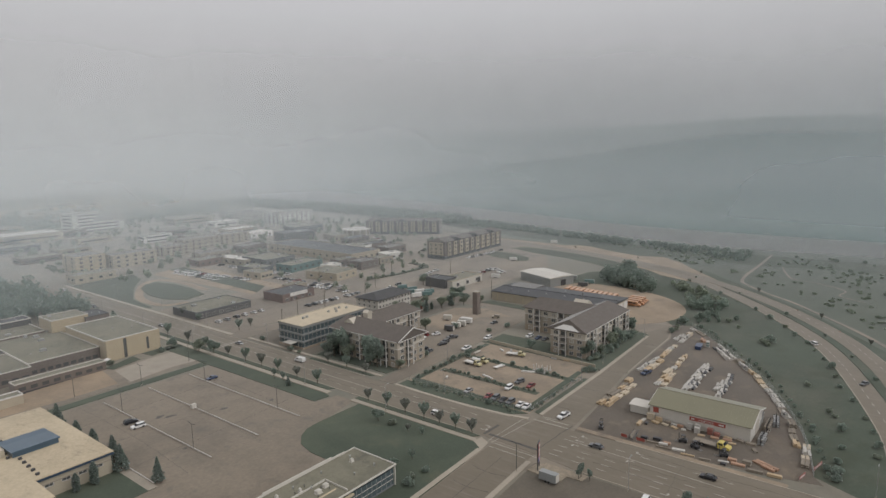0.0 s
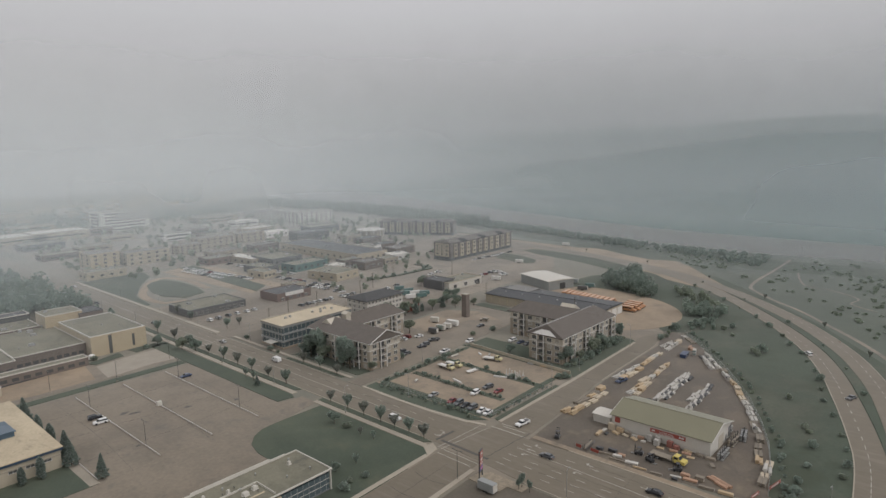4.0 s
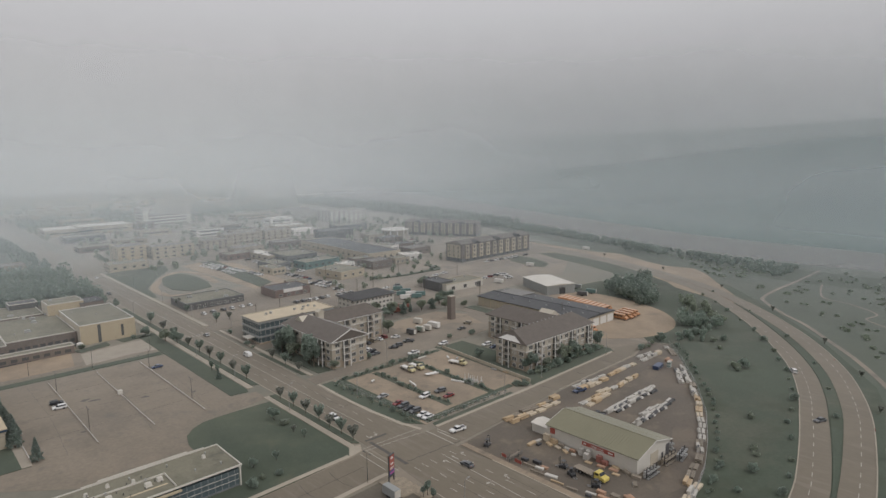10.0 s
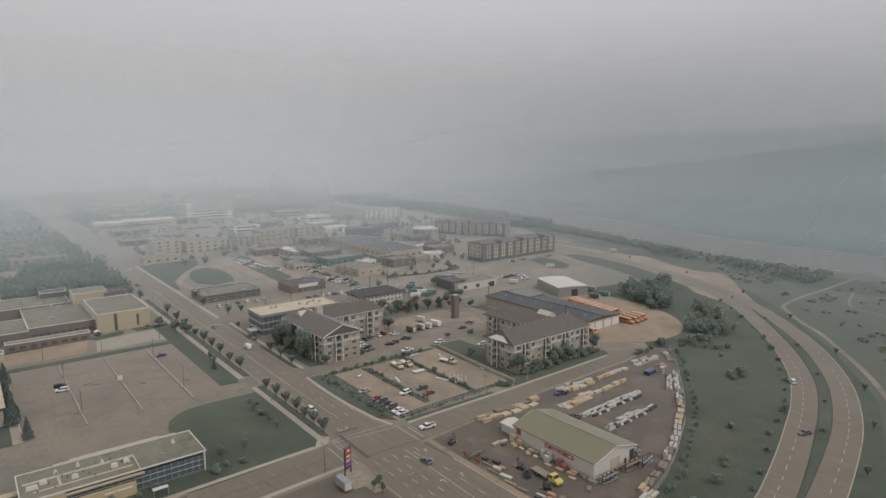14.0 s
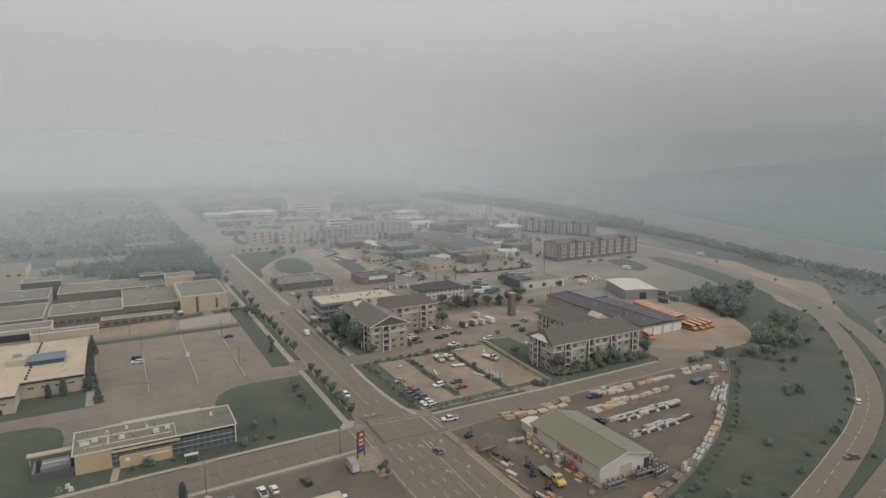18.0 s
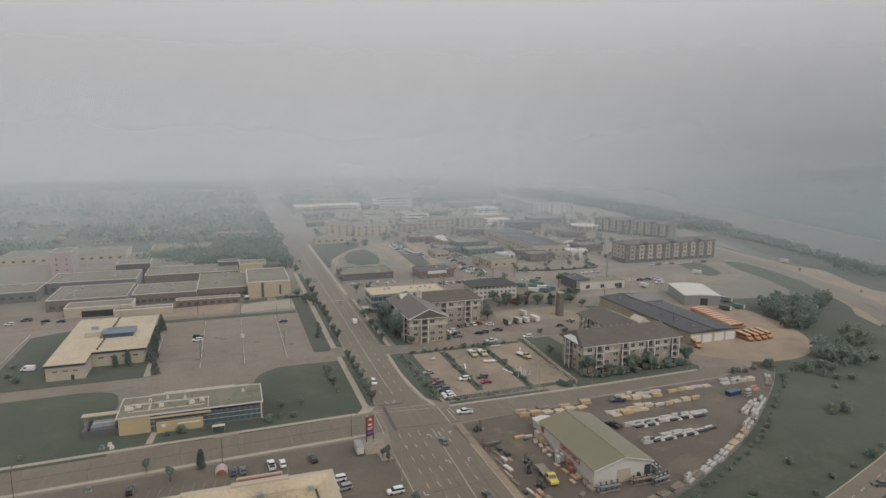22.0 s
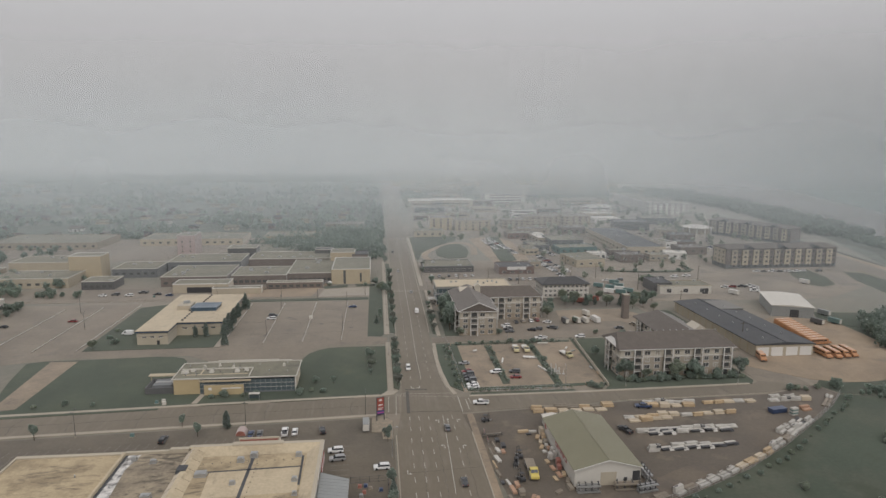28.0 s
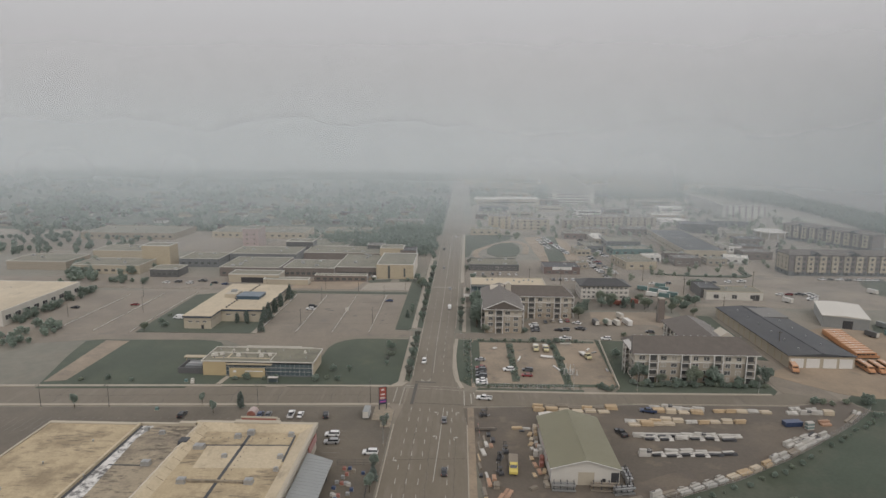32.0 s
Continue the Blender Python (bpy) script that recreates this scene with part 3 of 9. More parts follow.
ring_out = setting("road_ring_outer", MB().ribbon(outer_a, outer_b, -0.3, Z_ROAD + 0.03), ASPHALT_ROAD, "outer curving carriageway of the ring road", "road")
ns = int(nr * 0.55)
setting("median", MB().ribbon(offset_line(ring, [-h + 0.3 for h in half_gap])[:ns], offset_line(ring, [h - 0.3 for h in half_gap])[:ns], -0.3, 0.17), GRASS_DRY,
        "raised grassy median of the ring road", "median")
foot = smooth_line([(75, -203), (121, -196), (154, -191), (186, -178), (213, -163), (235, -149), (256, -133), (278, -116), (295, -99), (317, -81), (329, -76), (354, -74), (401, -74), (448, -73)])
setting("pavement_trail", MB().ribbon(offset_line(foot, -1.2), offset_line(foot, 1.2), -0.3, 0.06), DUST, "pale gravel footpath beside the ring road", "footpath")
trail2 = smooth_line([(300, -150), (312, -136), (329, -137), (345, -120), (352, -104), (372, -96), (396, -90)])
setting("pavement_track", MB().ribbon(offset_line(trail2, -.6), offset_line(trail2, .6), -0.3, 0.05), DUST, "thin winding dirt track through scrub", "footpath")
lot("ground_verge", [(60, -155), (76, -151.5), (90, -147.5), (105, -141.5), (127, -131), (148, -118), (171.5, -101), (184.5, -91), (195, -81.5), (215, -84), (262, -60), (300, -40), (330, -10), (350, 40), (372, 110), (392, 200), (410, 300),
                     (432, 420), (456, 420), (440, 300), (424, 180), (404, 90), (380, 20), (350, -45), (300, -92), (252, -132), (200, -166), (140, -188), (80, -205), (40, -195), (55, -165)], GRASS_DRY,
    "rough grass verge around the bend of the ring road", "verge", 0.014)
lot("ground_flats", [(270, -260), (480, -260), (474, -100), (464, -20), (470, 60), (498, 170), (530, 290), (480, 300), (430, 180), (390, 80), (368, 0), (342, -44), (300, -92), (252, -132), (200, -166), (140, -188),
                     (80, -206), (120, -260)], FLATS, "dark scrubby green river flats", "grassland", 0.01)
lot("ground_works", [(286, -92), (300, -78), (330, -54), (352, -36), (376, -18), (398, 6), (424, 30), (430, 60), (410, 100), (420, 190), (440, 330), (400, 330), (388, 190), (372, 110), (350, 50)], DIRT,
    "bare tan earth of road works beside the river", "bare ground", 0.02)

# ---------------------------------------------------------------- lots and lawns
lot("pavement_college_lot", [(-62, -12), (22, -4.5), (22, 4), (12.5, 6), (12.5, 78), (-57, 78), (-57, -3)], ASPHALT_OLD, "wide nearly empty car park of faded asphalt", "car park")
lot("pavement_college_drive", [(-190, -34), (-132, -18), (-118, -16), (-66, -15), (-40, -36), (-14, -38), (-8, -12), (22, -5), (22, 3), (-57, -1), (-118, -6), (-190, -6)], ASPHALT_OLD,
    "faded asphalt drive behind the lawns", "drive", 0.026)
lot("pavement_west_lot", [(-330, -8), (-116, -8), (-119, 79), (-330, 79)], ASPHALT_OLD, "western car park of cracked asphalt", "car park", 0.028)
lot("pavement_college_road", [(-330, 83), (-60, 85.5), (26, 86.5), (26, 104), (-40, 122), (-330, 112)], ASPHALT_OLD, "service road of faded asphalt before the college", "drive", 0.034)
lot("pavement_shop_lot", [(-330, -104), (-120, -93.5), (20.5, -86), (22.5, -90), (22.5, -420), (-330, -420)], ASPHALT, "dark asphalt car park round the hardware store", "car park")
lot("pavement_lumber_yard", [(47, -86), (110, -80.5), (168, -79), (192, -72), (195, -81.5), (184.5, -91), (171.5, -101), (148, -118), (127, -131), (105, -141.5), (90, -147.5), (76, -151.5), (60, -155), (56, -158), (53, -143)],
    ASPHALT_YARD, "stained asphalt of the open lumber yard", "yard", 0.036)
lot("ground_yard_dust", smooth_line([(66, -146), (76, -141), (90, -137.5), (104, -130), (113, -127), (114, -132), (101, -140), (80, -147.6), (66, -146)], 5)[:-1], YARD_DUST, "dusty edge of the lumber yard", "bare ground", 0.045)
lot("ground_storage_lot", [(50.5, -66.5), (110, -64), (112.5, -7), (50.5, -8)], DIRT_LOT, "dusty brown dirt of a fenced storage lot", "bare ground", 0.08)
lot("ground_bus_yard", [(174, -46), (184, -57), (194, -66)] + smooth_line([(204, -70), (222, -70), (240, -61), (255, -42), (263, -15), (264, 14)], 6) + [(240, 24), (217, 14), (217, -36), (190, -36)], DIRT,
    "bare tan earth of the bus yard", "bare ground", 0.07)
lot("ground_yard_grass", [(192, -72), (196, -81), (215, -84), (262, -60), (300, -40), (330, -10), (337, 2), (322, 6), (300, 26), (266, 30), (255, 10), (230, -40), (204, -60)], GRASS_DRY, "rough grass between the bus yard and the ring road", "grassland", 0.03)
lot("pavement_apartment_lot", [(76, 3), (172, 6), (172, 30), (120, 45), (84, 30), (78, 20)], ASPHALT_OLD, "asphalt parking behind the apartments", "car park", 0.036)
lot("pavement_office_lot", [(46, 52), (115, 50), (165, 48), (165, 100), (46, 100)], ASPHALT, "asphalt parking beside the offices", "car park")
lot("pavement_strip_lot", [(47, 113), (160, 113), (158, 200), (47, 196)], ASPHALT_OLD, "dusty parking between low shops", "car park")
lot("pavement_mid_lot", [(172, 62), (270, 66), (340, 100), (395, 150), (395, 240), (172, 240)], DUST, "dusty gravel lots in the middle of town", "bare ground")
lot("pavement_town_lot", [(140, 200), (172, 200), (400, 240), (410, 420), (140, 420)], ASPHALT_OLD, "parking lots among shops in the far town", "car park", 0.024)
lot("pavement_far_lot", [(140, 420), (420, 420), (480, 760), (600, 1500), (70, 1500), (60, 760), (60, 420)], DUST, "dusty far streets and lots", "bare ground", 0.022)
lot("ground_town_base", [(140, 60), (172, 62), (300, 60), (350, 90), (395, 240), (440, 420), (500, 780), (60, 780), (60, 330), (140, 330)], DUST, "dusty ground between the shops", "bare ground", 0.012)
lot("ground_residential", [(-1100, 330), (26, 330), (28, 760), (32, 1500), (-1100, 1500)], GRASS_DRY, "leafy residential gardens and lawns", "grassland", 0.016)
lot("ground_auto_rows", [(108, 314), (126, 322), (119, 240), (117, 188), (111, 184), (109, 230)], DIRT, "tan gravel sales row", "bare ground", 0.05)
lot("ground_auto_rows_east", [(139, 322), (147, 298), (141, 188), (131, 184), (133, 240)], DIRT, "tan gravel sales row beside parked cars", "bare ground", 0.072)
lot("ground_west_town", [(-700, 215), (26, 215), (26, 330), (-700, 330)], ASPHALT_OLD, "dusty far lots", "bare ground", 0.02)


lot("ground_college_yard", [(-66, 92), (-58, 117), (-30, 117), (-18, 128), (-15, 122), (-20, 112), (-23, 91), (-45, 90)], DIRT, "tan dirt work yard before the college wings", "bare ground", .05)
lot("pavement_college_plaza", [(-16.6, 108), (1, 111.5), (17, 112), (14, 89.5), (1.5, 91), (-19, 88)], CONCRETE_OLD, "worn concrete forecourt before the college hall", "pavement", .06)
lot("pavement_workshop_walk", [(-58.4, -4), (-55.6, -4), (-55.6, 76), (-58.4, 60)], CONCRETE_OLD, "concrete walk beside the workshop", "pavement", .17)
lot("pavement_bus_pad", [(-30, -68.4), (-22, -67.9), (-22, -70), (-30, -70.6)], CONCRETE_OLD, "concrete pad at the bus shelter", "pavement", .215)


def lawn(name, pts, label, m=GRASS, z=0.16):
    return setting(name, MB().prism(pts, -0.3, z), m, label, "lawn")


lawn("lawn_park", [(-61, -71.2), (-10, -69.3), (12, -68.2), (18, -67.2), (21, -64), (21, -9.2), (11, -9), (1, -9), (-5, -9.8), (-9.5, -12.4), (-13.5, -17), (-15.5, -24), (-15.8, -38), (-61, -40)], "mown green lawn around the civic building")
lawn("lawn_west", [(-118, -76.3), (-61, -72.8), (-61, -40), (-63.8, -41), (-63.7, -30), (-65, -22.5), (-67.5, -18.6), (-72, -16.4), (-80, -15.2), (-94, -16.2), (-117, -17.5), (-126, -17.5), (-132, -20), (-128, -40)], "wide mown lawn beside the civic building")
lot("ground_dirt_strip", [(-119, -70), (-111, -68), (-111.5, -19), (-123, -18.5)], DIRT_LOT, "worn dirt strip across the lawn", "bare ground", 0.19)
lawn("lawn_lot_north", [(-60, 79), (12, 80), (12, 85), (-60, 84)], "strip of grass at the head of the car park")
lawn("lawn_avenue_west", [(12.5, 7), (19.5, 6), (20.5, 9), (20.5, 118), (12.5, 118)], "grass strip between car park and avenue")
lawn("lawn_verge_west", [(23.6, -60), (25.6, -62), (26.3, -56), (26.5, -4), (23.6, -4)], "planted verge with young trees")
lawn("lawn_verge_north", [(23.6, 12), (26.5, 10), (27.2, 190), (24, 190)], "grass verge beside the avenue")
lawn("lawn_hall", [(2.8, 122), (20, 122), (22, 117), (4, 114.5)], "grass before the college hall")
lawn("lawn_hall_west", [(-18, 115), (-2, 121), (-2, 114), (-16, 110)], "small lawn beside the college hall")
lawn("lawn_blue", [(-116, -5), (-56, -4), (-56.5, 76), (-98, 79), (-117, 70)], "lawn round the college workshop building")
lawn("lawn_office", [(47.5, 50), (51, 50), (51, 4.5), (58, 4), (58, 50)], "shaded lawn beside the brown apartments")
lawn("lawn_strip_e", [(45, 8), (46.6, 7), (46.6, 48), (45, 48)], "narrow boulevard strip")
lawn("lawn_lot_west", [(45.7, -60), (50.4, -66), (50.4, -8), (44.9, -8), (44.1, -31), (44.5, -45)], "weedy verge beside the storage lot", GRASS_DRY)
lawn("lawn_weed_row", [(67, -60), (70, -60), (70.6, -12), (67.4, -12)], "weedy strip across the storage lot", GRASS_DRY, .12)
lawn("lawn_weed_row_east", [(87.6, -62), (91, -62), (91.4, -10), (88.4, -10)], "weedy strip across the storage lot", GRASS_DRY, .12)
lawn("lawn_weed_edge", [(52, -8.4), (110, -7.4), (110, -10), (52, -11.4)], "weedy edge of the storage lot", GRASS_DRY, .12)
lawn("lawn_weed_edge_south", [(52, -66), (100, -64.2), (100, -61.6), (52, -62.6)], "weedy edge of the storage lot", GRASS_DRY, .12)
lawn("lawn_weed_edge_west", [(50.8, -62.6), (54.4, -62.6), (54.8, -11.4), (50.8, -11.4)], "weedy edge beside the avenue", GRASS_DRY, .12)
lawn("lawn_lot_south", [(52, -70.6), (94, -70.8), (94, -67.4), (53, -67.4)], "weedy verge beside the side street", GRASS_DRY)
lawn("lawn_apartment", [(105, -70.3), (160, -69), (167, -68.4), (169.8, -65), (169, -40), (112.6, -38), (112.6, -4.5), (111, -4.5), (108, -66)], "clipped lawn and shrub beds round the tan apartments")
lawn("lawn_lane", [(112.8, -38), (128, -38), (128, -6), (112.8, -6)], "bright lawn behind the retaining wall")
lawn("lawn_mid", [(49, 322), (80, 332), (98, 326), (93, 304), (73, 274), (56, 240), (52, 208), (48, 208)], "open grassy block", GRASS_DRY)
lawn("lawn_sales", [(126, 322), (139, 322), (134, 240), (131, 199), (116, 187), (119, 240)], "weedy strip between the sales rows", GRASS_DRY)
lawn("lawn_round", [(76, 270), (84, 280), (94, 282), (98, 262), (97, 236), (92, 214), (76, 209), (68, 224), (69, 246)], "round green field", GRASS, 0.2)
track = smooth_line([(73, 202), (60, 207), (58, 226), (63, 246), (80, 276), (94, 289), (103, 280), (104, 255), (100, 225)])
setting("ground_loop_track", MB().ribbon(offset_line(track, 2.6), offset_line(track, -2.6), -.2, .06), DIRT, "worn dirt track looping round a green field", "dirt track")
lawn("lawn_street_hedge", [(187, 150), (215, 143.5), (250, 143), (257, 150), (258, 168), (254, 168), (251, 149), (215, 147), (188, 153)], "overgrown hedge strip along the cross street", GRASS_DRY, .5)
lot("ground_back_lot", [(119, 46), (158, 47), (166, 30), (159, 8), (148, 22), (116, 22)], DIRT_LOT, "worn brown dirt lot behind the apartments", "bare ground", .046)
lawn("lawn_bus_edge", [(266, 26), (296, 23), (300, -2), (276, -6), (266, 4)], "weeds and scrub at the edge of the bus yard", GRASS_DRY, .11)
lawn("lawn_warehouse", [(174, -28), (183, -30), (184, 40), (177, 42)], "grass strip beside the long warehouse")
lawn("lawn_works", [(368, 136), (380, 128), (376, 96), (366, 58), (352, 27), (337, 2), (322, -12), (308, -8), (320, 14), (335, 40), (347, 71), (356, 108)], "green field before the road works", GRASS_DRY, 0.1)
lawn("lawn_isle", [(327, 142), (345, 144), (341, 118), (331, 96), (318, 90), (312, 98), (318, 120)], "weedy island in the dusty lot", GRASS_DRY, 0.1)
lawn("lawn_corner_bed", [(15.2, -86.2), (19.9, -86.4), (22.3, -89), (22.3, -102.6), (18.9, -102.4), (18.6, -97.5), (15.2, -97.3)], "gravel bed at the corner sign", STONES)

walks = [
    ("pavement_avenue_west", [(21.2, -64), (23.4, -62), (23.4, -4), (21.2, -4)], 0.2), ("pavement_avenue_north", [(20.8, 9), (23.3, 9), (23.8, 200), (21.4, 200)], 0.2),
    ("pavement_corner", [(17.5, -68.0), (23, -67.0), (25.2, -63), (21.2, -62.5)], 0.21),
    ("pavement_cross_north", [(-420, -90.6), (-132, -75.2), (-40, -70.3), (18, -68.0), (18, -66.2), (-40, -68.6), (-132, -73.4), (-420, -89)], 0.2),
    ("pavement_cross_south", [(-420, -108.8), (-132, -92.8), (-40, -88.1), (20, -84.9), (20, -83.2), (-40, -86.4), (-132, -91.1), (-420, -107)], 0.2),
    ("pavement_lot_east", [(52, -71.1), (100, -71.1), (166, -69.0), (166, -67.6), (100, -69.4), (52, -69.6)], 0.2),
    ("pavement_east_avenue", [(46.8, 4), (48.6, 4), (49.4, 100), (47.6, 100)], 0.2), ("pavement_far_east", [(45.6, 113), (48, 113), (50, 330), (47.4, 330)], 0.2),
    ("pavement_shop_front", [(48.6, -86), (50.9, -86), (51.0, -150), (48.8, -150)], 0.12),
    ("pavement_lot_west", [(43.4, -7), (44.8, -7), (44.0, -31), (44.4, -45), (45.6, -60), (47.6, -68), (46.0, -68.6), (44.2, -60), (43.0, -45), (42.6, -31)], 0.19),
    ("pavement_civic_path", [(-50.5, -68.5), (-48.5, -68.4), (-47.5, -60), (-49.5, -60)], 0.21)]
for nm, pts, z in walks:
    setting(nm, MB().prism(pts, -0.2, z), CONCRETE if nm != "pavement_shop_front" else DIRT_LOT, "pale concrete pavement with a kerb", "pavement")


def kerb_line(pts, w=0.35, h=0.17):
    setting("kerb", MB().ribbon(offset_line(pts, -w / 2), offset_line(pts, w / 2), -0.2, h), KERB, "pale concrete kerb", "kerb")


kerb_line([(lerp(AVE_W, y) - 0.2, y) for y in range(-56, 330, 16)])
kerb_line([(lerp(AVE_E, y) + 0.2, y) for y in range(10, 330, 16)])
kerb_line([(lerp(AVE_E, y) + 0.2, y) for y in range(-62, -6, 8)])
kerb_line([(lerp(AVE_E, y) + 0.2, y) for y in range(-420, -88, 16)])
kerb_line([(lerp(AVE_W, y) - 0.2, y) for y in range(-420, -92, 16)])
kerb_line(inner_b[:ns])
kerb_line(outer_b[:ns])
kerb_line([(110, -79.6), (168, -78)])

# lane markings
dash = MB().box(-0.09, 0.09, -1.5, 1.5, 0, 0.012).mesh("lane_dash", PAINT)


def mark(parent, me, x, y, rot=0, z=Z_ROAD, name="lane_dash"):
    ob = part(name, me, None, parent)
    ob.matrix_basis = pose(x, y, z + 0.008, 0, 0, rot)


for fr in (0.25, 0.75):
    for y in range(-50, 200, 9):
        mark(road, dash, lerp(AVE_W, y) * (1 - fr) + lerp(AVE_E, y) * fr, y)
for x in (28.4, 31.6, 35.0, 43.2):
    for y in range(-200, -86, 8):
        mark(road, dash, x + (y + 85) * .016, y, 1)
part("lane_line", MB().ribbon([(39.95, -86), (39.2, -112), (38.3, -136)], [(40.15, -86), (39.4, -112), (38.5, -136)], 0, Z_ROAD + .012), PAINT, road)
part("centre_line", MB().ribbon([(lerp(AVE_W, y) * .5 + lerp(AVE_E, y) * .5 - .1, y) for y in range(-52, 330, 20)][::-1],
                                [(lerp(AVE_W, y) * .5 + lerp(AVE_E, y) * .5 + .1, y) for y in range(-52, 330, 20)][::-1], 0.0, Z_ROAD + 0.012), PAINT, road)
bar = MB().box(-0.2, 0.2, -1.6, 1.6, 0, 0.012).mesh("crossing_bar", PAINT)
for k in range(9):
    mark(road, bar, 28.5 + k * 1.75, 99.5, name="crossing_bar")
for (x0, y0), (x1, y1), w in (((47.4, -70.4), (47.5, -83.9), .3), ((50.0, -73.2), (50.2, -82.3), .3), ((51.1, -71.8), (51.7, -77.5), .25), ((21.4, -68.5), (21.1, -82), .2), ((24.2, -68.3), (23.7, -84.6), .2),
                              ((24, -66.1), (46.3, -67), .16), ((24, -67.7), (45.3, -70.2), .16)):
    part("crossing_line", MB().ribbon(offset_line([(x0, y0), (x1, y1)], -w / 2), offset_line([(x0, y0), (x1, y1)], w / 2), 0, Z_ROAD + .016), PAINT, road)
stem = MB().box(-0.12, 0.12, -1.6, 0.6, 0, 0.012)
turn_left = MB().add(stem.v, stem.f).prism([(-1.3, 0.45), (-0.5, 1.0), (-0.5, -0.1)], 0, 0.012).box(-0.6, 0.1, 0.35, 0.6, 0, 0.012).mesh("turn_arrow", PAINT)
turn_right = MB().add(stem.v, stem.f).prism([(1.3, 0.45), (0.5, -0.1), (0.5, 1.0)], 0, 0.012).box(-0.1, 0.6, 0.35, 0.6, 0, 0.012).mesh("turn_arrow", PAINT)
ahead = MB().add(stem.v, stem.f).prism([(-0.45, 0.6), (0.45, 0.6), (0, 1.7)], 0, 0.012).mesh("ahead_arrow", PAINT)
for me, x, y, r in ((turn_left, 38.1, -90.5, 0), (ahead, 41.4, -90.7, 0), (turn_right, 44.6, -90.6, 0), (turn_left, 38.3, -108.7, 0), (turn_right, 44.1, -109.3, 0), (turn_left, 30.4, -60.6, 180), (turn_right, 33.7, -60.3, 180),
                    (turn_left, 25.8, -124, 180)):
    mark(road, me, x, y, r, name="turn_arrow")
part("tar_patch", MB().prism([(28.0, -63.7), (29.2, -63.8), (28.7, -83.6), (27.5, -83.5)], 0, Z_ROAD + 0.02), PATCH, road, "dark fresh tar patch")
for line, ob in ((offset_line(ring, [-h - 4.8 for h in half_gap]), ring_in), (offset_line(ring, [h + 4.8 for h in half_gap]), ring_out)):
    for i in range(2, int(nr * 0.55), 1):
        a, b = line[i], line[i + 1]
        ang = math.degrees(math.atan2(b[1] - a[1], b[0] - a[0])) - 90
        mark(ob, dash, a[0], a[1], ang, Z_ROAD + 0.03)
stall = MB().box(-0.06, 0.06, -2.6, 2.6, 0, 0.01).mesh("stall_line", PAINT_OLD)
shop_lines = thing("stall_lines", "faint white painted parking stall lines", "road marking", kind="structure")
for k in range(38):
    for row in (0, 1):
        x = -116 + k * 2.9
        mark(shop_lines, stall, x, -98.5 - row * 5.3 + x * 0.05, -8, Z_LOT, "stall_line")
for k in range(9):
    ob = mark(shop_lines, stall, 6, -106 - k * 2.9, 90, Z_LOT, "stall_line")
lot_stalls = thing("stall_lines", "faint painted stall lines behind the apartments", "road marking", kind="structure")
for k in range(14):
    mark(lot_stalls, stall, 82 + k * 2.9, 22.5, 0, 0.036, "stall_line")

# tar seams and cracks
def seam(parent, pts, w, z, seed=0):
    rd = random.Random(seed)
    line = []
    for (x0, y0), (x1, y1) in zip(pts, pts[1:]):
        n = max(2, int(math.hypot(x1 - x0, y1 - y0) / 2))
        line += [(x0 + (x1 - x0) * k / n + rd.uniform(-.25, .25), y0 + (y1 - y0) * k / n + rd.uniform(-.25, .25)) for k in range(n)]
    line.append(pts[-1])
    part("tar_seam", MB().ribbon(offset_line(line, -w / 2), offset_line(line, w / 2), 0, z + .014), PATCH, parent)


seam(road, [(27.6, -62.2), (36.3, -62.5)], 1.1, Z_ROAD + .002)
seam(road, [(29, -82.3), (51, -83.6)], .3, Z_ROAD + .006, 2)
for k, (x, y0, y1) in enumerate(((34, -58, -8), (38.4, -30, 40), (31.2, 5, 60), (40.5, 60, 120), (33, 130, 190), (44, -200, -110), (36, -180, -96), (30.5, -150, -100))):
    seam(road, [(x, y0), (x + .6, y1)], .09, Z_ROAD + .004, 5 + k)
for k, y in enumerate((-33, 22, -124)):
    seam(road, [(lerp(AVE_W, y) + .6, y), (lerp(AVE_E, y) - .6, y + (k % 3) * .8)], .09, Z_ROAD + .006, 20 + k)
for k, x in enumerate((-22, -39.2, -64, -86, -104, -2, 8)):
    seam(cross_w, [(x, -71.5 + x * .045), (x - .6, -77.5 + x * .045), (x + .5, -83.5 + x * .045)], .15, Z_ROAD + .006, 40 + k)
for k, x in enumerate((62, 84, 108, 131, 152)):
    seam(cross_e, [(x, -71.5 + (x - 60) * .01), (x + .4, -78.5 + (x - 60) * .03)], .12, Z_ROAD + .006, 50 + k)
seam(cross_w, [(18, -75.8), (-40, -78.6), (-110, -82.5)], .12, Z_ROAD + .008, 60)
col_lot = bpy.data.objects["pavement_college_lot"]
for k, (a, b) in enumerate((((-54, 14), (8, 17)), ((-52, 36), (10, 33)), ((-50, 58), (8, 60)), ((-46, -4), (-44, 74)), ((-20, -4), (-18, 74)), ((2, 0), (4, 74)))):
    seam(col_lot, [a, ((a[0] + b[0]) / 2 + 1.5, (a[1] + b[1]) / 2 - 1), b], .08, Z_LOT + .004, 70 + k)
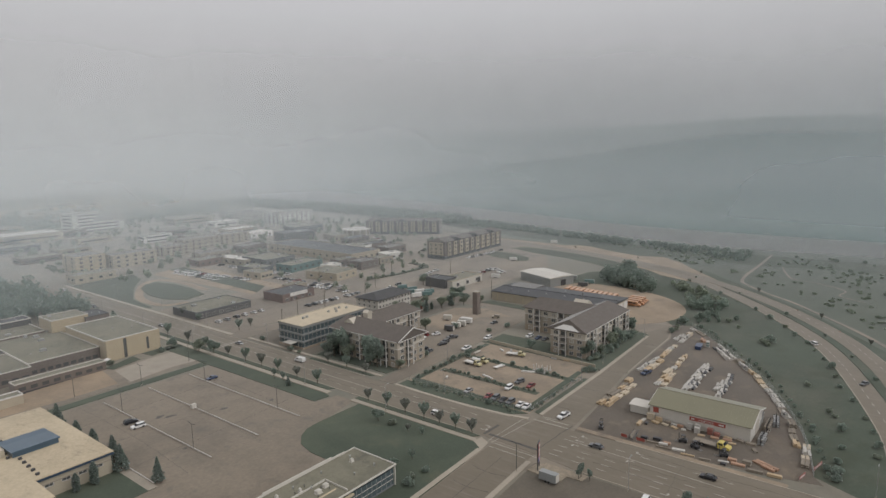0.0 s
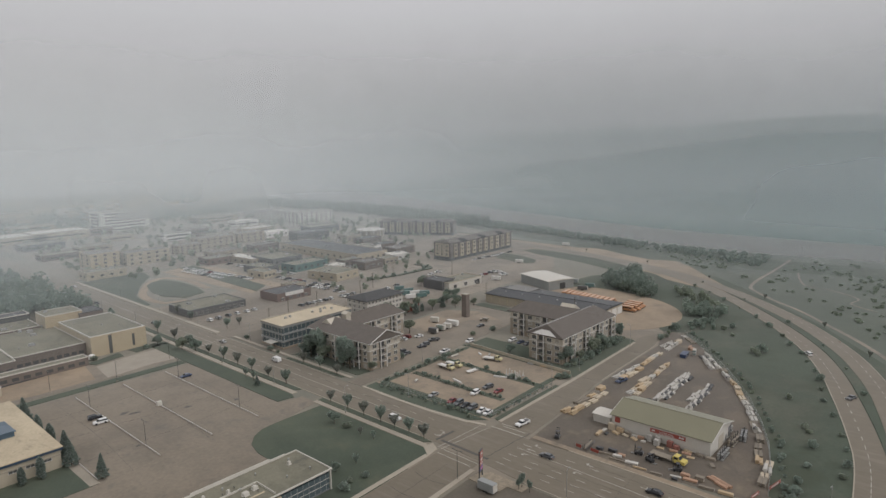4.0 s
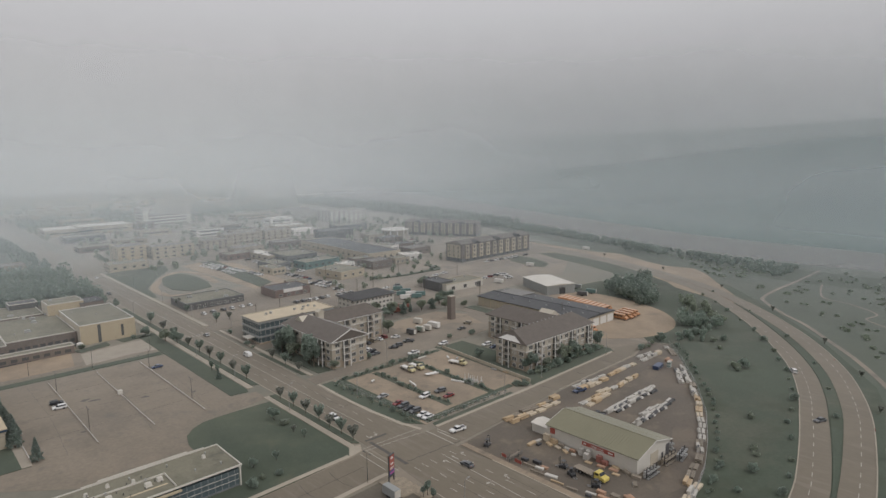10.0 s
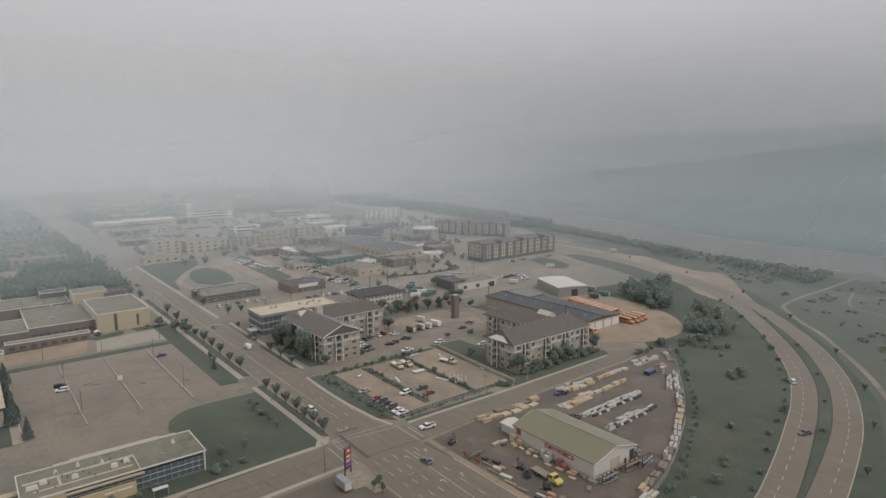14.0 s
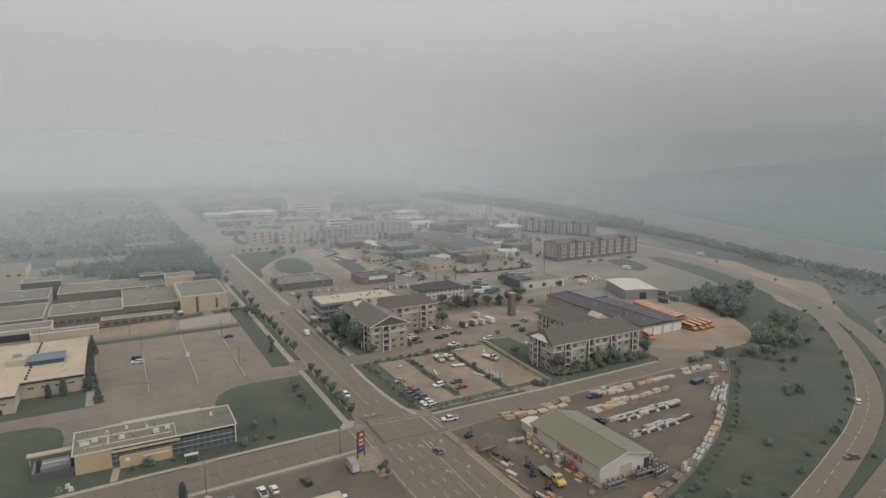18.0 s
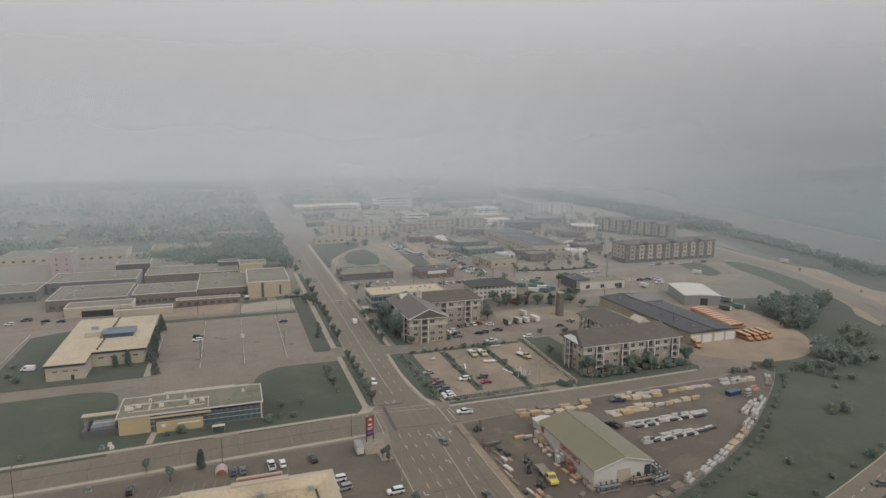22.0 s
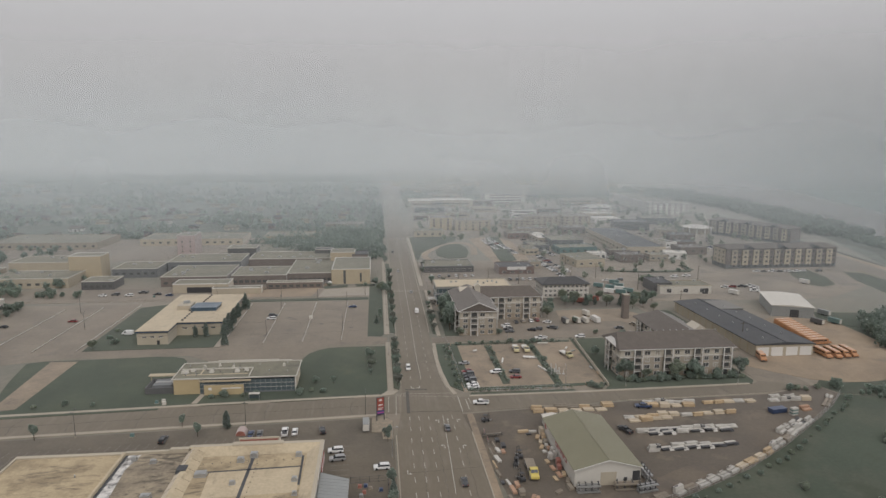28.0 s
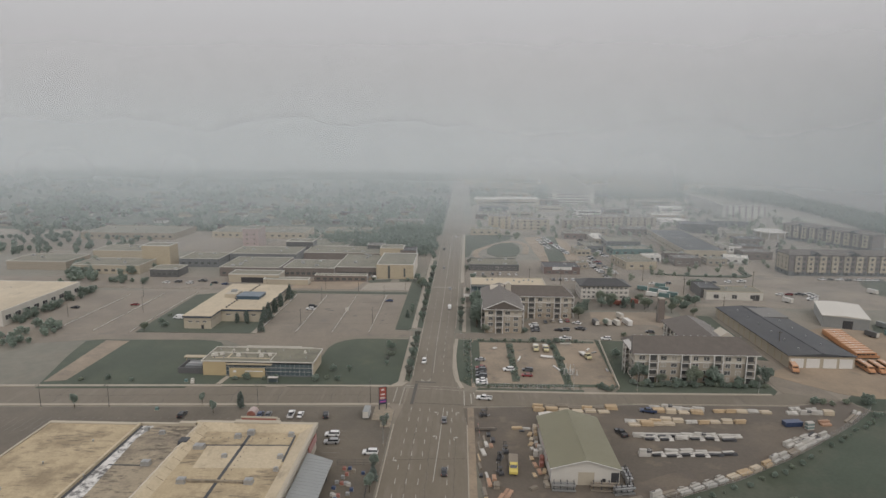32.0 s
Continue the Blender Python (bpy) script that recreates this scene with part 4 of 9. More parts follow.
for k, (x, y, r) in enumerate(((-30, 43, 1.0), (-28, 40.5, .8), (-26.6, 39.8, .6), (-12, 30, .9), (-38, 12, .7), (4, 22, .8))):
    part("oil_stain", MB().prism([(x + r * (1 + .4 * math.sin(a * 2.1 + k)) * math.cos(a) * 1.6, y + r * (1 + .35 * math.cos(a * 3 + k)) * math.sin(a)) for a in [i * .5236 for i in range(12)]], 0, Z_LOT + .02), PATCH, col_lot, "dark oil stain")

# ---------------------------------------------------------------- building parts
def window_mesh(w, h, bars):
    def make():
        b = MB()
        t = 0.09
        b.box(-w / 2 - t, w / 2 + t, -0.07, 0.03, -h / 2 - t, -h / 2)
        b.box(-w / 2 - t, w / 2 + t, -0.07, 0.03, h / 2, h / 2 + t)
        b.box(-w / 2 - t, -w / 2, -0.07, 0.03, -h / 2, h / 2)
        b.box(w / 2, w / 2 + t, -0.07, 0.03, -h / 2, h / 2)
        for k in range(bars):
            x = -w / 2 + w * (k + 1) / (bars + 1)
            b.box(x - 0.04, x + 0.04, -0.06, 0.03, -h / 2, h / 2)
        return b
    return make


def place(ob, side, hw, hd, u, z, out=0.0):
    if side == "S":
        ob.matrix_basis = pose(u, -hd - out, z, 0, 0, 0)
    elif side == "N":
        ob.matrix_basis = pose(-u, hd + out, z, 0, 0, 180)
    elif side == "E":
        ob.matrix_basis = pose(hw + out, u, z, 0, 0, 90)
    else:
        ob.matrix_basis = pose(-hw - out, -u, z, 0, 0, -90)
    return ob


def add_window(parent, side, hw, hd, u, z, w, h, trim=WHITE, pane=GLASS, bars=1, out=0.02, name="window"):
    fr = part(name, shared(("window_frame", w, h, bars, trim.name), window_mesh(w, h, bars), trim), None, parent)
    place(fr, side, hw, hd, u, z, out)
    part("pane", shared(("pane", w, h, pane.name), lambda: MB().box(-w / 2, w / 2, -0.02, 0.02, -h / 2, h / 2), pane), None, fr)
    return fr


def add_pane(parent, side, hw, hd, u, z, w, h, m=GLASS, name="window"):
    ob = part(name, shared(("plain_window", w, h, m.name), lambda: MB().box(-w / 2 - .08, w / 2 + .08, -.04, .03, -h / 2 - .08, -h / 2).box(-w / 2, w / 2, -.03, .03, -h / 2, h / 2), m), None, parent)
    return place(ob, side, hw, hd, u, z, 0.02)


def add_slab(parent, name, side, hw, hd, u, z, w, h, d, m, label="", out=0.0):
    ob = part(name, shared((name, w, h, d, m.name), lambda: MB().box(-w / 2, w / 2, -d, 0.02, -h / 2, h / 2), m), None, parent, label)
    return place(ob, side, hw, hd, u, z, out)


def spread(n, length, margin=0.0):
    return [(-0.5 + (i + 0.5) / n) * (length - 2 * margin) for i in range(n)]


def parapet(parent, w, d, h, t, rise, m, name="parapet"):
    b = MB()
    b.box(-w / 2, w / 2, -d / 2, -d / 2 + t, h, h + rise)
    b.box(-w / 2, w / 2, d / 2 - t, d / 2, h, h + rise)
    b.box(-w / 2, -w / 2 + t, -d / 2 + t, d / 2 - t, h, h + rise)
    b.box(w / 2 - t, w / 2, -d / 2 + t, d / 2 - t, h, h + rise)
    return part(name, b, m, parent)


def roof_unit(parent, x, y, z, w=1.6, d=1.2, h=1.0, m=STEEL, rot=0):
    def make():
        b = MB().box(-w / 2, w / 2, -d / 2, d / 2, 0.12, h, 0.05).box(-w / 2 - .1, w / 2 + .1, -d / 2 - .1, d / 2 + .1, 0, 0.12)
        b.cyl(0, 0, h, h + 0.15, min(w, d) * 0.35, n=10)
        return b
    ob = part("roof_unit", shared(("roof_unit", w, d, h, m.name), make, m), None, parent)
    ob.matrix_basis = pose(x, y, z, 0, 0, rot)
    return ob


def roof_vent(parent, x, y, z, r=0.18, h=0.7):
    ob = part("vent_pipe", shared(("vent_pipe", r, h), lambda: MB().cyl(0, 0, 0, h, r, n=7).cyl(0, 0, h, h + .12, r * 1.6, r * 0.6, n=7), STEEL), None, parent)
    ob.matrix_basis = pose(x, y, z)


def flat_building(name, label, cat, cx, cy, w, d, h, wall, roof, rot=0, par=0.5, rim=None, wins=(), units=0, vents=0, doors=(), seed=1, plain=False):
    """A flat-roofed building; wins: (side, n, z, w, h[, pane]); doors: (side, u, w, h, material)."""
    t = thing(name, label, cat, cx, cy, 0, rot)
    part("wall", MB().box(-w / 2, w / 2, -d / 2, d / 2, -0.2, h), wall, t)
    part("roof", MB().box(-w / 2 + .3, w / 2 - .3, -d / 2 + .3, d / 2 - .3, h, h + 0.12), roof, t)
    if par:
        parapet(t, w + 0.06, d + 0.06, h, 0.33, par, rim or wall)
    rd = random.Random(seed)
    for row in wins:
        side, n, z, ww, hh = row[:5]
        pane = row[5] if len(row) > 5 else GLASS
        span = w if side in "SN" else d
        for u in spread(n, span, 0.6):
            if plain:
                add_pane(t, side, w / 2, d / 2, u, z, ww, hh, pane)
            else:
                add_window(t, side, w / 2, d / 2, u, z, ww, hh, WHITE if len(row) < 7 else row[6], pane)
    for side, u, ww, hh, m in doors:
        add_slab(t, "door", side, w / 2, d / 2, u, hh / 2, ww, hh, 0.06, m)
    for k in range(units):
        roof_unit(t, rd.uniform(-w * .4, w * .4), rd.uniform(-d * .36, d * .36), h + .12, rd.choice((1.4, 2.0, 2.6)), rd.choice((1.2, 1.6)), rd.choice((0.8, 1.1)))
    for k in range(vents):
        roof_vent(t, rd.uniform(-w * .45, w * .45), rd.uniform(-d * .42, d * .42), h + .12)
    return t


def balcony(parent, side, hw, hd, u, z, w=3.2):
    def make():
        return MB().box(-w / 2, w / 2, -1.5, 0, -0.12, 0.08)

    def rail():
        # one bent screen with upright grooves
        o, i = [], []
        for k in range(25):
            x = -w / 2 + w * k / 24
            o.append((x, -1.47 - (.03 if k % 2 else 0)))
        path_ = [(-w / 2, 0)] + o + [(w / 2, 0)]
        return MB().ribbon(path_, [(x * .985, min(y + .05, 0)) for x, y in path_], 0.12, 1.05)
    ob = part("balcony", shared(("balcony", w), make, WHITE), None, parent)
    place(ob, side, hw, hd, u, z)
    part("railing", shared(("railing", w), rail, RAIL), None, ob)
    g = part("glass_door", shared(("glass_door", w), lambda: MB().box(-1.5, 1.5, -0.05, 0.03, 0.1, 2.6), GLASS), None, ob)
    return ob


def apartment_wing(t, x0, x1, y0, y1, eave, faces, upper=CREAM, lower=TAN):
    """One wing of a four-storey block: wall bands, floor line, windows and balcony stacks on the faces named."""
    fl = (eave - 0.6) / 4
    part("lower_wall", MB().box(x0, x1, y0, y1, -0.2, fl), STONE, t, "stone-clad ground storey")
    part("middle_wall", MB().box(x0 + .02, x1 - .02, y0 + .02, y1 - .02, fl, fl * 3), lower, t)
    part("upper_wall", MB().box(x0, x1, y0, y1, fl * 3, eave), upper, t, "cream top storey")
    part("floor_band", MB().box(x0 - .06, x1 + .06, y0 - .06, y1 + .06, fl * 3 - .15, fl * 3 + .15), WHITE, t)
    cx, cy, hw, hd = (x0 + x1) / 2, (y0 + y1) / 2, (x1 - x0) / 2, (y1 - y0) / 2
    hold = part("facade", MB().box(-.2, .2, -.2, .2, 0.2, 0.6), lower, t)
    hold.matrix_basis = pose(cx, cy, 0)
    for side in faces:
        span = hw * 2 if side in "SN" else hd * 2
        n = max(2, round(span / 4.6))
        us = spread(n, span, 0.8)
        for i, u in enumerate(us):
            bal = (i % 3 == 1) if n > 3 else (i in (0, n - 1))
            for s in range(4):
                z = fl * s
                if bal:
                    if s:
                        balcony(hold, side, hw, hd, u, z + 0.1)
                    else:
                        add_slab(hold, "patio_door", side, hw, hd, u, 1.2, 2.2, 2.1, 0.05, GLASS)
                else:
                    add_window(hold, side, hw, hd, u, z + fl * 0.55, 2.3 if (i + s) % 2 else 1.9, 1.6, WHITE, GLASS if (i * 3 + s) % 4 else CURTAIN, 1)
            if bal:
                for dx in (-1.75, 1.75):
                    place(part("column", shared(("column", eave), lambda: MB().box(-.16, .16, -1.62, -1.3, 0, eave), WHITE), None, hold), side, hw, hd, u + dx, 0)


# ---------------------------------------------------------------- brown apartments by the avenue
a1 = thing("apartment_building", "four-storey cream and tan apartment block with brown shingle roof", "apartment building", 68, 25)
apartment_wing(a1, -10, 8.5, -21, 20, 12.4, "SWE")
apartment_wing(a1, 8.5, 38, 6.5, 22, 12.4, "SEN")
part("roof", MB().gable(-11, 9.5, -22.4, 23, 12.5, 4.4, "y", hip1=4), SHINGLE, a1)
part("roof", MB().gable(-1, 39, 5.5, 23, 12.45, 4.2, "x", hip0=0, hip1=5), SHINGLE, a1)
part("gable_wall", MB().add([(-9.6, -21.2, 12.4), (8.1, -21.2, 12.4), (-0.75, -21.2, 16.0), (-9.6, -20.6, 12.4), (8.1, -20.6, 12.4), (-0.75, -20.6, 16.0)],
                            [(0, 1, 2), (5, 4, 3), (0, 3, 4, 1), (1, 4, 5, 2), (2, 5, 3, 0)]), TAN, a1)
part("gable_trim", MB().rod((-11, -22.5, 12.5), (-0.75, -22.5, 16.9), .2).rod((9.5, -22.5, 12.5), (-0.75, -22.5, 16.9), .2).rod((-10.5, -22.3, 12.4), (9, -22.3, 12.4), .2), WHITE, a1)
part("cupola", MB().box(2.2, 5.2, 9, 12, 14.5, 18.2).gable(1.9, 5.5, 8.7, 12.3, 18.2, 1.1, "y"), CREAM, a1)
part("dormer", MB().gable(-6, 1.5, 10, 17, 14.6, 2.2, "x"), CREAM, a1)
part("eaves_gutter", MB().box(-11.1, -10.9, -22, 22, 12.2, 12.45).box(9.4, 9.6, -22, 6, 12.2, 12.45).box(10, 39, 5.4, 5.6, 12.2, 12.45), WHITE, a1)

# ---------------------------------------------------------------- tan apartments by the lumber yard
a2 = thing("apartment_building", "long four-storey tan apartment block with brown shingle roof and balconies", "apartment building", 140, -48)
apartment_wing(a2, -24, 24.5, -9.5, 8, 12.2, "SWE")
apartment_wing(a2, 2, 20, 8, 37, 12.2, "WE")
part("roof", MB().gable(-25.2, 25.7, -10.6, 9.2, 12.3, 4.6, "x", hip0=2.5, hip1=5), SHINGLE, a2)
part("roof", MB().gable(0.9, 21.1, 1, 38.2, 12.25, 4.2, "y", hip1=5), SHINGLE, a2)
part("gable_wall", MB().add([(-25.3, -7, 12.5), (-25.3, 5.6, 12.5), (-23.3, -0.7, 15.6), (-24.3, -7, 12.5), (-24.3, 5.6, 12.5), (-22.9, -0.7, 15.6)],
                            [(1, 0, 2), (3, 4, 5), (0, 1, 4, 3), (1, 2, 5, 4), (2, 0, 3, 5)]), WHITE, a2, "white gable trim")
part("dormer", MB().gable(16, 24, 9, 17, 13.2, 2.6, "y"), CREAM, a2, "cream cross gable")
for k in range(16):
    roof_vent(a2, -22 + k * 2.9, 0.2, 16.4, 0.22, 0.4)
part("eaves_gutter", MB().box(-25, 25.5, -10.7, -10.5, 12.0, 12.25), WHITE, a2)
lowwall = thing("retaining_wall", "pale concrete block retaining wall along the storage lot", "wall", 0, 0)
for k in range(19):
    part("wall_block", shared(("wall_block",), lambda: MB().box(-0.2, 0.2, -1.52, 1.52, 0, 1.5, 0.03), BUFF_PALE), None, lowwall).matrix_basis = pose(108.3 + k * 0.24, -64.5 + k * 3.05, 0, 0, 0, -4.5)

# ---------------------------------------------------------------- three-storey office with bands of glass
of = thing("office_building", "three-storey office with blue ribbon windows and cream roof", "office building", 73.8, 69.8)
W2, D2 = 22.1, 9.4
part("core", MB().box(-W2 + .4, W2 - .4, -D2 + .4, D2 - .4, -0.2, 10.8), GLASS_BLUE, of, "blue glass storeys")
for k, z in enumerate((0, 3.3, 6.9, 10.4)):
    part("floor_band", MB().box(-W2, W2, -D2, D2, z, z + (0.9 if k < 3 else 1.1)), GREY_METAL if k else STONE, of)
part("roof", MB().box(-W2 + .5, W2 - .5, -D2 + .5, D2 - .5, 11.5, 11.6), ROOF_CREAM, of)
parapet(of, 2 * W2 + .3, 2 * D2 + .3, 11.5, 0.4, 0.35, BUFF_PALE)
mull = ("mullion", 2.5)
for side, span in (("S", 2 * W2), ("N", 2 * W2), ("W", 2 * D2), ("E", 2 * D2)):
    for s in (0.9, 4.2, 7.8):
        for u in spread(int(span / 2.6), span):
            ob = part("mullion", shared(mull, lambda: MB().box(-.06, .06, -.02, .1, 0, 2.6), PALE_METAL), None, of)
            place(ob, side, W2 - .4, D2 - .4, u, s, 0.05)
for x, y in ((-12, 2), (-9, 2.6), (4, 1), (7, -2), (10, 2), (13, 2.4), (15, -1)):
    roof_unit(of, x, y, 11.6, 1.1, 0.9, 0.9)
part("entrance_canopy", MB().box(-W2 - 4, -W2, -5, 1, 3.0, 3.3).box(-W2 - 3.8, -W2 - 3.5, -4.8, -4.5, 0, 3.0), PALE_METAL, of)

# ---------------------------------------------------------------- civic building with a glass front
lb = thing("civic_building", "low civic building with glass front, yellow walls and grey roof", "civic building", -36.7, -51.1)
part("wall", MB().box(-22.5, -13, -8.5, 8.3, -0.2, 5.9), YELLOW_STUCCO, lb, "yellow stucco wall")
part("rear_wall", MB().box(-13, 22.4, -6.5, 8.2, -0.2, 5.8), YELLOW_STUCCO, lb)
part("glass_front", MB().box(-13, 22.2, -8.3, -6.5, 0.6, 5.2), GLASS_BLUE, lb, "dark glass curtain wall")
part("plinth", MB().box(-13, 22.3, -8.45, -6.4, -0.2, 0.6), SLATE_CLAD, lb)
part("roof", MB().box(-22.8, 22.9, -8.4, 8.4, 5.9, 6.2), ROOF_GREY, lb)
parapet(lb, 46.4, 17.4, 6.0, 0.3, 0.45, PALE_METAL, "fascia")
part("upper_parapet", MB().box(-10, 14, 8.5, 8.8, 6.2, 7.1).box(-14, -10, 8.3, 8.6, 6.2, 6.8).box(14, 19, 8.3, 8.6, 6.2, 6.8), PALE_METAL, lb)
part("roof_divider", MB().box(-22, 5.2, 1.2, 1.4, 6.2, 6.7).box(5.0, 5.2, -7.6, 1.2, 6.2, 6.7), PALE_METAL, lb)
part("front_canopy", MB().box(-13, 6, -9.2, -8.4, 5.0, 5.5), BUFF, lb, "buff canopy over the glass front")
for u in spread(18, 35, 0.1):
    part("mullion", shared(("civic_mullion",), lambda: MB().box(-.05, .05, -.12, .05, 0.6, 5.25), GREY_METAL), None, lb).matrix_basis = pose(4.6 + u, -8.3, 0)
part("transom", MB().box(-13, 22.2, -8.42, -8.3, 2.1, 2.2).box(-13, 22.2, -8.42, -8.3, 3.7, 3.8), PALE_METAL, lb)
part("entrance_screen", MB().box(-11, 3.5, -10.2, -9.8, 0.2, 4.0), YELLOW_STUCCO, lb, "freestanding yellow entrance wall")
for u0, u1, z0, z1 in ((-4.5, -1.8, 2.6, 3.0), (-1.5, 2.6, 2.6, 3.0), (-9.4, -8.2, 2.2, 3.2)):
    part("sign_bar", MB().box(u0, u1, -10.26, -10.2, z0, z1), WHITE, lb)
part("corner_frame", MB().box(22.4, 22.8, -8.7, -8.3, 0, 6.2).box(22.5, 22.9, -8.6, 8, 5.5, 5.9), PALE_METAL, lb, "pale corner frame")
for x, y, w_, d_ in ((-20, -2, 2.6, 1.0), (-17.3, -.4, 1.6, 1.2), (-10, -2, 1.5, 1.2), (-.3, -2.1, 1.6, 1.4), (3, -1.2, 1.4, 1.2), (16.8, 3, .9, .9), (-8.5, 4.8, .8, .8), (-14, 3.7, .9, .8), (-2.7, 2.4, .8, .8)):
    roof_unit(lb, x, y, 6.2, w_, d_, 0.9, PALE_METAL)
for x, y in ((-20, 5), (-19, -4), (-15, -5), (-10, 1), (-3, 5), (0, 1), (7, 5), (12, -3), (18, 5), (19, -4)):
    roof_vent(lb, x, y, 6.2)
for k in range(16):
    part("roof_pipe", shared(("roof_pipe",), lambda: MB().cyl(0, 0, 0, .55, .1, n=6).cyl(0, 0, .55, .7, .2, .12, 6), DARK_STEEL), None, lb).matrix_basis = pose(-19 + (k * 7.3) % 23, -5 + (k * 3.7) % 9, 6.2)
part("roof_walkway", MB().box(-20, 4, -4.6, -4.0, 6.2, 6.26).box(-14, -13.4, -4, 1, 6.2, 6.26), ROOF_CREAM, lb, "pale roof walkway")
part("service_screen", MB().box(-33.5, -22.6, -7.2, -6.9, 0, 2.6).box(-33.5, -33.2, -6.9, 2.5, 0, 2.6).box(-33.5, -22.6, 2.2, 2.5, 0, 2.6), DARK_CLAD, lb, "brown service yard screen")
part("chiller", MB().box(-31.5, -24, -5.5, 1, 0.3, 2.9, 0.2), SLATE_CLAD, lb)
for k in range(6):
    part("chiller_fan", shared(("chiller_fan",), lambda: MB().cyl(0, 0, 0, 0.25, 0.75, 0.7, 10), STEEL), None, lb).matrix_basis = pose(-30.4 + k * 1.15, -2.2, 2.9)
part("side_canopy", MB().box(-35.5, -22.5, 3, 5.5, 3.2, 3.6).box(-35, -34.7, 4, 4.3, 0, 3.2), BUFF, lb)

# ---------------------------------------------------------------- lumber shop with sage roof
sh = thing("lumber_store", "pale metal lumber store with sage green gable roof", "store", 81.5, -119.3)
part("wall", MB().box(-9.6, 9.6, -16.3, 16.3, -0.2, 5.1), PALE_METAL, sh)
for y_ in (-16.3, 16.0):
    part("gable_wall", MB().add([(-9.6, y_, 5.1), (9.6, y_, 5.1), (0, y_, 7.6), (-9.6, y_ + .3, 5.1), (9.6, y_ + .3, 5.1), (0, y_ + .3, 7.6)], [(0, 1, 2), (5, 4, 3), (0, 3, 4, 1), (1, 4, 5, 2), (2, 5, 3, 0)]), PALE_METAL, sh)
slope = [(0, 1, 2, 3), (7, 6, 5, 4), (0, 4, 5, 1), (1, 5, 6, 2), (2, 6, 7, 3), (3, 7, 4, 0)]
for s_ in (-1, 1):
    top = [(s_ * 10.1, -16.9, 5.25), (0, -16.9, 7.9), (0, 16.9, 7.9), (s_ * 10.1, 16.9, 5.25)]
    part("roof", MB().add(top + [(x, y, z - .2) for x, y, z in top], slope), ROOF_GREEN, sh)
    part("barge_board", MB().rod((s_ * 10.1, -16.95, 5.12), (0, -16.95, 7.77), .13, n=4).rod((s_ * 10.1, 16.95, 5.12), (0, 16.95, 7.77), .13, n=4), WHITE, sh, "white barge board")
part("ridge_cap", MB().rod((0, -16.8, 7.9), (0, 16.8, 7.9), 0.16), ROOF_GREEN, sh)
for k in range(33):
    y = -16.4 + k * 1.02
    part("roof_seam", shared(("roof_seam",), lambda: MB().rod((-10.05, 0, 5.28), (0, 0, 7.93), .035, n=4).rod((10.05, 0, 5.28), (0, 0, 7.93), .035, n=4), ROOF_GREEN), None, sh).matrix_basis = pose(0, y, 0)
add_slab(sh, "loading_door", "S", 9.6, 16.3, 0.2, 2.0, 4.6, 4.0, 0.08, BUFF_PALE, "pale sectional loading door")
add_slab(sh, "door", "S", 9.6, 16.3, 5.2, 1.1, 1.0, 2.1, 0.06, DARK_STEEL)
add_slab(sh, "open_bay", "S", 9.6, 16.3, 8.3, 2.2, 2.2, 3.6, 0.05, DARK_STEEL, "dark open loading bay")
ban = add_slab(sh, "banner", "W", 9.6, 16.3, 3.0, 3.6, 11.5, 1.3, 0.12, RED, "red sign banner")
words = bpy.data.curves.new("lettering", 'FONT')
words.body, words.size, words.align_x, words.align_y, words.extrude = "LUMBER YARD", 0.72, 'CENTER', 'CENTER', 0.01
words.materials.append(WHITE)
tx = part("lettering", bpy.data.meshes.new_from_object(bpy.data.objects.new("lettering_curve", words)), None, ban, "white capital lettering")
tx.matrix_basis = pose(-0.4, -0.14, 0.05, 90, 0, 0)
for u0, u1, z0, z1 in ((-5.2, -4.2, -.18, .22), (3.6, 5.2, -.2, .25), (-3.0, 2.2, -.5, -.4)):
    part("banner_bar", MB().box(u0, u1, -0.15, -0.12, z0, z1), WHITE, ban)
add_slab(sh, "square_sign", "W", 9.6, 16.3, -14.2, 3.7, 1.9, 1.9, 0.1, RED, "square red sign")
part("annex", MB().box(-8, -2, 17.6, 24.0, -0.2, 3.0), PALE_METAL, sh)
part("annex_roof", MB().gable(-8.4, -1.6, 17.3, 24.4, 3.0, .6, "y", .15), ROOF_PALE, sh)
for u in (-10, -6):
    add_window(sh, "E", 9.6, 16.3, u, 2.2, 1.4, 1.1)


def storage_rack(x, y, rot, w=5.5, stock=STEEL, lab="grey steel cantilever rack loaded with long stock"):
    t = thing("cantilever_rack", lab, "storage rack", x, y, 0, rot, "racks by the lumber store")
    for k in range(4):
        ux = -w / 2 + w * k / 3
        part("upright", shared(("rack_upright",), lambda: MB().box(-.08, .08, -.1, .1, 0, 3.2).box(-.08, .08, -1.2, 1.2, 0, .15), DARK_STEEL), None, t).matrix_basis = pose(ux, 0, 0)
        for z in (0.9, 1.7, 2.5):
            part("arm", shared(("rack_arm",), lambda: MB().box(-.05, .05, -1.1, 1.1, -.06, .06), DARK_STEEL), None, t).matrix_basis = pose(ux, 0, z)
    for i, z in enumerate((0.15, 0.96, 1.76)):
        for s in (-1, 1) if i != 1 else (1,):
            part("stock", shared(("rack_stock", w, i % 2), lambda: MB().box(-w * .6, w * .6, .2, .9, 0, .3 + .12 * (i % 2), .03), stock), None, t).matrix_basis = pose(0, 0, z, 0, 0, 0 if s > 0 else 180)
    return t


storage_rack(75, -138.5, 0)
storage_rack(86.5, -138.2, 0, 6.5, WOOD_GREY, "grey steel rack loaded with weathered timber")
storage_rack(91.5, -139.6, 10, 5.0, STEEL)
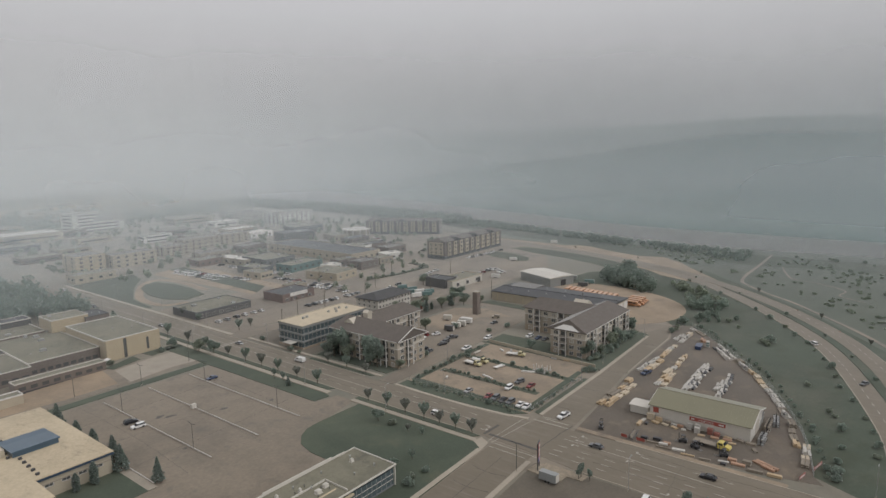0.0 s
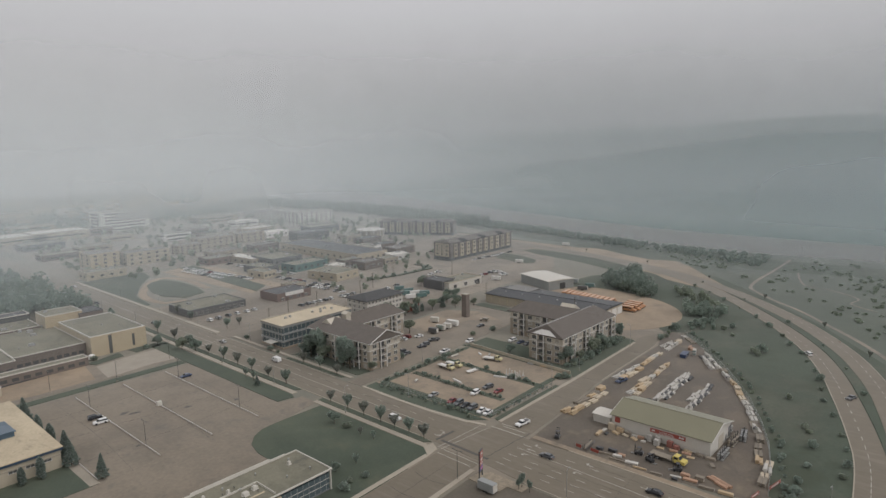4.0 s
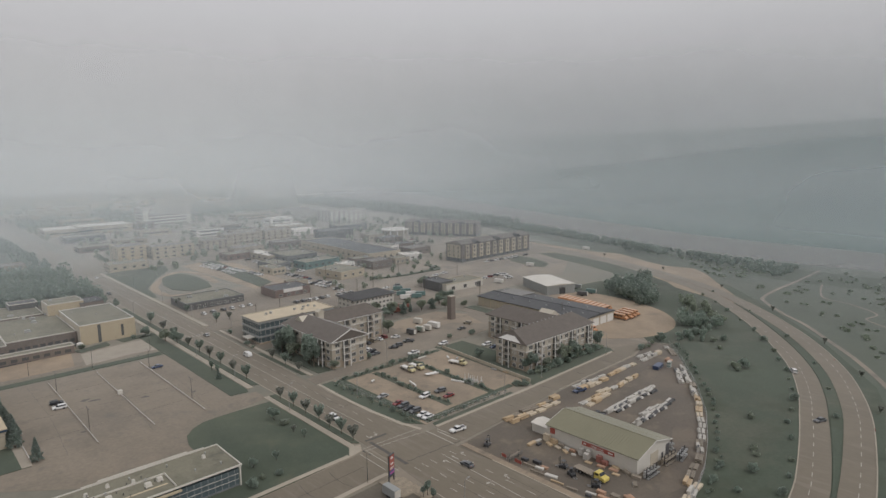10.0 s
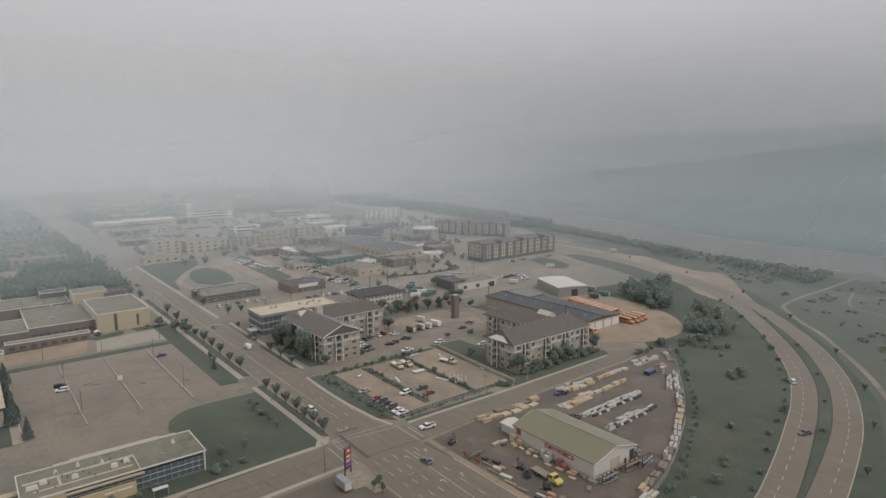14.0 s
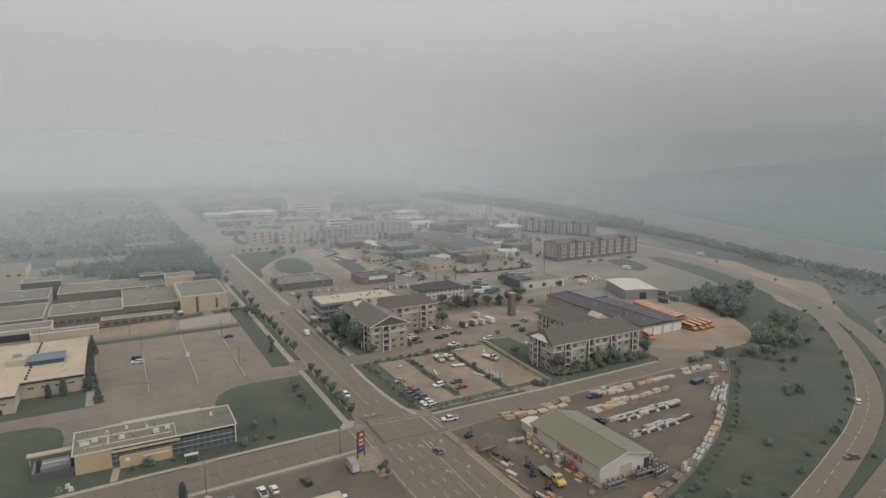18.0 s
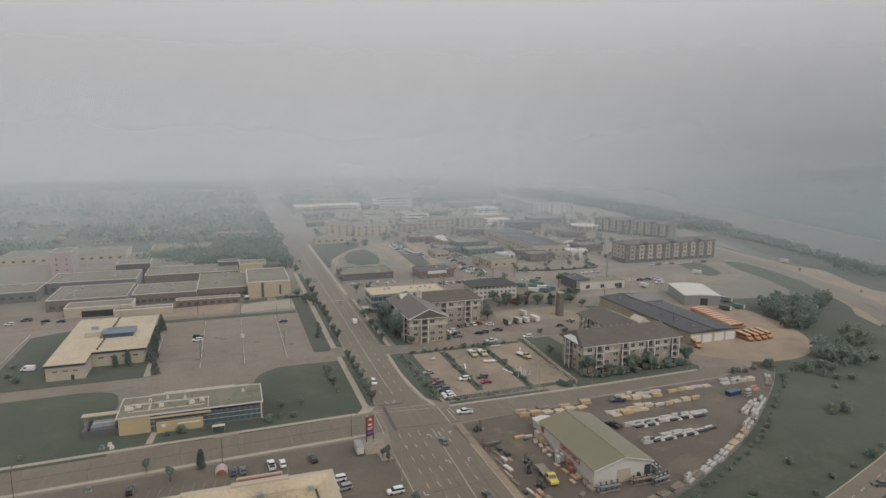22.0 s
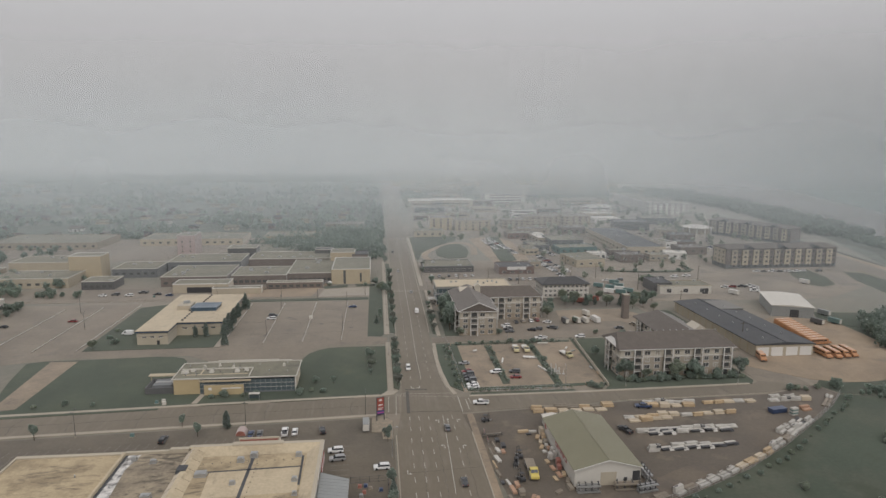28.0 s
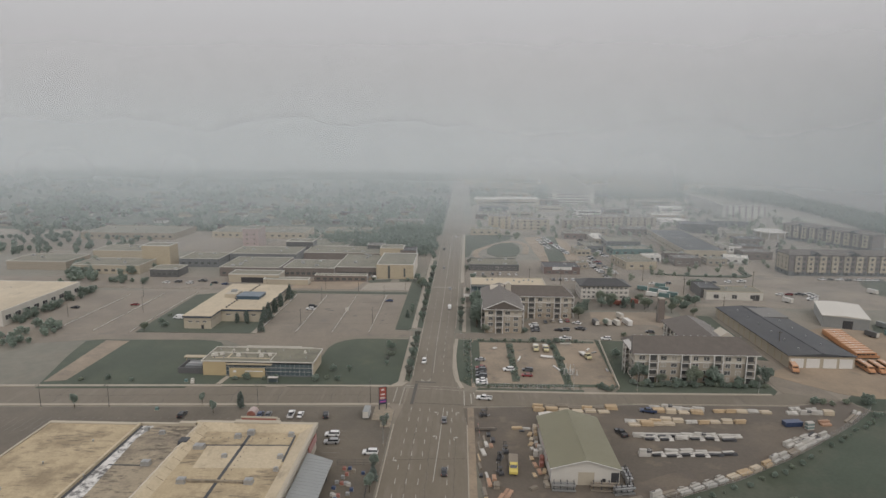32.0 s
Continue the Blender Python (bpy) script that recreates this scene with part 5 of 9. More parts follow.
storage_rack(94.2, -132, 90, 5.5, WOOD_GREY, "grey steel rack loaded with weathered timber")

# ---------------------------------------------------------------- hardware store with a tan flat roof
hw = thing("hardware_store", "wide hardware store with stained tan flat roof and parapet", "store", -27, -150)
part("wall", MB().box(-56, 28, -50, 31.5, -0.2, 7.2), BUFF_PALE, hw)
part("roof_west", MB().box(-55.5, -27.2, -49, 30.3, 7.2, 7.35), ROOF_TAN, hw, "weathered tan roof section")
part("roof_middle", MB().box(-26.4, -8.8, -49, 30.3, 7.2, 7.3), ROOF_TAN_DK, hw, "stained brown roof section")
part("roof_east", MB().box(-5.5, 24.2, -49, 27, 7.2, 7.38), ROOF_TAN, hw, "tan roof section with seams")
part("roof_patch", MB().prism([(-0.7, 18.6), (0.1, 5.8), (23.6, 6.6), (23.2, 19.2)], 7.38, 7.392), ROOF_CREAM, hw, "paler square of newer roofing")
part("roof_patch", MB().prism([(-26.2, 30), (-22.2, 30), (-23.6, 22), (-22.4, 8), (-21.2, -6), (-20.6, -30), (-25.2, -30), (-25.6, 4)], 7.3, 7.312), PEELED, hw, "peeling white and black coating")
part("parapet", MB().box(-56, -27, 30.2, 31.5, 7.2, 7.75).box(-56, -55.4, -50, 30.2, 7.2, 7.75).box(-26.8, -9.4, 30.6, 31.5, 7.2, 7.9).box(-9.4, 28.6, 31, 32.4, 7.2, 8.5)
     .box(27.6, 28.6, -50, 31, 7.2, 8.5), BUFF_PALE, hw)
part("sloped_parapet", MB().prism([(-9.4, 31), (27.6, 31), (24.2, 27), (-5.5, 27)], 7.2, 7.38).add([(-9.4, 31, 8.48), (27.6, 31, 8.48), (24.2, 27, 7.42), (-5.5, 27, 7.42)], [(3, 2, 1, 0)]), ROOF_CREAM, hw, "cream inner slope of the parapet")
part("sloped_parapet", MB().add([(27.6, 31, 8.48), (27.6, -49, 8.48), (24.2, -49, 7.42), (24.2, 27, 7.42)], [(0, 3, 2, 1)]), ROOF_CREAM, hw, "cream inner slope of the parapet")
part("ridge_wall", MB().add([(-9.6, -49, 7.3), (-7.8, -49, 8.7), (-6.6, -49, 8.7), (-4.4, -49, 7.38), (-9.6, 30.6, 7.3), (-7.8, 30.6, 8.7), (-6.6, 30.6, 8.7), (-4.4, 30.6, 7.38)],
                            [(0, 1, 5, 4), (1, 2, 6, 5), (2, 3, 7, 6), (3, 2, 1, 0), (4, 5, 6, 7)]), ROOF_CREAM, hw, "sloping raised wall between roof levels")
for k in range(16):
    part("ridge_strip", shared(("ridge_strip",), lambda: MB().rod((-9.5, 0, 7.42), (-7.8, 0, 8.73), .05, n=4).rod((-6.6, 0, 8.73), (-4.5, 0, 7.46), .05, n=4), ROOF_TAN_DK), None, hw).matrix_basis = pose(0, -46 + k * 5, 0)
part("ridge_hood", MB().box(-9.2, -6.4, 17.2, 20.4, 7.6, 9.0, .2), ROOF_DARK, hw, "dark hood on the raised wall")
part("expansion_wall", MB().box(-27.2, -26.5, -49, 30.2, 7.2, 8.1), ROOF_CREAM, hw)
part("expansion_gutter", MB().prism([(-26.4, 30), (-25.6, 30), (-25.2, -49), (-26.4, -49)], 7.3, 7.33), ROOF_DARK, hw, "black tar gutter line")
part("north_plinth", MB().box(-14.6, -9.4, 30.4, 31.8, 7.2, 8.4), BUFF_PALE, hw)
part("entrance_hood", MB().box(2.5, 17, 30.6, 32.6, 0, 8.9, .1).box(4, 15.5, 32.6, 36, 0, 8.0).box(4, 15.5, 33, 33.5, 8, 9.6), BUFF_PALE, hw)
part("entrance_sign", MB().box(4.5, 15, 33.5, 33.9, 8.2, 9.4), RED, hw, "red entrance sign panel")
part("entrance_band", MB().box(4.3, 15.2, 32.9, 33.0, 8.5, 9.2), RUST_RED, hw, "faded red band behind the entrance sign")
for pts in ([(9.0, 26), (9.9, 26), (9.9, -40), (9.0, -40)], [(22.9, 25.6), (23.5, 25.6), (24.0, 10), (23.4, 10)], [(-2.3, 18.2), (23.3, 19.2), (23.3, 19.8), (-2.3, 18.8)], [(-23.5, 6.3), (-14, 6.3), (-14, 6.7), (-23.5, 6.7)]):
    part("roof_seam", MB().prism(pts, 7.3, 7.43), ROOF_DARK, hw, "dark tar seam on the roof")
part("duct", MB().box(0.6, 17.5, -1.4, -0.7, 7.4, 8.0), ROOF_TAN_DK, hw, "long rooftop duct")
for x, y, w_, d_, h_ in ((0.4, -1.4, 2.2, 1.8, 1.2), (18, -1, 2.2, 1.8, 1.2), (6.4, 23.6, 1.8, 1.5, 1.2), (9.6, 26, 2.0, 1.8, 1.3), (22, 25.4, 1.6, 1.4, 1.1), (6.6, 12, 1.4, 1.2, 0.9), (22.4, 12.3, 1.4, 1.4, 1.0),
                         (23.2, 5.5, 1.2, 1.0, 0.9), (-13.2, 7, 2.4, 1.8, 1.2), (-17.3, 25, 1.6, 1.2, 1.0), (-23, 27, 1.3, 1.1, 1.0), (-2.6, 17, 3.0, 2.2, 1.0)):
    roof_unit(hw, x, y, 7.36, w_, d_, h_, STEEL)
for k in range(11):
    part("roof_stud", shared(("roof_stud",), lambda: MB().cyl(0, 0, 0, 0.16, 0.16, 0.12, 6), DARK_STEEL), None, hw).matrix_basis = pose(-3.5 + k * 2.4, 23 + k * .05, 7.38)
    part("roof_stud", MESHES[("roof_stud",)], None, hw).matrix_basis = pose(11.1, -2 + k * 2.4, 7.38)
for k in range(7):
    roof_vent(hw, -50 + k * 4.3 + (k % 2) * 2, -20 + (k * 13) % 45, 7.36)
part("lean_to", MB().add([(28.6, -36, 5.8), (36.4, -36, 4.6), (36.4, 16.5, 4.6), (28.6, 18.5, 5.8), (28.6, -36, 5.6), (36.4, -36, 4.4), (36.4, 16.5, 4.4), (28.6, 18.5, 5.6)],
                         [(0, 1, 2, 3), (7, 6, 5, 4), (0, 4, 5, 1), (1, 5, 6, 2), (2, 6, 7, 3), (3, 7, 4, 0)]), GREY_METAL, hw, "grey metal lean-to roof")
for k in range(6):
    part("lean_to_post", shared(("lean_to_post",), lambda: MB().box(-.1, .1, -.1, .1, 0, 4.5), DARK_STEEL), None, hw).matrix_basis = pose(35.2, -35 + k * 9.6, 0)
for k in range(35):
    part("roof_rib", shared(("roof_rib",), lambda: MB().rod((28.6, 0, 5.82), (36.4, 0, 4.62), .04, n=4), GREY_METAL), None, hw).matrix_basis = pose(0, -35.5 + k * 1.5, 0)
part("wall_sign", MB().box(28.6, 28.8, 19.5, 29, 4.2, 6.6), RED, hw, "red wall sign")

# ---------------------------------------------------------------- college
def college_block(cx, cy, w, d, h, wall=BRICK_BROWN, roof=ROOF_GREY, units=3, wins=((("S", 6, 2.2, 2.4, 1.4)),), lab="low brown brick college wing with flat grey roof", rim=PALE_METAL, seed=1, doors=()):
    return flat_building("college_building", lab, "college building", cx, cy, w, d, h, wall, roof, 0, 0.45, rim, wins, units, 3, doors, seed, True)


college_block(0, 146, 25.6, 44, 9.6, BUFF, ROOF_GREY, 0, (), "tall windowless buff college hall with grey roof", WHITE)
ch = thing("college_hall_front", "buff panel front of the college hall with dark slot windows", "college building", 0, 123.6)
part("panel", MB().box(-12.9, -5, -0.6, 0, -0.2, 9.9), BUFF, ch)
part("panel", MB().box(-3.4, 12.9, -0.6, 0, -0.2, 9.9), BUFF, ch)
part("slot_window", MB().box(-5, -3.4, -0.3, 0, 0.2, 9.2), GLASS, ch)
part("slot_window", MB().box(6, 7.2, -0.66, -0.6, 1.5, 7.5), GLASS, ch)
college_block(-8, 182, 18, 16, 12.4, BUFF, ROOF_GREY, 1, (), "tall buff brick stage tower", PALE_METAL)
college_block(5, 180, 12, 15, 11, BRICK_BROWN, ROOF_DARK, 0, (), "dark flat-roofed college block", DARK_CLAD)
college_block(-28, 160, 30, 60, 6.2, BRICK_BROWN, ROOF_GREY, 5, (("S", 9, 2.2, 2.2, 1.5),), seed=2)
college_block(-61, 141, 36, 30, 6.0, BRICK_BROWN, ROOF_GREY, 4, (("S", 9, 2.2, 2.6, 1.6),), seed=3)
college_block(-102, 142, 42, 38, 6.4, BRICK_BROWN, ROOF_GREY, 5, (("S", 8, 2.4, 2.6, 1.6),), seed=4)
college_block(-93, 112, 34, 14, 5.4, BUFF_PALE, ROOF_GREY, 0, (), "pale college entrance block with a wide dark doorway", WHITE, 5, (("S", 0, 17, 3.6, DARK_STEEL),))
college_block(-108, 188, 52, 32, 7.0, SLATE_CLAD, ROOF_GREY, 4, (("S", 8, 3, 2.6, 1.6),), "dark flat college workshop wing", seed=6)
college_block(-48, 195, 60, 30, 7.0, BRICK_BROWN, ROOF_GREY, 5, (), "long college wing with many roof vents", seed=7)
college_block(-70, 232, 40, 34, 6.5, BRICK_BROWN, ROOF_GREY, 3, (), "far college wing with pale roof", seed=8)
college_block(-88, 214, 22, 16, 11, DARK_CLAD, ROOF_GREY, 1, (), "dark raised college plant room", seed=9)
college_block(-24, 206, 14, 10, 10, DARK_CLAD, ROOF_DARK, 0, (), "small dark rooftop plant room", seed=10)
college_block(-139, 246, 14, 20, 17, PINK, ROOF_GREY, 1, (("S", 2, 4, 1.2, 1.0), ("S", 2, 8, 1.2, 1.0), ("S", 2, 12, 1.2, 1.0)), "pink rendered stair tower", seed=11)
college_block(-181, 157, 21, 14, 16, BUFF, ROOF_GREY, 0, (), "tall blank buff-walled hall", WHITE, 12)
college_block(-150, 166, 30, 26, 6.2, SLATE_CLAD, ROOF_GREY, 2, (("S", 6, 3, 2.2, 1.2),), "grey flat college annex", seed=13)
college_block(-205, 138, 48, 26, 6.2, BUFF_PALE, ROOF_GREY, 3, (("S", 9, 2.6, 2.6, 1.5),), "pale grey-roofed community building", seed=14)
college_block(-160, 126, 20, 16, 5.2, DARK_CLAD, ROOF_GREY, 1, (("S", 5, 2.2, 2, 1.4),), "small dark-walled flat building", seed=15)
college_block(-262, 150, 44, 30, 6, TAN, ROOF_GREY, 2, (), "dark low flat-roofed building", seed=16)
college_block(-225, 190, 40, 26, 7, BUFF_PALE, ROOF_GREY, 2, (), "pale low flat-roofed building", seed=17)
college_block(-70, 103, 30, 6, 3.6, BUFF_PALE, ROOF_GREY, 0, (), "low pale covered walkway", WHITE, 18)
college_block(-36, 116, 36, 6, 3.8, BRICK_BROWN, ROOF_GREY, 0, (("S", 8, 1.7, 2.6, 1.4),), "low glazed link corridor", PALE_METAL, 19)

# workshop with tan roof and blue clerestory
bl = thing("workshop_building", "college workshop with tan roof, blue raised clerestory and navy fascia", "college building", -77, 38)
part("wall", MB().box(-17.5, -3.5, -36, 34, -0.2, 6.2), BUFF_PALE, bl)
part("wall_east", MB().box(-3.5, 17.5, -22.5, 33, -0.2, 6.2), BUFF_PALE, bl)
part("fascia", MB().box(-18, -3.1, -36.5, 34.5, 6.0, 6.8).box(-3.1, 18.2, -23, 33.5, 6.0, 6.8), NAVY, bl, "navy blue fascia band")
part("roof_edge", MB().box(-18.1, -3, -36.6, 34.6, 6.8, 6.9).box(-3, 18.3, -23.1, 33.6, 6.8, 6.9), ROOF_CREAM, bl)
part("mid_band", MB().box(-17.6, -3.4, -36.1, 34, 4.3, 4.6), TAN, bl)
part("mid_band", MB().box(-3.4, 17.6, -22.6, 33, 4.3, 4.6), TAN, bl)
part("roof", MB().box(-17.7, -3.4, -36.2, 34.2, 6.9, 7.02).box(-3.4, 17.9, -22.7, 33.2, 6.9, 7.02), ROOF_CREAM, bl)
part("clerestory", MB().box(-2, 10.5, -3, 9, 7, 8.6), BLUE_METAL, bl, "blue metal clerestory")
part("clerestory_roof", MB().add([(-2.4, -3.5, 9.0), (10.9, -3.5, 9.0), (10.9, 9.4, 8.4), (-2.4, 9.4, 8.4), (-2.4, -3.5, 8.6), (10.9, -3.5, 8.6), (10.9, 9.4, 8.2), (-2.4, 9.4, 8.2)],
                                 [(0, 1, 2, 3), (7, 6, 5, 4), (0, 4, 5, 1), (1, 5, 6, 2), (2, 6, 7, 3), (3, 7, 4, 0)]), BLUE_METAL, bl)
part("plant_room", MB().box(-10, -3, 0, 9, 7, 9.2, 0.1), BUFF_PALE, bl)
roof_unit(bl, -6.5, 6, 9.2, 3, 2, 1.2, GREY_METAL)
for k in range(15):
    part("roof_vent", shared(("roof_vent",), lambda: MB().box(-.5, .5, -.4, .4, 0, .7, .1), DARK_STEEL), None, bl).matrix_basis = pose(-1.4 + k * 0.1 if k < 5 or k > 7 else -3, -20 + k * 3.6, 7.02, 0, 0, 10)
for u in spread(3, 13, 1):
    add_window(bl, "S", 17.5, 36, u - 10.5, 3.9, 1.8, 0.7)
for u in spread(4, 20, 1):
    add_window(bl, "S", 17.5, 22.5, u + 7, 3.9, 2.2, 0.8)
for u in spread(8, 52, 3):
    add_window(bl, "E", 17.5, 36, u + 5, 3.9, 1.8, 0.8)
add_slab(bl, "door", "S", 17.5, 36, -8, 1.1, 1.2, 2.1, .06, DARK_STEEL)

# big pale hall in the west
flat_building("exhibition_hall", "very large pale metal hall with cream roof", "hall", -229, 33, 84, 66, 8, PALE_METAL, ROOF_CREAM, 0, 0.2, WHITE, (("E", 9, 4, 4, 2.4, DARK_STEEL),), 0, 4)

# ---------------------------------------------------------------- buildings of the middle town
flat_building("strip_mall", "low dark-fronted shop row with grey roof", "shop", 70, 168, 37, 26, 4.2, DARK_CLAD, ROOF_GREY, 0, .5, SLATE_CLAD, (("S", 8, 1.9, 2.6, 1.8),), 4, 5, seed=21)
w3 = thing("motel_building", "three-storey cream motel with dark hipped roof", "motel", 134, 84)
part("wall", MB().box(-14.5, 14.5, -9, 9, -.2, 8.6), PALE_METAL, w3)
part("roof", MB().gable(-15.6, 15.6, -10, 10, 8.6, 2.8, "x", .3, 7, 7), SHINGLE_DK, w3)
for z in (1.6, 4.4, 7.1):
    for u in spread(10, 28):
        add_window(w3, "S", 14.5, 9, u, z, 1.4, 1.2)
    for u in spread(4, 17):
        add_window(w3, "W", 14.5, 9, u, z, 1.3, 1.2)
part("floor_band", MB().box(-14.6, 14.6, -9.1, 9.1, 2.9, 3.15).box(-14.6, 14.6, -9.1, 9.1, 5.7, 5.95), WHITE, w3)
flat_building("red_shop", "low red-brick shop with white sign band", "shop", 119, 156, 26, 20, 4.8, BRICK_RED, ROOF_DARK, 0, .6, BRICK_RED, (("S", 4, 1.6, 2.4, 1.6),), 2, 2, seed=22)
sg = thing("shop_sign_band", "plain white shop sign board", "sign", 119, 145.8)
part("board", MB().box(-7, 7, -.2, .2, 3.2, 5.4), WHITE, sg)
part("post", MB().box(-6.5, -6.2, -.1, .1, 0, 3.2), DARK_STEEL, sg)
part("post", MB().box(6.2, 6.5, -.1, .1, 0, 3.2), DARK_STEEL, sg)
flat_building("workshop", "low pale garage with dark corner office", "garage", 214, 86, 34, 16, 5, PALE_METAL, ROOF_GREY, -2, .5, BUFF_PALE, (("S", 3, 2.2, 3, 2.4, DARK_STEEL),), 2, 3, (("S", 13, 4, 3.6, DARK_STEEL),), 23)
flat_building("corner_office", "small dark flat-roofed office", "office", 201, 92, 12, 18, 6, DARK_CLAD, ROOF_DARK, -2, .5, DARK_CLAD, (("S", 2, 2.5, 2, 1.6),), 1, 1, seed=24)
ws = thing("metal_shed", "grey metal shed with pale low roof", "shed", 253, 36.5, 0, -22)
part("wall", MB().box(-10.5, 10.5, -16.5, 16.5, -.2, 6.2), GREY_METAL, ws)
part("roof", MB().gable(-11, 11, -16.9, 16.9, 6.3, .7, "y", .2), ROOF_PALE, ws)
part("gable_wall", MB().add([(-10.5, -16.5, 6.2), (10.5, -16.5, 6.2), (0, -16.5, 6.8), (-10.5, -16.2, 6.2), (10.5, -16.2, 6.2), (0, -16.2, 6.8)], [(0, 1, 2), (5, 4, 3), (0, 3, 4, 1), (1, 4, 5, 2), (2, 5, 3, 0)]), GREY_METAL, ws)
add_slab(ws, "shed_door", "S", 10.5, 16.5, 1, 2.2, 4.5, 4.4, .08, DARK_STEEL, "dark open shed door")
wh = thing("warehouse", "long low warehouse with dark tar roof and white loading doors", "warehouse", 201.5, 2)
part("wall", MB().box(-14, 14, -40, 38, -.2, 5.6), BUFF_PALE, wh)
part("roof", MB().gable(-14.6, 14.6, -40.6, 38.6, 5.7, 1.0, "y", .3), ROOF_DARK, wh)
part("ridge", MB().box(-.4, .4, -40, 38, 6.6, 6.9), ROOF_DARK, wh)
part("roof_block", MB().box(1, 14, 16, 34, 5.9, 6.7), ROOF_GREY_DK, wh)
for u in (-10.4, -3.6, 3.6, 10.4):
    add_slab(wh, "loading_door", "S", 14, 40, u, 2.1, 5.6, 4.2, .1, WHITE, "white roller door")
for k, u in enumerate(spread(12, 74)):
    add_slab(wh, "pilaster", "W", 14, 39, u, 2.6, .4, 5.2, .2, BUFF)
    roof_vent(wh, -7 + (k % 2) * 13, u, 6.4, .3, .7)


def brown_block(name, cx, cy, w, d, rot, label, h=14.6):
    t = thing(name, label, "apartment building", cx, cy, 0, rot)
    part("wall", MB().box(-w / 2, w / 2, -d / 2, d / 2, -.2, h), BROWN_CLAD, t)
    part("roof", MB().gable(-w / 2 - .8, w / 2 + .8, -d / 2 - .8, d / 2 + .8, h, 2.6, "x", .4, 4, 4), SHINGLE, t)
    part("end_wall", MB().box(-w / 2 - .15, -w / 2, -d / 2 + 1.5, d / 2 - 1.5, 3.5, h - .4), BUFF_PALE, t, "pale end wall")
    part("ground_storey", MB().box(-w / 2 - .05, w / 2 + .05, -d / 2 - .05, d / 2 + .05, -.2, 3.2), SLATE_CLAD, t, "dark ground storey")
    for u in (-w * .3, 0, w * .3):
        part("gable_front", MB().gable(u - 4.2, u + 4.2, -d / 2 - 1.4, -d / 2 + 6, h - .1, 2.4, "y", .3), SHINGLE_DK, t, "small front gable")
    n = int(w / 8.6)
    for i, u in enumerate(spread(n, w, 2)):
        for side in ("S", "N"):
            add_slab(t, "bay", side, w / 2, d / 2, u, 8.6, 4.8, h - 3.6, .8, BUFF_PALE if i % 4 else TAN)
            for s in range(4):
                if side == "S":
                    add_pane(t, side, w / 2, d / 2 + .8, u, 2 + s * 3.5, 1.6, 1.5)
                    add_pane(t, side, w / 2, d / 2, u + 4.2, 2 + s * 3.5, 1.8, 1.5)
    for s in range(4):
        for u in spread(3, d - 3):
            add_pane(t, "W", w / 2 + .15, d / 2, u, 2 + s * 3.5, 1.3, 1.3)
    return t


brown_block("brown_apartments", 330, 163, 92, 19, 1, "long four-storey brown and cream apartment block", 15.5)
brown_block("brown_apartments", 398, 300, 86, 18, -62, "four-storey brown and cream apartment block by the river", 15)
rr = thing("church_building", "low round-cornered hall with wide white roof", "hall", 361, 340, 0, -15)
part("wall", MB().prism([(15 * math.cos(radians(a)), 15 * math.sin(radians(a))) for a in range(0, 360, 30)], -.2, 6.2), TAN, rr)
part("roof", MB().prism([(17 * math.cos(radians(a)), 17 * math.sin(radians(a))) for a in range(0, 360, 30)], 6.2, 6.8).cyl(0, 0, 6.8, 8.6, 16.6, 3, 12), ROOF_WHITE, rr)
for a in range(15, 360, 30):
    part("pier", shared(("pier",), lambda: MB().box(-.4, .4, -.4, .4, 0, 6.2), WHITE), None, rr).matrix_basis = pose(15.4 * math.cos(radians(a)), 15.4 * math.sin(radians(a)), 0, 0, 0, a)

TOWN = [
    # name, label, x, y, w, d, h, wall, roof, rot, floors
    ("hotel", "cream four-storey hotel with dark roof", 87, 388, 24, 26, 13, BUFF, SHINGLE, 0, 4), ("hotel", "long tan three-storey hotel", 121, 378, 38, 20, 11, BUFF_PALE, SHINGLE, 0, 3),
    ("office_tower", "six-storey concrete office with window bands", 214, 668, 64, 30, 24, PALE_RENDER, ROOF_GREY, 4, 6), ("shop", "small white flat-roofed shop", 207, 500, 32, 16, 8, WHITE, ROOF_GREY, 0, 2),
    ("store", "long tan store with dark roof", 248, 270, 34, 120, 7.5, BUFF_PALE, ROOF_DARK, -2, 1), ("garage", "pale garage with grey flat roof", 180, 182, 24, 30, 5.5, BUFF_PALE, ROOF_GREY, 8, 1),
    ("dealership", "low grey-roofed car dealership", 192, 276, 30, 34, 6, SLATE_CLAD, ROOF_GREY, 0, 1), ("dealership", "low teal-walled shop building", 190, 232, 34, 18, 5.5, TEAL, ROOF_GREY, 4, 1),
    ("store", "black low flat-roofed store", 298, 372, 38, 22, 9, DARK_CLAD, ROOF_DARK, -10, 1), ("restaurant", "low brick dark-roofed restaurant", 290, 222, 24, 18, 6, BRICK_BROWN, SHINGLE, 0, 1),
    ("shop", "small white shop with parked cars", 284, 258, 12, 22, 5, WHITE, ROOF_GREY, 12, 1), ("shop", "brown low brick shop", 222, 190, 20, 16, 6, BRICK_BROWN, SHINGLE, 0, 1),
]
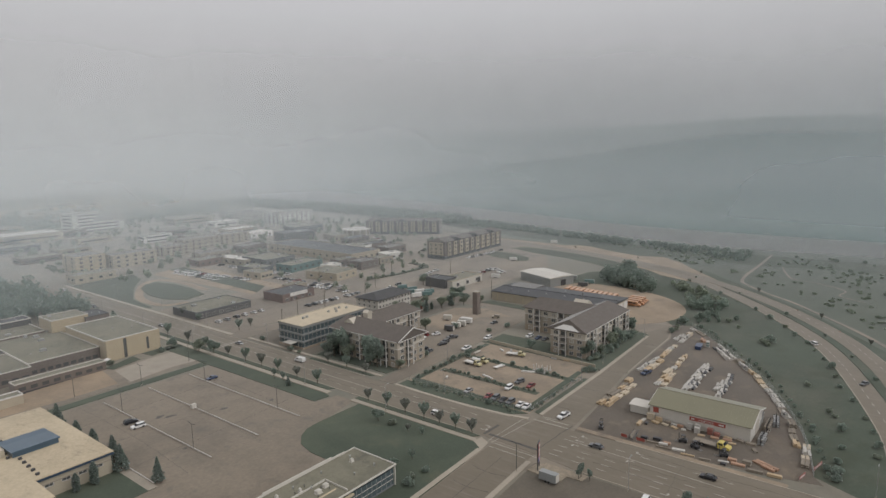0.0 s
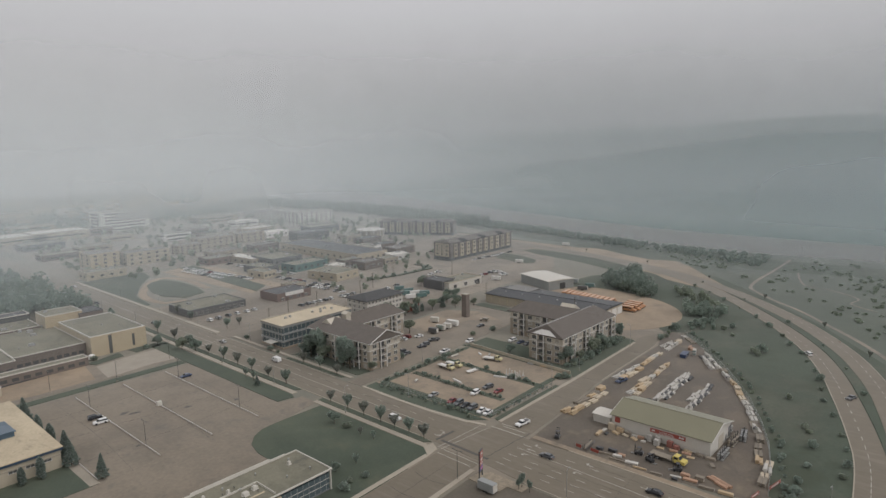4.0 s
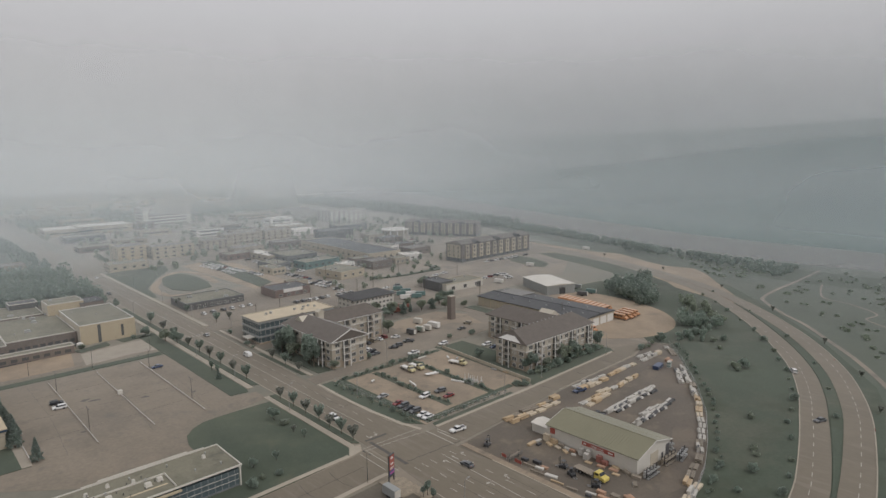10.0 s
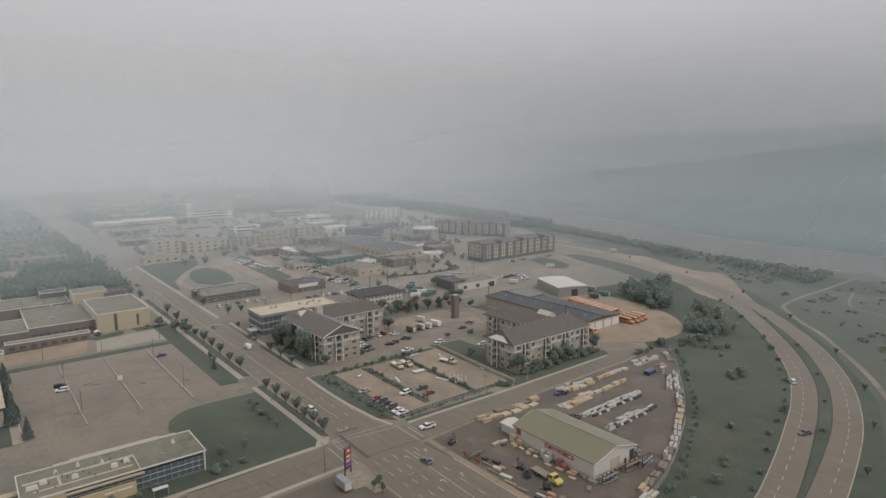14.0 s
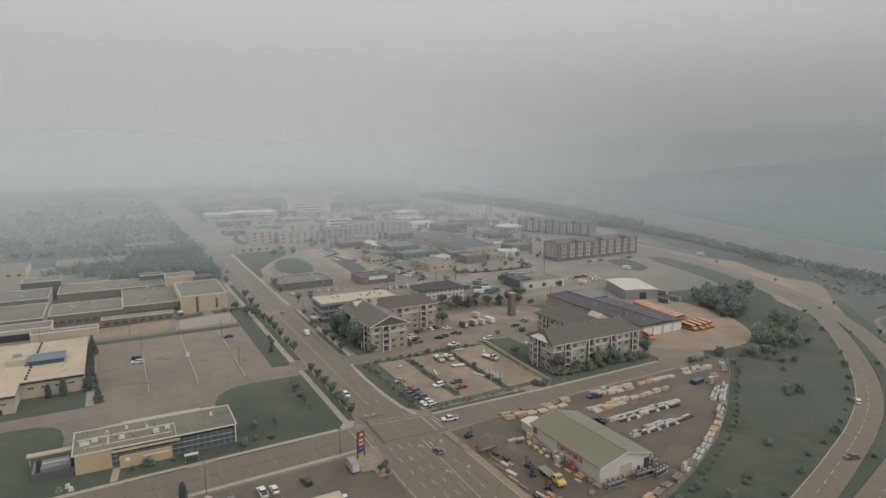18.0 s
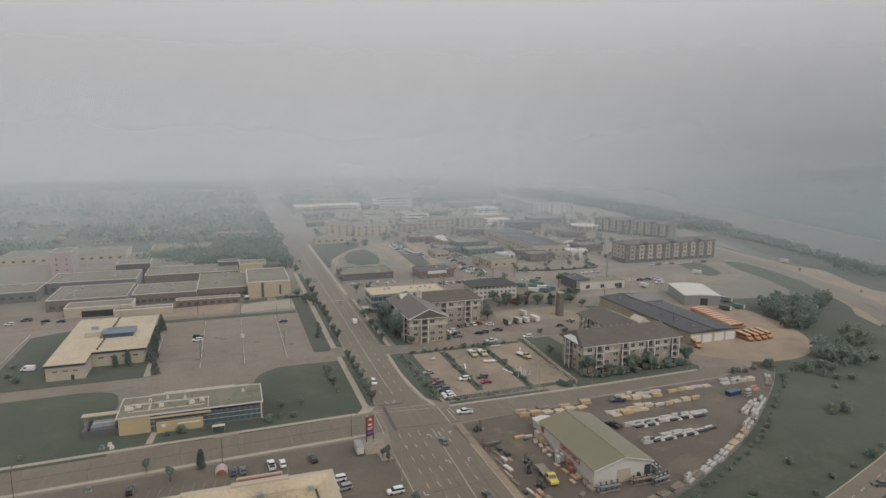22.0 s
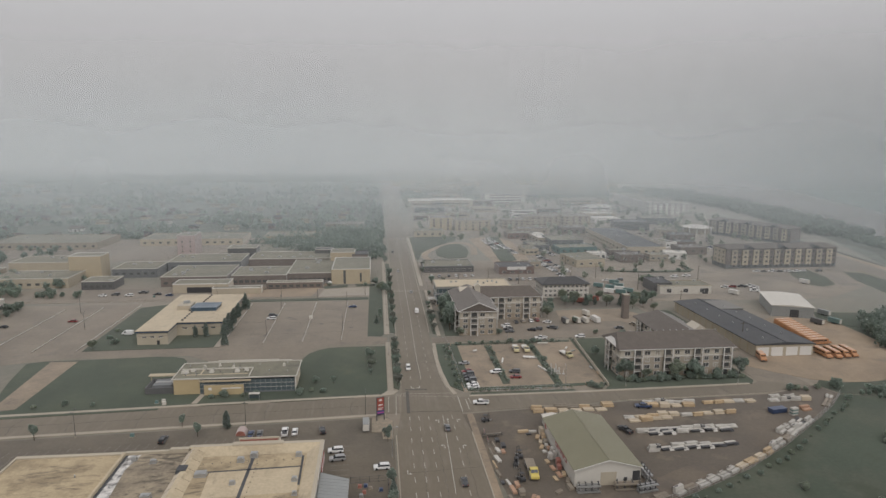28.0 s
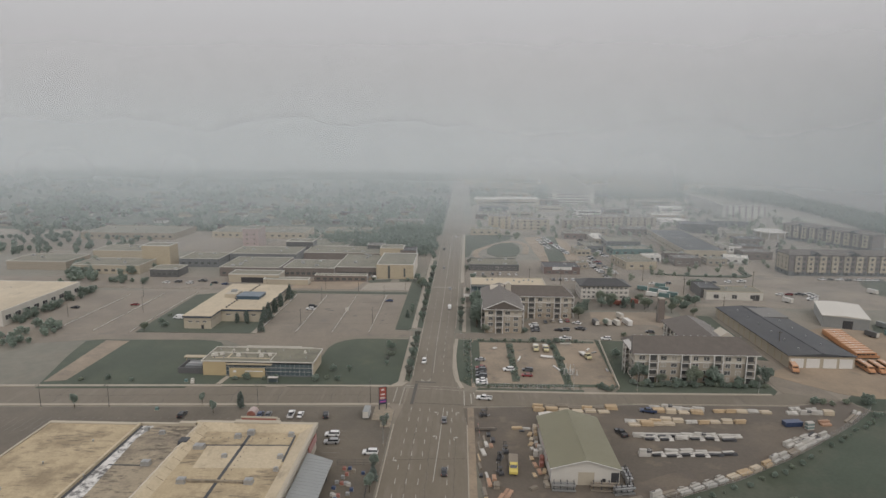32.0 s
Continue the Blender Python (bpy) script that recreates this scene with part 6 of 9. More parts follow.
TOWN += [
    ("shop", "small tan flat-roofed workshop", 246, 192, 16, 12, 5, TAN, ROOF_GREY, 0, 1), ("shop", "low shop with pale roof", 266, 200, 18, 14, 5, WHITE, ROOF_PALE, -20, 1),
    ("hotel", "tan three-storey hotel block", 206, 412, 42, 18, 11, TAN, SHINGLE, 2, 3), ("hotel", "tan lodge with dark roof", 250, 420, 32, 20, 10, TAN, SHINGLE, 0, 3),
    ("store", "wide pale-roofed low store", 130, 640, 60, 40, 9, BUFF_PALE, ROOF_PALE, 0, 1), ("shop", "low flat-roofed far shop", 80, 470, 34, 20, 5, BRICK_BROWN, ROOF_GREY, 0, 1),
    ("shop", "low flat-roofed far shop", 120, 500, 30, 24, 5, TAN, ROOF_GREY, 0, 1), ("shop", "low flat-roofed far shop", 90, 560, 40, 26, 6, SLATE_CLAD, ROOF_GREY, 0, 1),
    ("shop", "low flat-roofed far shop", 165, 560, 36, 20, 6, BUFF_PALE, ROOF_GREY, 0, 1), ("shop", "low flat-roofed far shop", 250, 540, 34, 24, 6, BRICK_BROWN, ROOF_GREY, 0, 1),
    ("shop", "low flat-roofed far shop", 300, 480, 40, 22, 6, BUFF_PALE, ROOF_PALE, 0, 1), ("shop", "low flat-roofed far shop", 330, 560, 34, 20, 7, WHITE, ROOF_PALE, 0, 1),
]
TOWN += [
    ("shop", "low flat-roofed far shop", 170, 640, 40, 20, 7, BRICK_BROWN, ROOF_GREY, 0, 1), ("shop", "low flat-roofed far shop", 330, 640, 60, 26, 8, TAN, ROOF_GREY, 0, 2),
    ("shop", "low flat-roofed far shop", 260, 760, 60, 30, 10, SLATE_CLAD, ROOF_GREY, 0, 2), ("shop", "low flat-roofed far shop", 130, 740, 50, 24, 8, BUFF_PALE, ROOF_GREY, 0, 2),
    ("shop", "low flat-roofed far shop", 160, 320, 26, 18, 5, BRICK_RED, ROOF_GREY, 0, 1), ("shop", "low flat-roofed far shop", 320, 300, 26, 16, 5, BRICK_BROWN, ROOF_DARK, 0, 1),
    ("shop", "low flat-roofed far shop", 180, 345, 30, 16, 6, TAN, SHINGLE, 0, 1), ("shop", "low flat-roofed far shop", 225, 350, 28, 16, 6, BRICK_BROWN, SHINGLE, 0, 1),
    ("apartments", "far three-storey block among trees", -16, 372, 40, 16, 9, TAN, SHINGLE, 0, 3), ("shop", "far beige flat-roofed hall", -60, 300, 50, 30, 8, BUFF_PALE, ROOF_GREY, 0, 1),
    ("shop", "far beige flat-roofed hall", -150, 310, 90, 40, 5.5, BUFF_PALE, ROOF_GREY, 0, 1), ("shop", "far low cream-roofed hall", -270, 300, 90, 50, 5.5, TAN, ROOF_GREY, 0, 1),
]
TOWN += [
    ("shop", "low grey-roofed workshop among cars", 160, 250, 16, 24, 5, SLATE_CLAD, ROOF_GREY, 6, 1), ("shop", "small pale-roofed shop near the crossing", 200, 205, 14, 10, 4.5, WHITE, ROOF_PALE, 0, 1),
    ("shop", "brown-walled workshop with grey roof", 222, 214, 18, 12, 5, BRICK_BROWN, ROOF_GREY, -4, 1), ("shop", "long low shed with pale roof", 176, 300, 14, 40, 5, TAN, ROOF_PALE, 3, 1),
    ("shop", "low shop with dark roof and parked cars", 300, 255, 22, 14, 5, BRICK_BROWN, ROOF_DARK, -8, 1), ("shop", "tan shop beside the round hall", 320, 330, 18, 22, 6, TAN, ROOF_GREY, -10, 1),
    ("shop", "pale clinic with flat roof", 70, 335, 30, 16, 6, BUFF_PALE, ROOF_GREY, 0, 1), ("apartments", "tan walk-up apartment block with shingle roof", 170, 395, 26, 16, 9, TAN, SHINGLE, 0, 3),
    ("shop", "grey-roofed depot near the river", 350, 420, 40, 24, 7, SLATE_CLAD, ROOF_GREY, -8, 1), ("shop", "white depot with pale roof", 290, 430, 30, 20, 6, WHITE, ROOF_PALE, 0, 1),
    ("shop", "brown shop with flat grey roof", 235, 460, 36, 18, 7, BRICK_BROWN, ROOF_GREY, 0, 1), ("shop", "cream hall with arched pale roof", 90, 640, 50, 40, 8, BUFF_PALE, ROOF_PALE, 0, 1),
]
TOWN += [
    ("shop", "small garage with tan roof", 135, 170, 14, 10, 4.5, TAN, ROOF_GREY, 0, 1), ("shop", "low store with pale front", 148, 230, 12, 20, 5, BUFF_PALE, ROOF_GREY, 4, 1),
]
for i, (nm, lab, x, y, w, d, h, wall, roof, rot, fl) in enumerate(TOWN):
    rows = []
    for s in range(fl):
        z = h * (s + .5) / fl
        hh = min(1.5, h / fl * .5)
        if y < 460:
            rows += [("S", max(3, int(w / 6.5)), z, 2.4, hh), ("W", max(2, int(d / 9)), z, 2.4, hh)]
        else:
            rows += [("S", 1, z, w * .8, hh), ("W", 1, z, d * .7, hh)]
    flat_building(nm, lab, nm.replace("_", " "), x, y, w, d, h, wall, roof, rot, .5, None, rows, 2 if y < 400 else 1, 2 if y < 300 else 0, (), 40 + i, y > 200)

# white riverside apartments
wc = thing("white_apartments", "four-storey white and grey riverside apartment complex", "apartment building", 398, 585, 0, 0)
for k in range(5):
    x, y = 12 + k * 2.4, -82 + k * 33
    west, east = (x - 31, x + 26) if k == 0 else (x - 29, x)
    part("block", MB().box(west, east, y, y + 27, -.2, 15.5), PALE_RENDER, wc)
    part("link", MB().box(x - 26, x - 3, y + 27, y + 33, -.2, 14), SLATE_CLAD, wc)
    part("roof", MB().box(west + 1.5, east - 1.5, y + 1, y + 26, 15.5, 15.9), ROOF_GREY, wc)
    for s in range(4):
        for u in (0, 1, 2):
            ob = add_pane(wc, "W", 14, 0, 0, 0, 2.4, 1.8)
            ob.matrix_basis = pose(west - .03, y + 5 + u * 8.5, 2.2 + s * 3.7, 0, 0, -90)
        for u in range(7 if k == 0 else 0):
            ob = add_pane(wc, "S", 0, 0, 0, 0, 2.6, 2.0)
            ob.matrix_basis = pose(x - 26 + u * 8, y - .03, 2.2 + s * 3.7)

# ---------------------------------------------------------------- vehicles
def wheels(t, ys, hw, r=0.34, rims=True):
    for y in ys:
        for s in (-1, 1):
            w = part("wheel", shared(("wheel", r), lambda: MB().rod((-0.11, 0, 0), (0.11, 0, 0), r, n=12), RUBBER), None, t)
            w.matrix_basis = pose(s * (hw - 0.1), y, r)
            if rims and r > 0.47:
                part("rim", shared(("rim", r), lambda: MB().rod((-0.125, 0, 0), (0.125, 0, 0), r * 0.55, n=8), STEEL), None, w)


def lamps_of(t, hw, front, back, z):
    for s in (-1, 1):
        part("headlight", shared(("headlight",), lambda: MB().box(-.18, .18, -.06, .06, -.09, .09, .01), PALE_METAL), None, t).matrix_basis = pose(s * (hw - .3), front, z)
        part("tail_light", shared(("tail_light",), lambda: MB().box(-.14, .14, -.06, .06, -.12, .12, .01), RUST_RED), None, t).matrix_basis = pose(s * (hw - .2), back, z + .1)


def make_car(kind, colour, lab, far=False):
    p = CARS[colour]
    t = thing({"pickup": "pickup_truck", "van": "delivery_van"}.get(kind, kind), lab, {"pickup": "pickup", "van": "van"}.get(kind, "car"))
    if kind == "sedan":
        part("body", MB().profile([(-2.3, .3), (-2.38, .62), (-2.25, .92), (-1.35, 1.0), (1.0, .96), (2.15, .78), (2.38, .58), (2.32, .3)], .9, .15, .6), p, t)
        part("cabin_glass", MB().profile([(-1.85, .96), (-1.25, 1.38), (.25, 1.4), (1.1, .95)], .82, .45, .96), GLASS_CAR, t)
        part("roof", MB().profile([(-1.3, 1.37), (-1.15, 1.46), (.15, 1.47), (.35, 1.38)], .68), p, t)
        wheels(t, (-1.4, 1.4), .9, .34, not far)
        if not far:
            lamps_of(t, .9, 2.3, -2.32, .66)
    elif kind == "suv":
        part("body", MB().profile([(-2.35, .38), (-2.42, .8), (-2.35, 1.1), (1.0, 1.12), (2.2, 1.0), (2.42, .75), (2.36, .38)], .95, .12, .8), p, t)
        part("cabin_glass", MB().profile([(-2.3, 1.08), (-2.1, 1.62), (.45, 1.64), (1.2, 1.1)], .88, .35, 1.1), GLASS_CAR, t)
        part("roof", MB().profile([(-2.15, 1.6), (-2.0, 1.72), (.3, 1.73), (.55, 1.62)], .74), p, t)
        wheels(t, (-1.45, 1.5), .95, .38, not far)
        if not far:
            lamps_of(t, .95, 2.34, -2.36, .86)
    elif kind == "pickup":
        part("body", MB().profile([(-2.9, .5), (-2.95, 1.05), (-.7, 1.08), (1.3, 1.14), (2.7, 1.08), (2.95, .8), (2.9, .5)], 1.0, .1, .9), p, t)
        part("bed", MB().box(-.85, .85, -2.85, -.85, 1.03, 1.1), DARK_STEEL, t)
        part("bed_rail", MB().box(-.98, -.86, -2.9, -.75, 1.05, 1.3).box(.86, .98, -2.9, -.75, 1.05, 1.3).box(-.98, .98, -2.95, -2.85, 1.05, 1.3), p, t)
        part("cabin_glass", MB().profile([(-.75, 1.1), (-.65, 1.72), (.8, 1.74), (1.45, 1.12)], .92, .3, 1.1), GLASS_CAR, t)
        part("roof", MB().profile([(-.7, 1.7), (-.55, 1.82), (.7, 1.83), (.9, 1.72)], .76), p, t)
        wheels(t, (-1.75, 1.85), 1.0, .4, not far)
        if not far:
            lamps_of(t, 1.0, 2.88, -2.9, .9)
    else:
        part("body", MB().profile([(-2.7, .45), (-2.75, 1.2), (-2.65, 2.15), (-2.4, 2.3), (1.2, 2.3), (1.6, 2.1), (2.2, 1.35), (2.75, 1.15), (2.8, .45)], 1.0, .06, 1.4), p, t)
        part("windscreen", MB().profile([(1.42, 2.16), (1.66, 2.12), (2.26, 1.4), (2.0, 1.36)], .86), GLASS_CAR, t)
        part("side_glass", MB().box(-1.01, 1.01, .3, 1.4, 1.4, 1.95), GLASS_CAR, t)
        wheels(t, (-1.7, 1.8), 1.0, .36, not far)
        if not far:
            lamps_of(t, 1.0, 2.74, -2.72, .9)
    return t


CAR_TEMPLATES = {}
PAINT_WORD = {"white": "white", "silver": "silver", "black": "black", "grey": "dark grey", "red": "dark red", "blue": "dark blue", "tan": "pale tan"}


def car(kind, colour, x, y, rot, where="parked on dusty asphalt", group="", z=0.04):
    key = (kind, colour, where)
    m = pose(x, y, z, 0, 0, rot)
    if key in CAR_TEMPLATES:
        ob = copy_thing(CAR_TEMPLATES[key], m)
    else:
        noun = {"suv": "sport utility car", "pickup": "pickup truck", "van": "delivery van"}.get(kind, "saloon car")
        ob = make_car(kind, colour, PAINT_WORD[colour] + " " + noun + " " + where, where in (T_LOT,) or y > 0)
        ob.matrix_basis = m
        CAR_TEMPLATES[key] = ob
    if group:
        ob["group"] = group
    return ob


AVE = "driving on the avenue"
T_LOT = "parked in the distant town lots"
for k, c, x, y, r in (("suv", "white", 30.2, -40, 180), ("pickup", "white", 55, -78, 82), ("sedan", "black", 41.5, -131, 0), ("sedan", "grey", 40.5, -97, 0), ("van", "white", 39.5, 48, 0),
                      ("sedan", "silver", 39, 95, 0), ("suv", "grey", 31, 240, 180), ("sedan", "white", 41, 311, 0), ("sedan", "silver", 33, 160, 180)):
    car(k, c, x, y, r, AVE)
car("sedan", "grey", 150, -160.5, 70, "driving on the ring road")
car("suv", "white", 196, -137, -52, "driving on the ring road")
C_LOT = "parked on the wide empty car park"
for k, c, x, y, r in (("suv", "white", -39.3, 40.5, 82), ("suv", "black", -39.2, 46.2, -98), ("sedan", "blue", 3.2, 62, 90)):
    car(k, c, x, y, r, C_LOT)
S_LOT = "parked outside the hardware store"
for k, c, x, y, r in (("pickup", "white", -13.2, -95.5, 4), ("sedan", "white", -10, -95.3, 3), ("suv", "black", -1, -95.5, 10), ("suv", "black", -51, -97.5, 0), ("suv", "white", 4.2, -109.5, 92),
                      ("suv", "silver", 5, -114.6, 95), ("suv", "white", 18.3, -120.8, 92), ("sedan", "grey", -21.2, -95.8, 4), ("sedan", "blue", -24, -95.8, 2)):
    car(k, c, x, y, r, S_LOT)
Y_LOT = "parked in the dirt storage lot"
for i, (k, c, y) in enumerate((("sedan", "silver", -36.5), ("sedan", "red", -46), ("suv", "grey", -49.3), ("sedan", "black", -52.6), ("suv", "grey", -56), ("sedan", "white", -60.2), ("sedan", "white", -63))):
    car(k, c, 54.6, y, 88 + (i * 7) % 9, Y_LOT, "row of cars in the storage lot", 0.09)
for k, c, x, y, r in (("suv", "white", 66.3, -48, 95), ("suv", "grey", 74.3, -48.2, 80), ("sedan", "red", 73.4, -54, 88), ("pickup", "white", 97, -5, 88)):
    car(k, c, x, y, r, Y_LOT, "", 0.09)
A_LOT = "parked behind the apartments"
for k, c, x, y, r in (("suv", "white", 84, 17, 92), ("sedan", "white", 84.3, 14, 88), ("suv", "black", 84, 10.6, 90), ("sedan", "grey", 84, 7.4, 92), ("sedan", "black", 91, 23.5, 0), ("suv", "tan", 95, 24.6, 2), ("sedan", "white", 99.4, 25, 0),
                      ("suv", "red", 103, 26, 1), ("sedan", "white", 107.5, 22, 60), ("sedan", "black", 96, 9, 70), ("suv", "grey", 99.5, 10, 72), ("pickup", "grey", 107.5, 11.5, 60), ("sedan", "grey", 142, 8.6, 80),
                      ("suv", "white", 117, -4, 85), ("suv", "white", 131.2, -20, 85), ("sedan", "blue", 131, -25, 88), ("sedan", "grey", 131, -29, 86), ("suv", "tan", 152, 14, 20), ("pickup", "grey", 126, 22, 60)):
    car(k, c, x, y, r, A_LOT)
car("pickup", "black", 99.5, -104.2, 20, "parked among the lumber stacks")
car("pickup", "blue", 113.5, -86.5, 78, "parked among the lumber stacks")
T_LOT = "parked in the distant town lots"
TG = "cars in the town lots"
rc = random.Random(5)


def car_row(x0, y0, x1, y1, n, rot, white=0.45):
    for i in range(n):
        if rc.random() < .12:
            continue
        u = i / max(1, n - 1)
        k = rc.choice(("sedan", "suv", "suv", "pickup"))
        c = "white" if rc.random() < white else rc.choice(("silver", "black", "grey", "red", "blue", "grey"))
        car(k, c, x0 + (x1 - x0) * u + rc.uniform(-.5, .5), y0 + (y1 - y0) * u + rc.uniform(-.4, .4), rot + rc.uniform(-5, 5), T_LOT, TG)


for row in ((126, 310, 137, 222, 20, 80, .8), (120, 300, 124, 250, 8, 80, .9), (110, 126, 150, 124, 10, 0), (150, 135, 146, 190, 11, 80), (158, 150, 152, 215, 12, 80), (166, 210, 160, 300, 14, 80),
            ):
    car_row(*row)
for row in ((248, 92, 268, 94, 4, 60), (262, 80, 268, 90, 4, 70, 1), (300, 139, 350, 137, 9, 85), (205, 200, 240, 205, 9, 0), (212, 240, 210, 300, 12, 85), (268, 240, 275, 300, 10, 85),
            (305, 200, 340, 190, 8, 10), (320, 240, 350, 300, 9, 60), (150, 420, 200, 430, 8, 0), (300, 420, 340, 440, 7, 0), (56, 140, 86, 141, 6, 0), (100, 88, 112, 88, 4, 0),
            (270, 330, 330, 335, 9, 0), (176, 118, 240, 128, 7, 80)):
    car_row(*row)
for k, c, x, y, r in (("sedan", "red", -142, 44, 85), ("sedan", "black", -172, 36, 85), ("van", "white", -105, 19, 80), ("suv", "grey", -158, -2, 85), ("sedan", "silver", -172, -16, 80), ("suv", "white", -180, -22, 70),
                      ("sedan", "white", -150, 100, 80), ("suv", "grey", -143, 102, 84), ("suv", "white", -134, 99, 80), ("sedan", "black", -118, 101, 85), ("sedan", "blue", -110, 98, 85), ("pickup", "grey", -128, 106, 88)):
    car(k, c, x, y, r, "parked on the college lots")


def make_bus():
    t = thing("school_bus", "orange school bus parked on bare earth", "bus", group="school buses in the yard")
    part("body", MB().profile([(-5.4, .55), (-5.5, 1.6), (-5.4, 2.75), (-5.1, 2.95), (3.6, 2.95), (3.9, 2.7), (4.1, 1.75), (5.4, 1.55), (5.6, 1.2), (5.6, .55)], 1.22, .1, 2.3), ORANGE, t)
    part("roof", MB().profile([(-5.2, 2.9), (-5.0, 3.08), (3.4, 3.08), (3.6, 2.92)], 1.05), BUS_ROOF, t, "pale orange bus roof")
    for s in (-1, 1):
        part("window_band", shared(("bus_band",), lambda: MB().box(-.03, .03, -5.1, 3.0, -.32, .32), GLASS_CAR), None, t).matrix_basis = pose(s * 1.2, 0, 2.2)
        for k in (0, 1, 2):
            part("window_post", shared(("bus_post",), lambda: MB().box(-.045, .045, -.08, .08, -.33, .33), ORANGE), None, t).matrix_basis = pose(s * 1.2, -3.2 + k * 2.1, 2.2)
        part("rub_rail", shared(("rub_rail",), lambda: MB().box(-.02, .02, -5.3, 4.0, -.05, .05), DARK_STEEL), None, t).matrix_basis = pose(s * 1.23, 0, 1.5)
    part("windscreen", MB().box(-1.0, 1.0, 3.85, 4.02, 1.8, 2.6), GLASS_CAR, t)
    part("roof_hatch", MB().box(-.4, .4, -2, -1.2, 3.06, 3.14), WHITE, t)
    part("bumper", MB().box(-1.15, 1.15, 5.55, 5.75, .45, .75), DARK_STEEL, t)
    wheels(t, (-3.4, 4.1), 1.2, .5)
    return t


bus = make_bus()
bus.matrix_basis = pose(188.5, -40, 0.07, 0, 0, 166)
for i in range(11):
    copy_thing(bus, pose(234.2 - i * 0.5, 9.4 - i * 3.36, 0.07, 0, 0, -84 + (i * 7 % 5) - 2))
for x, y, r in ((219.5, -39, 178), (224, -39.6, 176), (228.4, -39, 177), (232.6, -38.6, 175)):
    copy_thing(bus, pose(x, y, 0.07, 0, 0, r))


def make_flatbed(cab, lab, bed_m, name="flatbed_truck", load=None):
    t = thing(name, lab, "truck")
    part("cab", MB().profile([(1.6, .7), (1.5, 2.3), (1.8, 2.55), (2.9, 2.55), (3.3, 1.7), (4.3, 1.55), (4.5, 1.3), (4.5, .7)], 1.1, .1, 1.8), cab, t)
    part("windscreen", MB().profile([(2.92, 2.45), (3.02, 2.42), (3.36, 1.75), (3.24, 1.72)], .95), GLASS_CAR, t)
    part("side_glass", MB().box(-1.1, 1.1, 1.8, 2.8, 1.75, 2.3), GLASS_CAR, t)
    part("bed", MB().box(-1.25, 1.25, -4.4, 1.4, 1.0, 1.2), bed_m, t)
    part("chassis", MB().box(-.45, .45, -4.3, 4.3, .55, 1.0), DARK_STEEL, t)
    part("headboard", MB().box(-1.2, 1.2, 1.35, 1.5, 1.2, 2.2), DARK_STEEL, t)
    if load:
        part("load", load, WHITE, t)
    wheels(t, (-3.2, -2.2, 3.5), 1.15, .48)
    return t


fb = make_flatbed(YELLOW, "yellow-cabbed flatbed truck parked in the lumber yard", WOOD_GREY)
fb.matrix_basis = pose(62, -126.5, 0.04, 0, 0, 176)
fb.scale = (1.1, 1.25, 1.1)
tow = make_flatbed(YELLOW_PALE, "pale yellow and white tow truck in the dirt lot", PALE_METAL, "tow_truck", MB().box(-1.0, 1.0, -3.8, 0.8, 1.2, 1.5, .1))
tow.matrix_basis = pose(81, -20, 0.09, 0, 0, 175)
copy_thing(tow, pose(85.5, -20.5, 0.09, 0, 0, 178))
copy_thing(tow, pose(102, -29.5, 0.09, 0, 0, -165))


def forklift(x, y, rot):
    t = thing("forklift", "dark yard forklift with raised mast and roll cage", "forklift", x, y, 0.04, rot)
    part("body", MB().profile([(-1.3, .35), (-1.4, 1.1), (-.9, 1.35), (.2, 1.1), (1.0, .9), (1.1, .35)], .7), DARK_STEEL, t)
    part("cage", MB().rod((-.55, -.8, 1.2), (-.55, -.6, 2.4), .05).rod((.55, -.8, 1.2), (.55, -.6, 2.4), .05).rod((-.55, .6, 1.0), (-.55, .4, 2.4), .05).rod((.55, .6, 1.0), (.55, .4, 2.4), .05).box(-.65, .65, -.7, .5, 2.38, 2.46), DARK_STEEL, t)
    part("mast", MB().box(-.45, -.33, 1.1, 1.25, .1, 3.2).box(.33, .45, 1.1, 1.25, .1, 3.2).box(-.4, .4, 1.12, 1.22, 3.0, 3.15), DARK_STEEL, t)
    part("fork", MB().box(-.4, -.25, 1.2, 2.5, .12, .2), STEEL, t)
    part("fork", MB().box(.25, .4, 1.2, 2.5, .12, .2), STEEL, t)
    part("seat", MB().box(-.3, .3, -.4, .1, 1.1, 1.3).box(-.3, .3, -.5, -.38, 1.3, 1.8), RUBBER, t)
    wheels(t, (-.9, .8), .75, .38)


forklift(54.2, -92.5, -70)
forklift(57.8, -131, 20)
forklift(58.2, -122.5, 160)
forklift(60.2, -118, 10)


def box_trailer(x, y, rot, L, m, lab, z=0.05, h=2.4):
    t = thing("cargo_trailer", lab, "trailer", x, y, z, rot)
    part("box", MB().box(-1.1, 1.1, -L / 2, L / 2, .6, .6 + h, .06), m, t)
    part("drawbar", MB().rod((-.7, L / 2, .6), (0, L / 2 + 1.4, .55), .06).rod((.7, L / 2, .6), (0, L / 2 + 1.4, .55), .06), DARK_STEEL, t)
    part("door_frame", MB().box(-1.0, 1.0, -L / 2 - .04, -L / 2, .7, .5 + h), PALE_METAL, t)
    wheels(t, (-.5, .5), 1.1, .38)
    return t


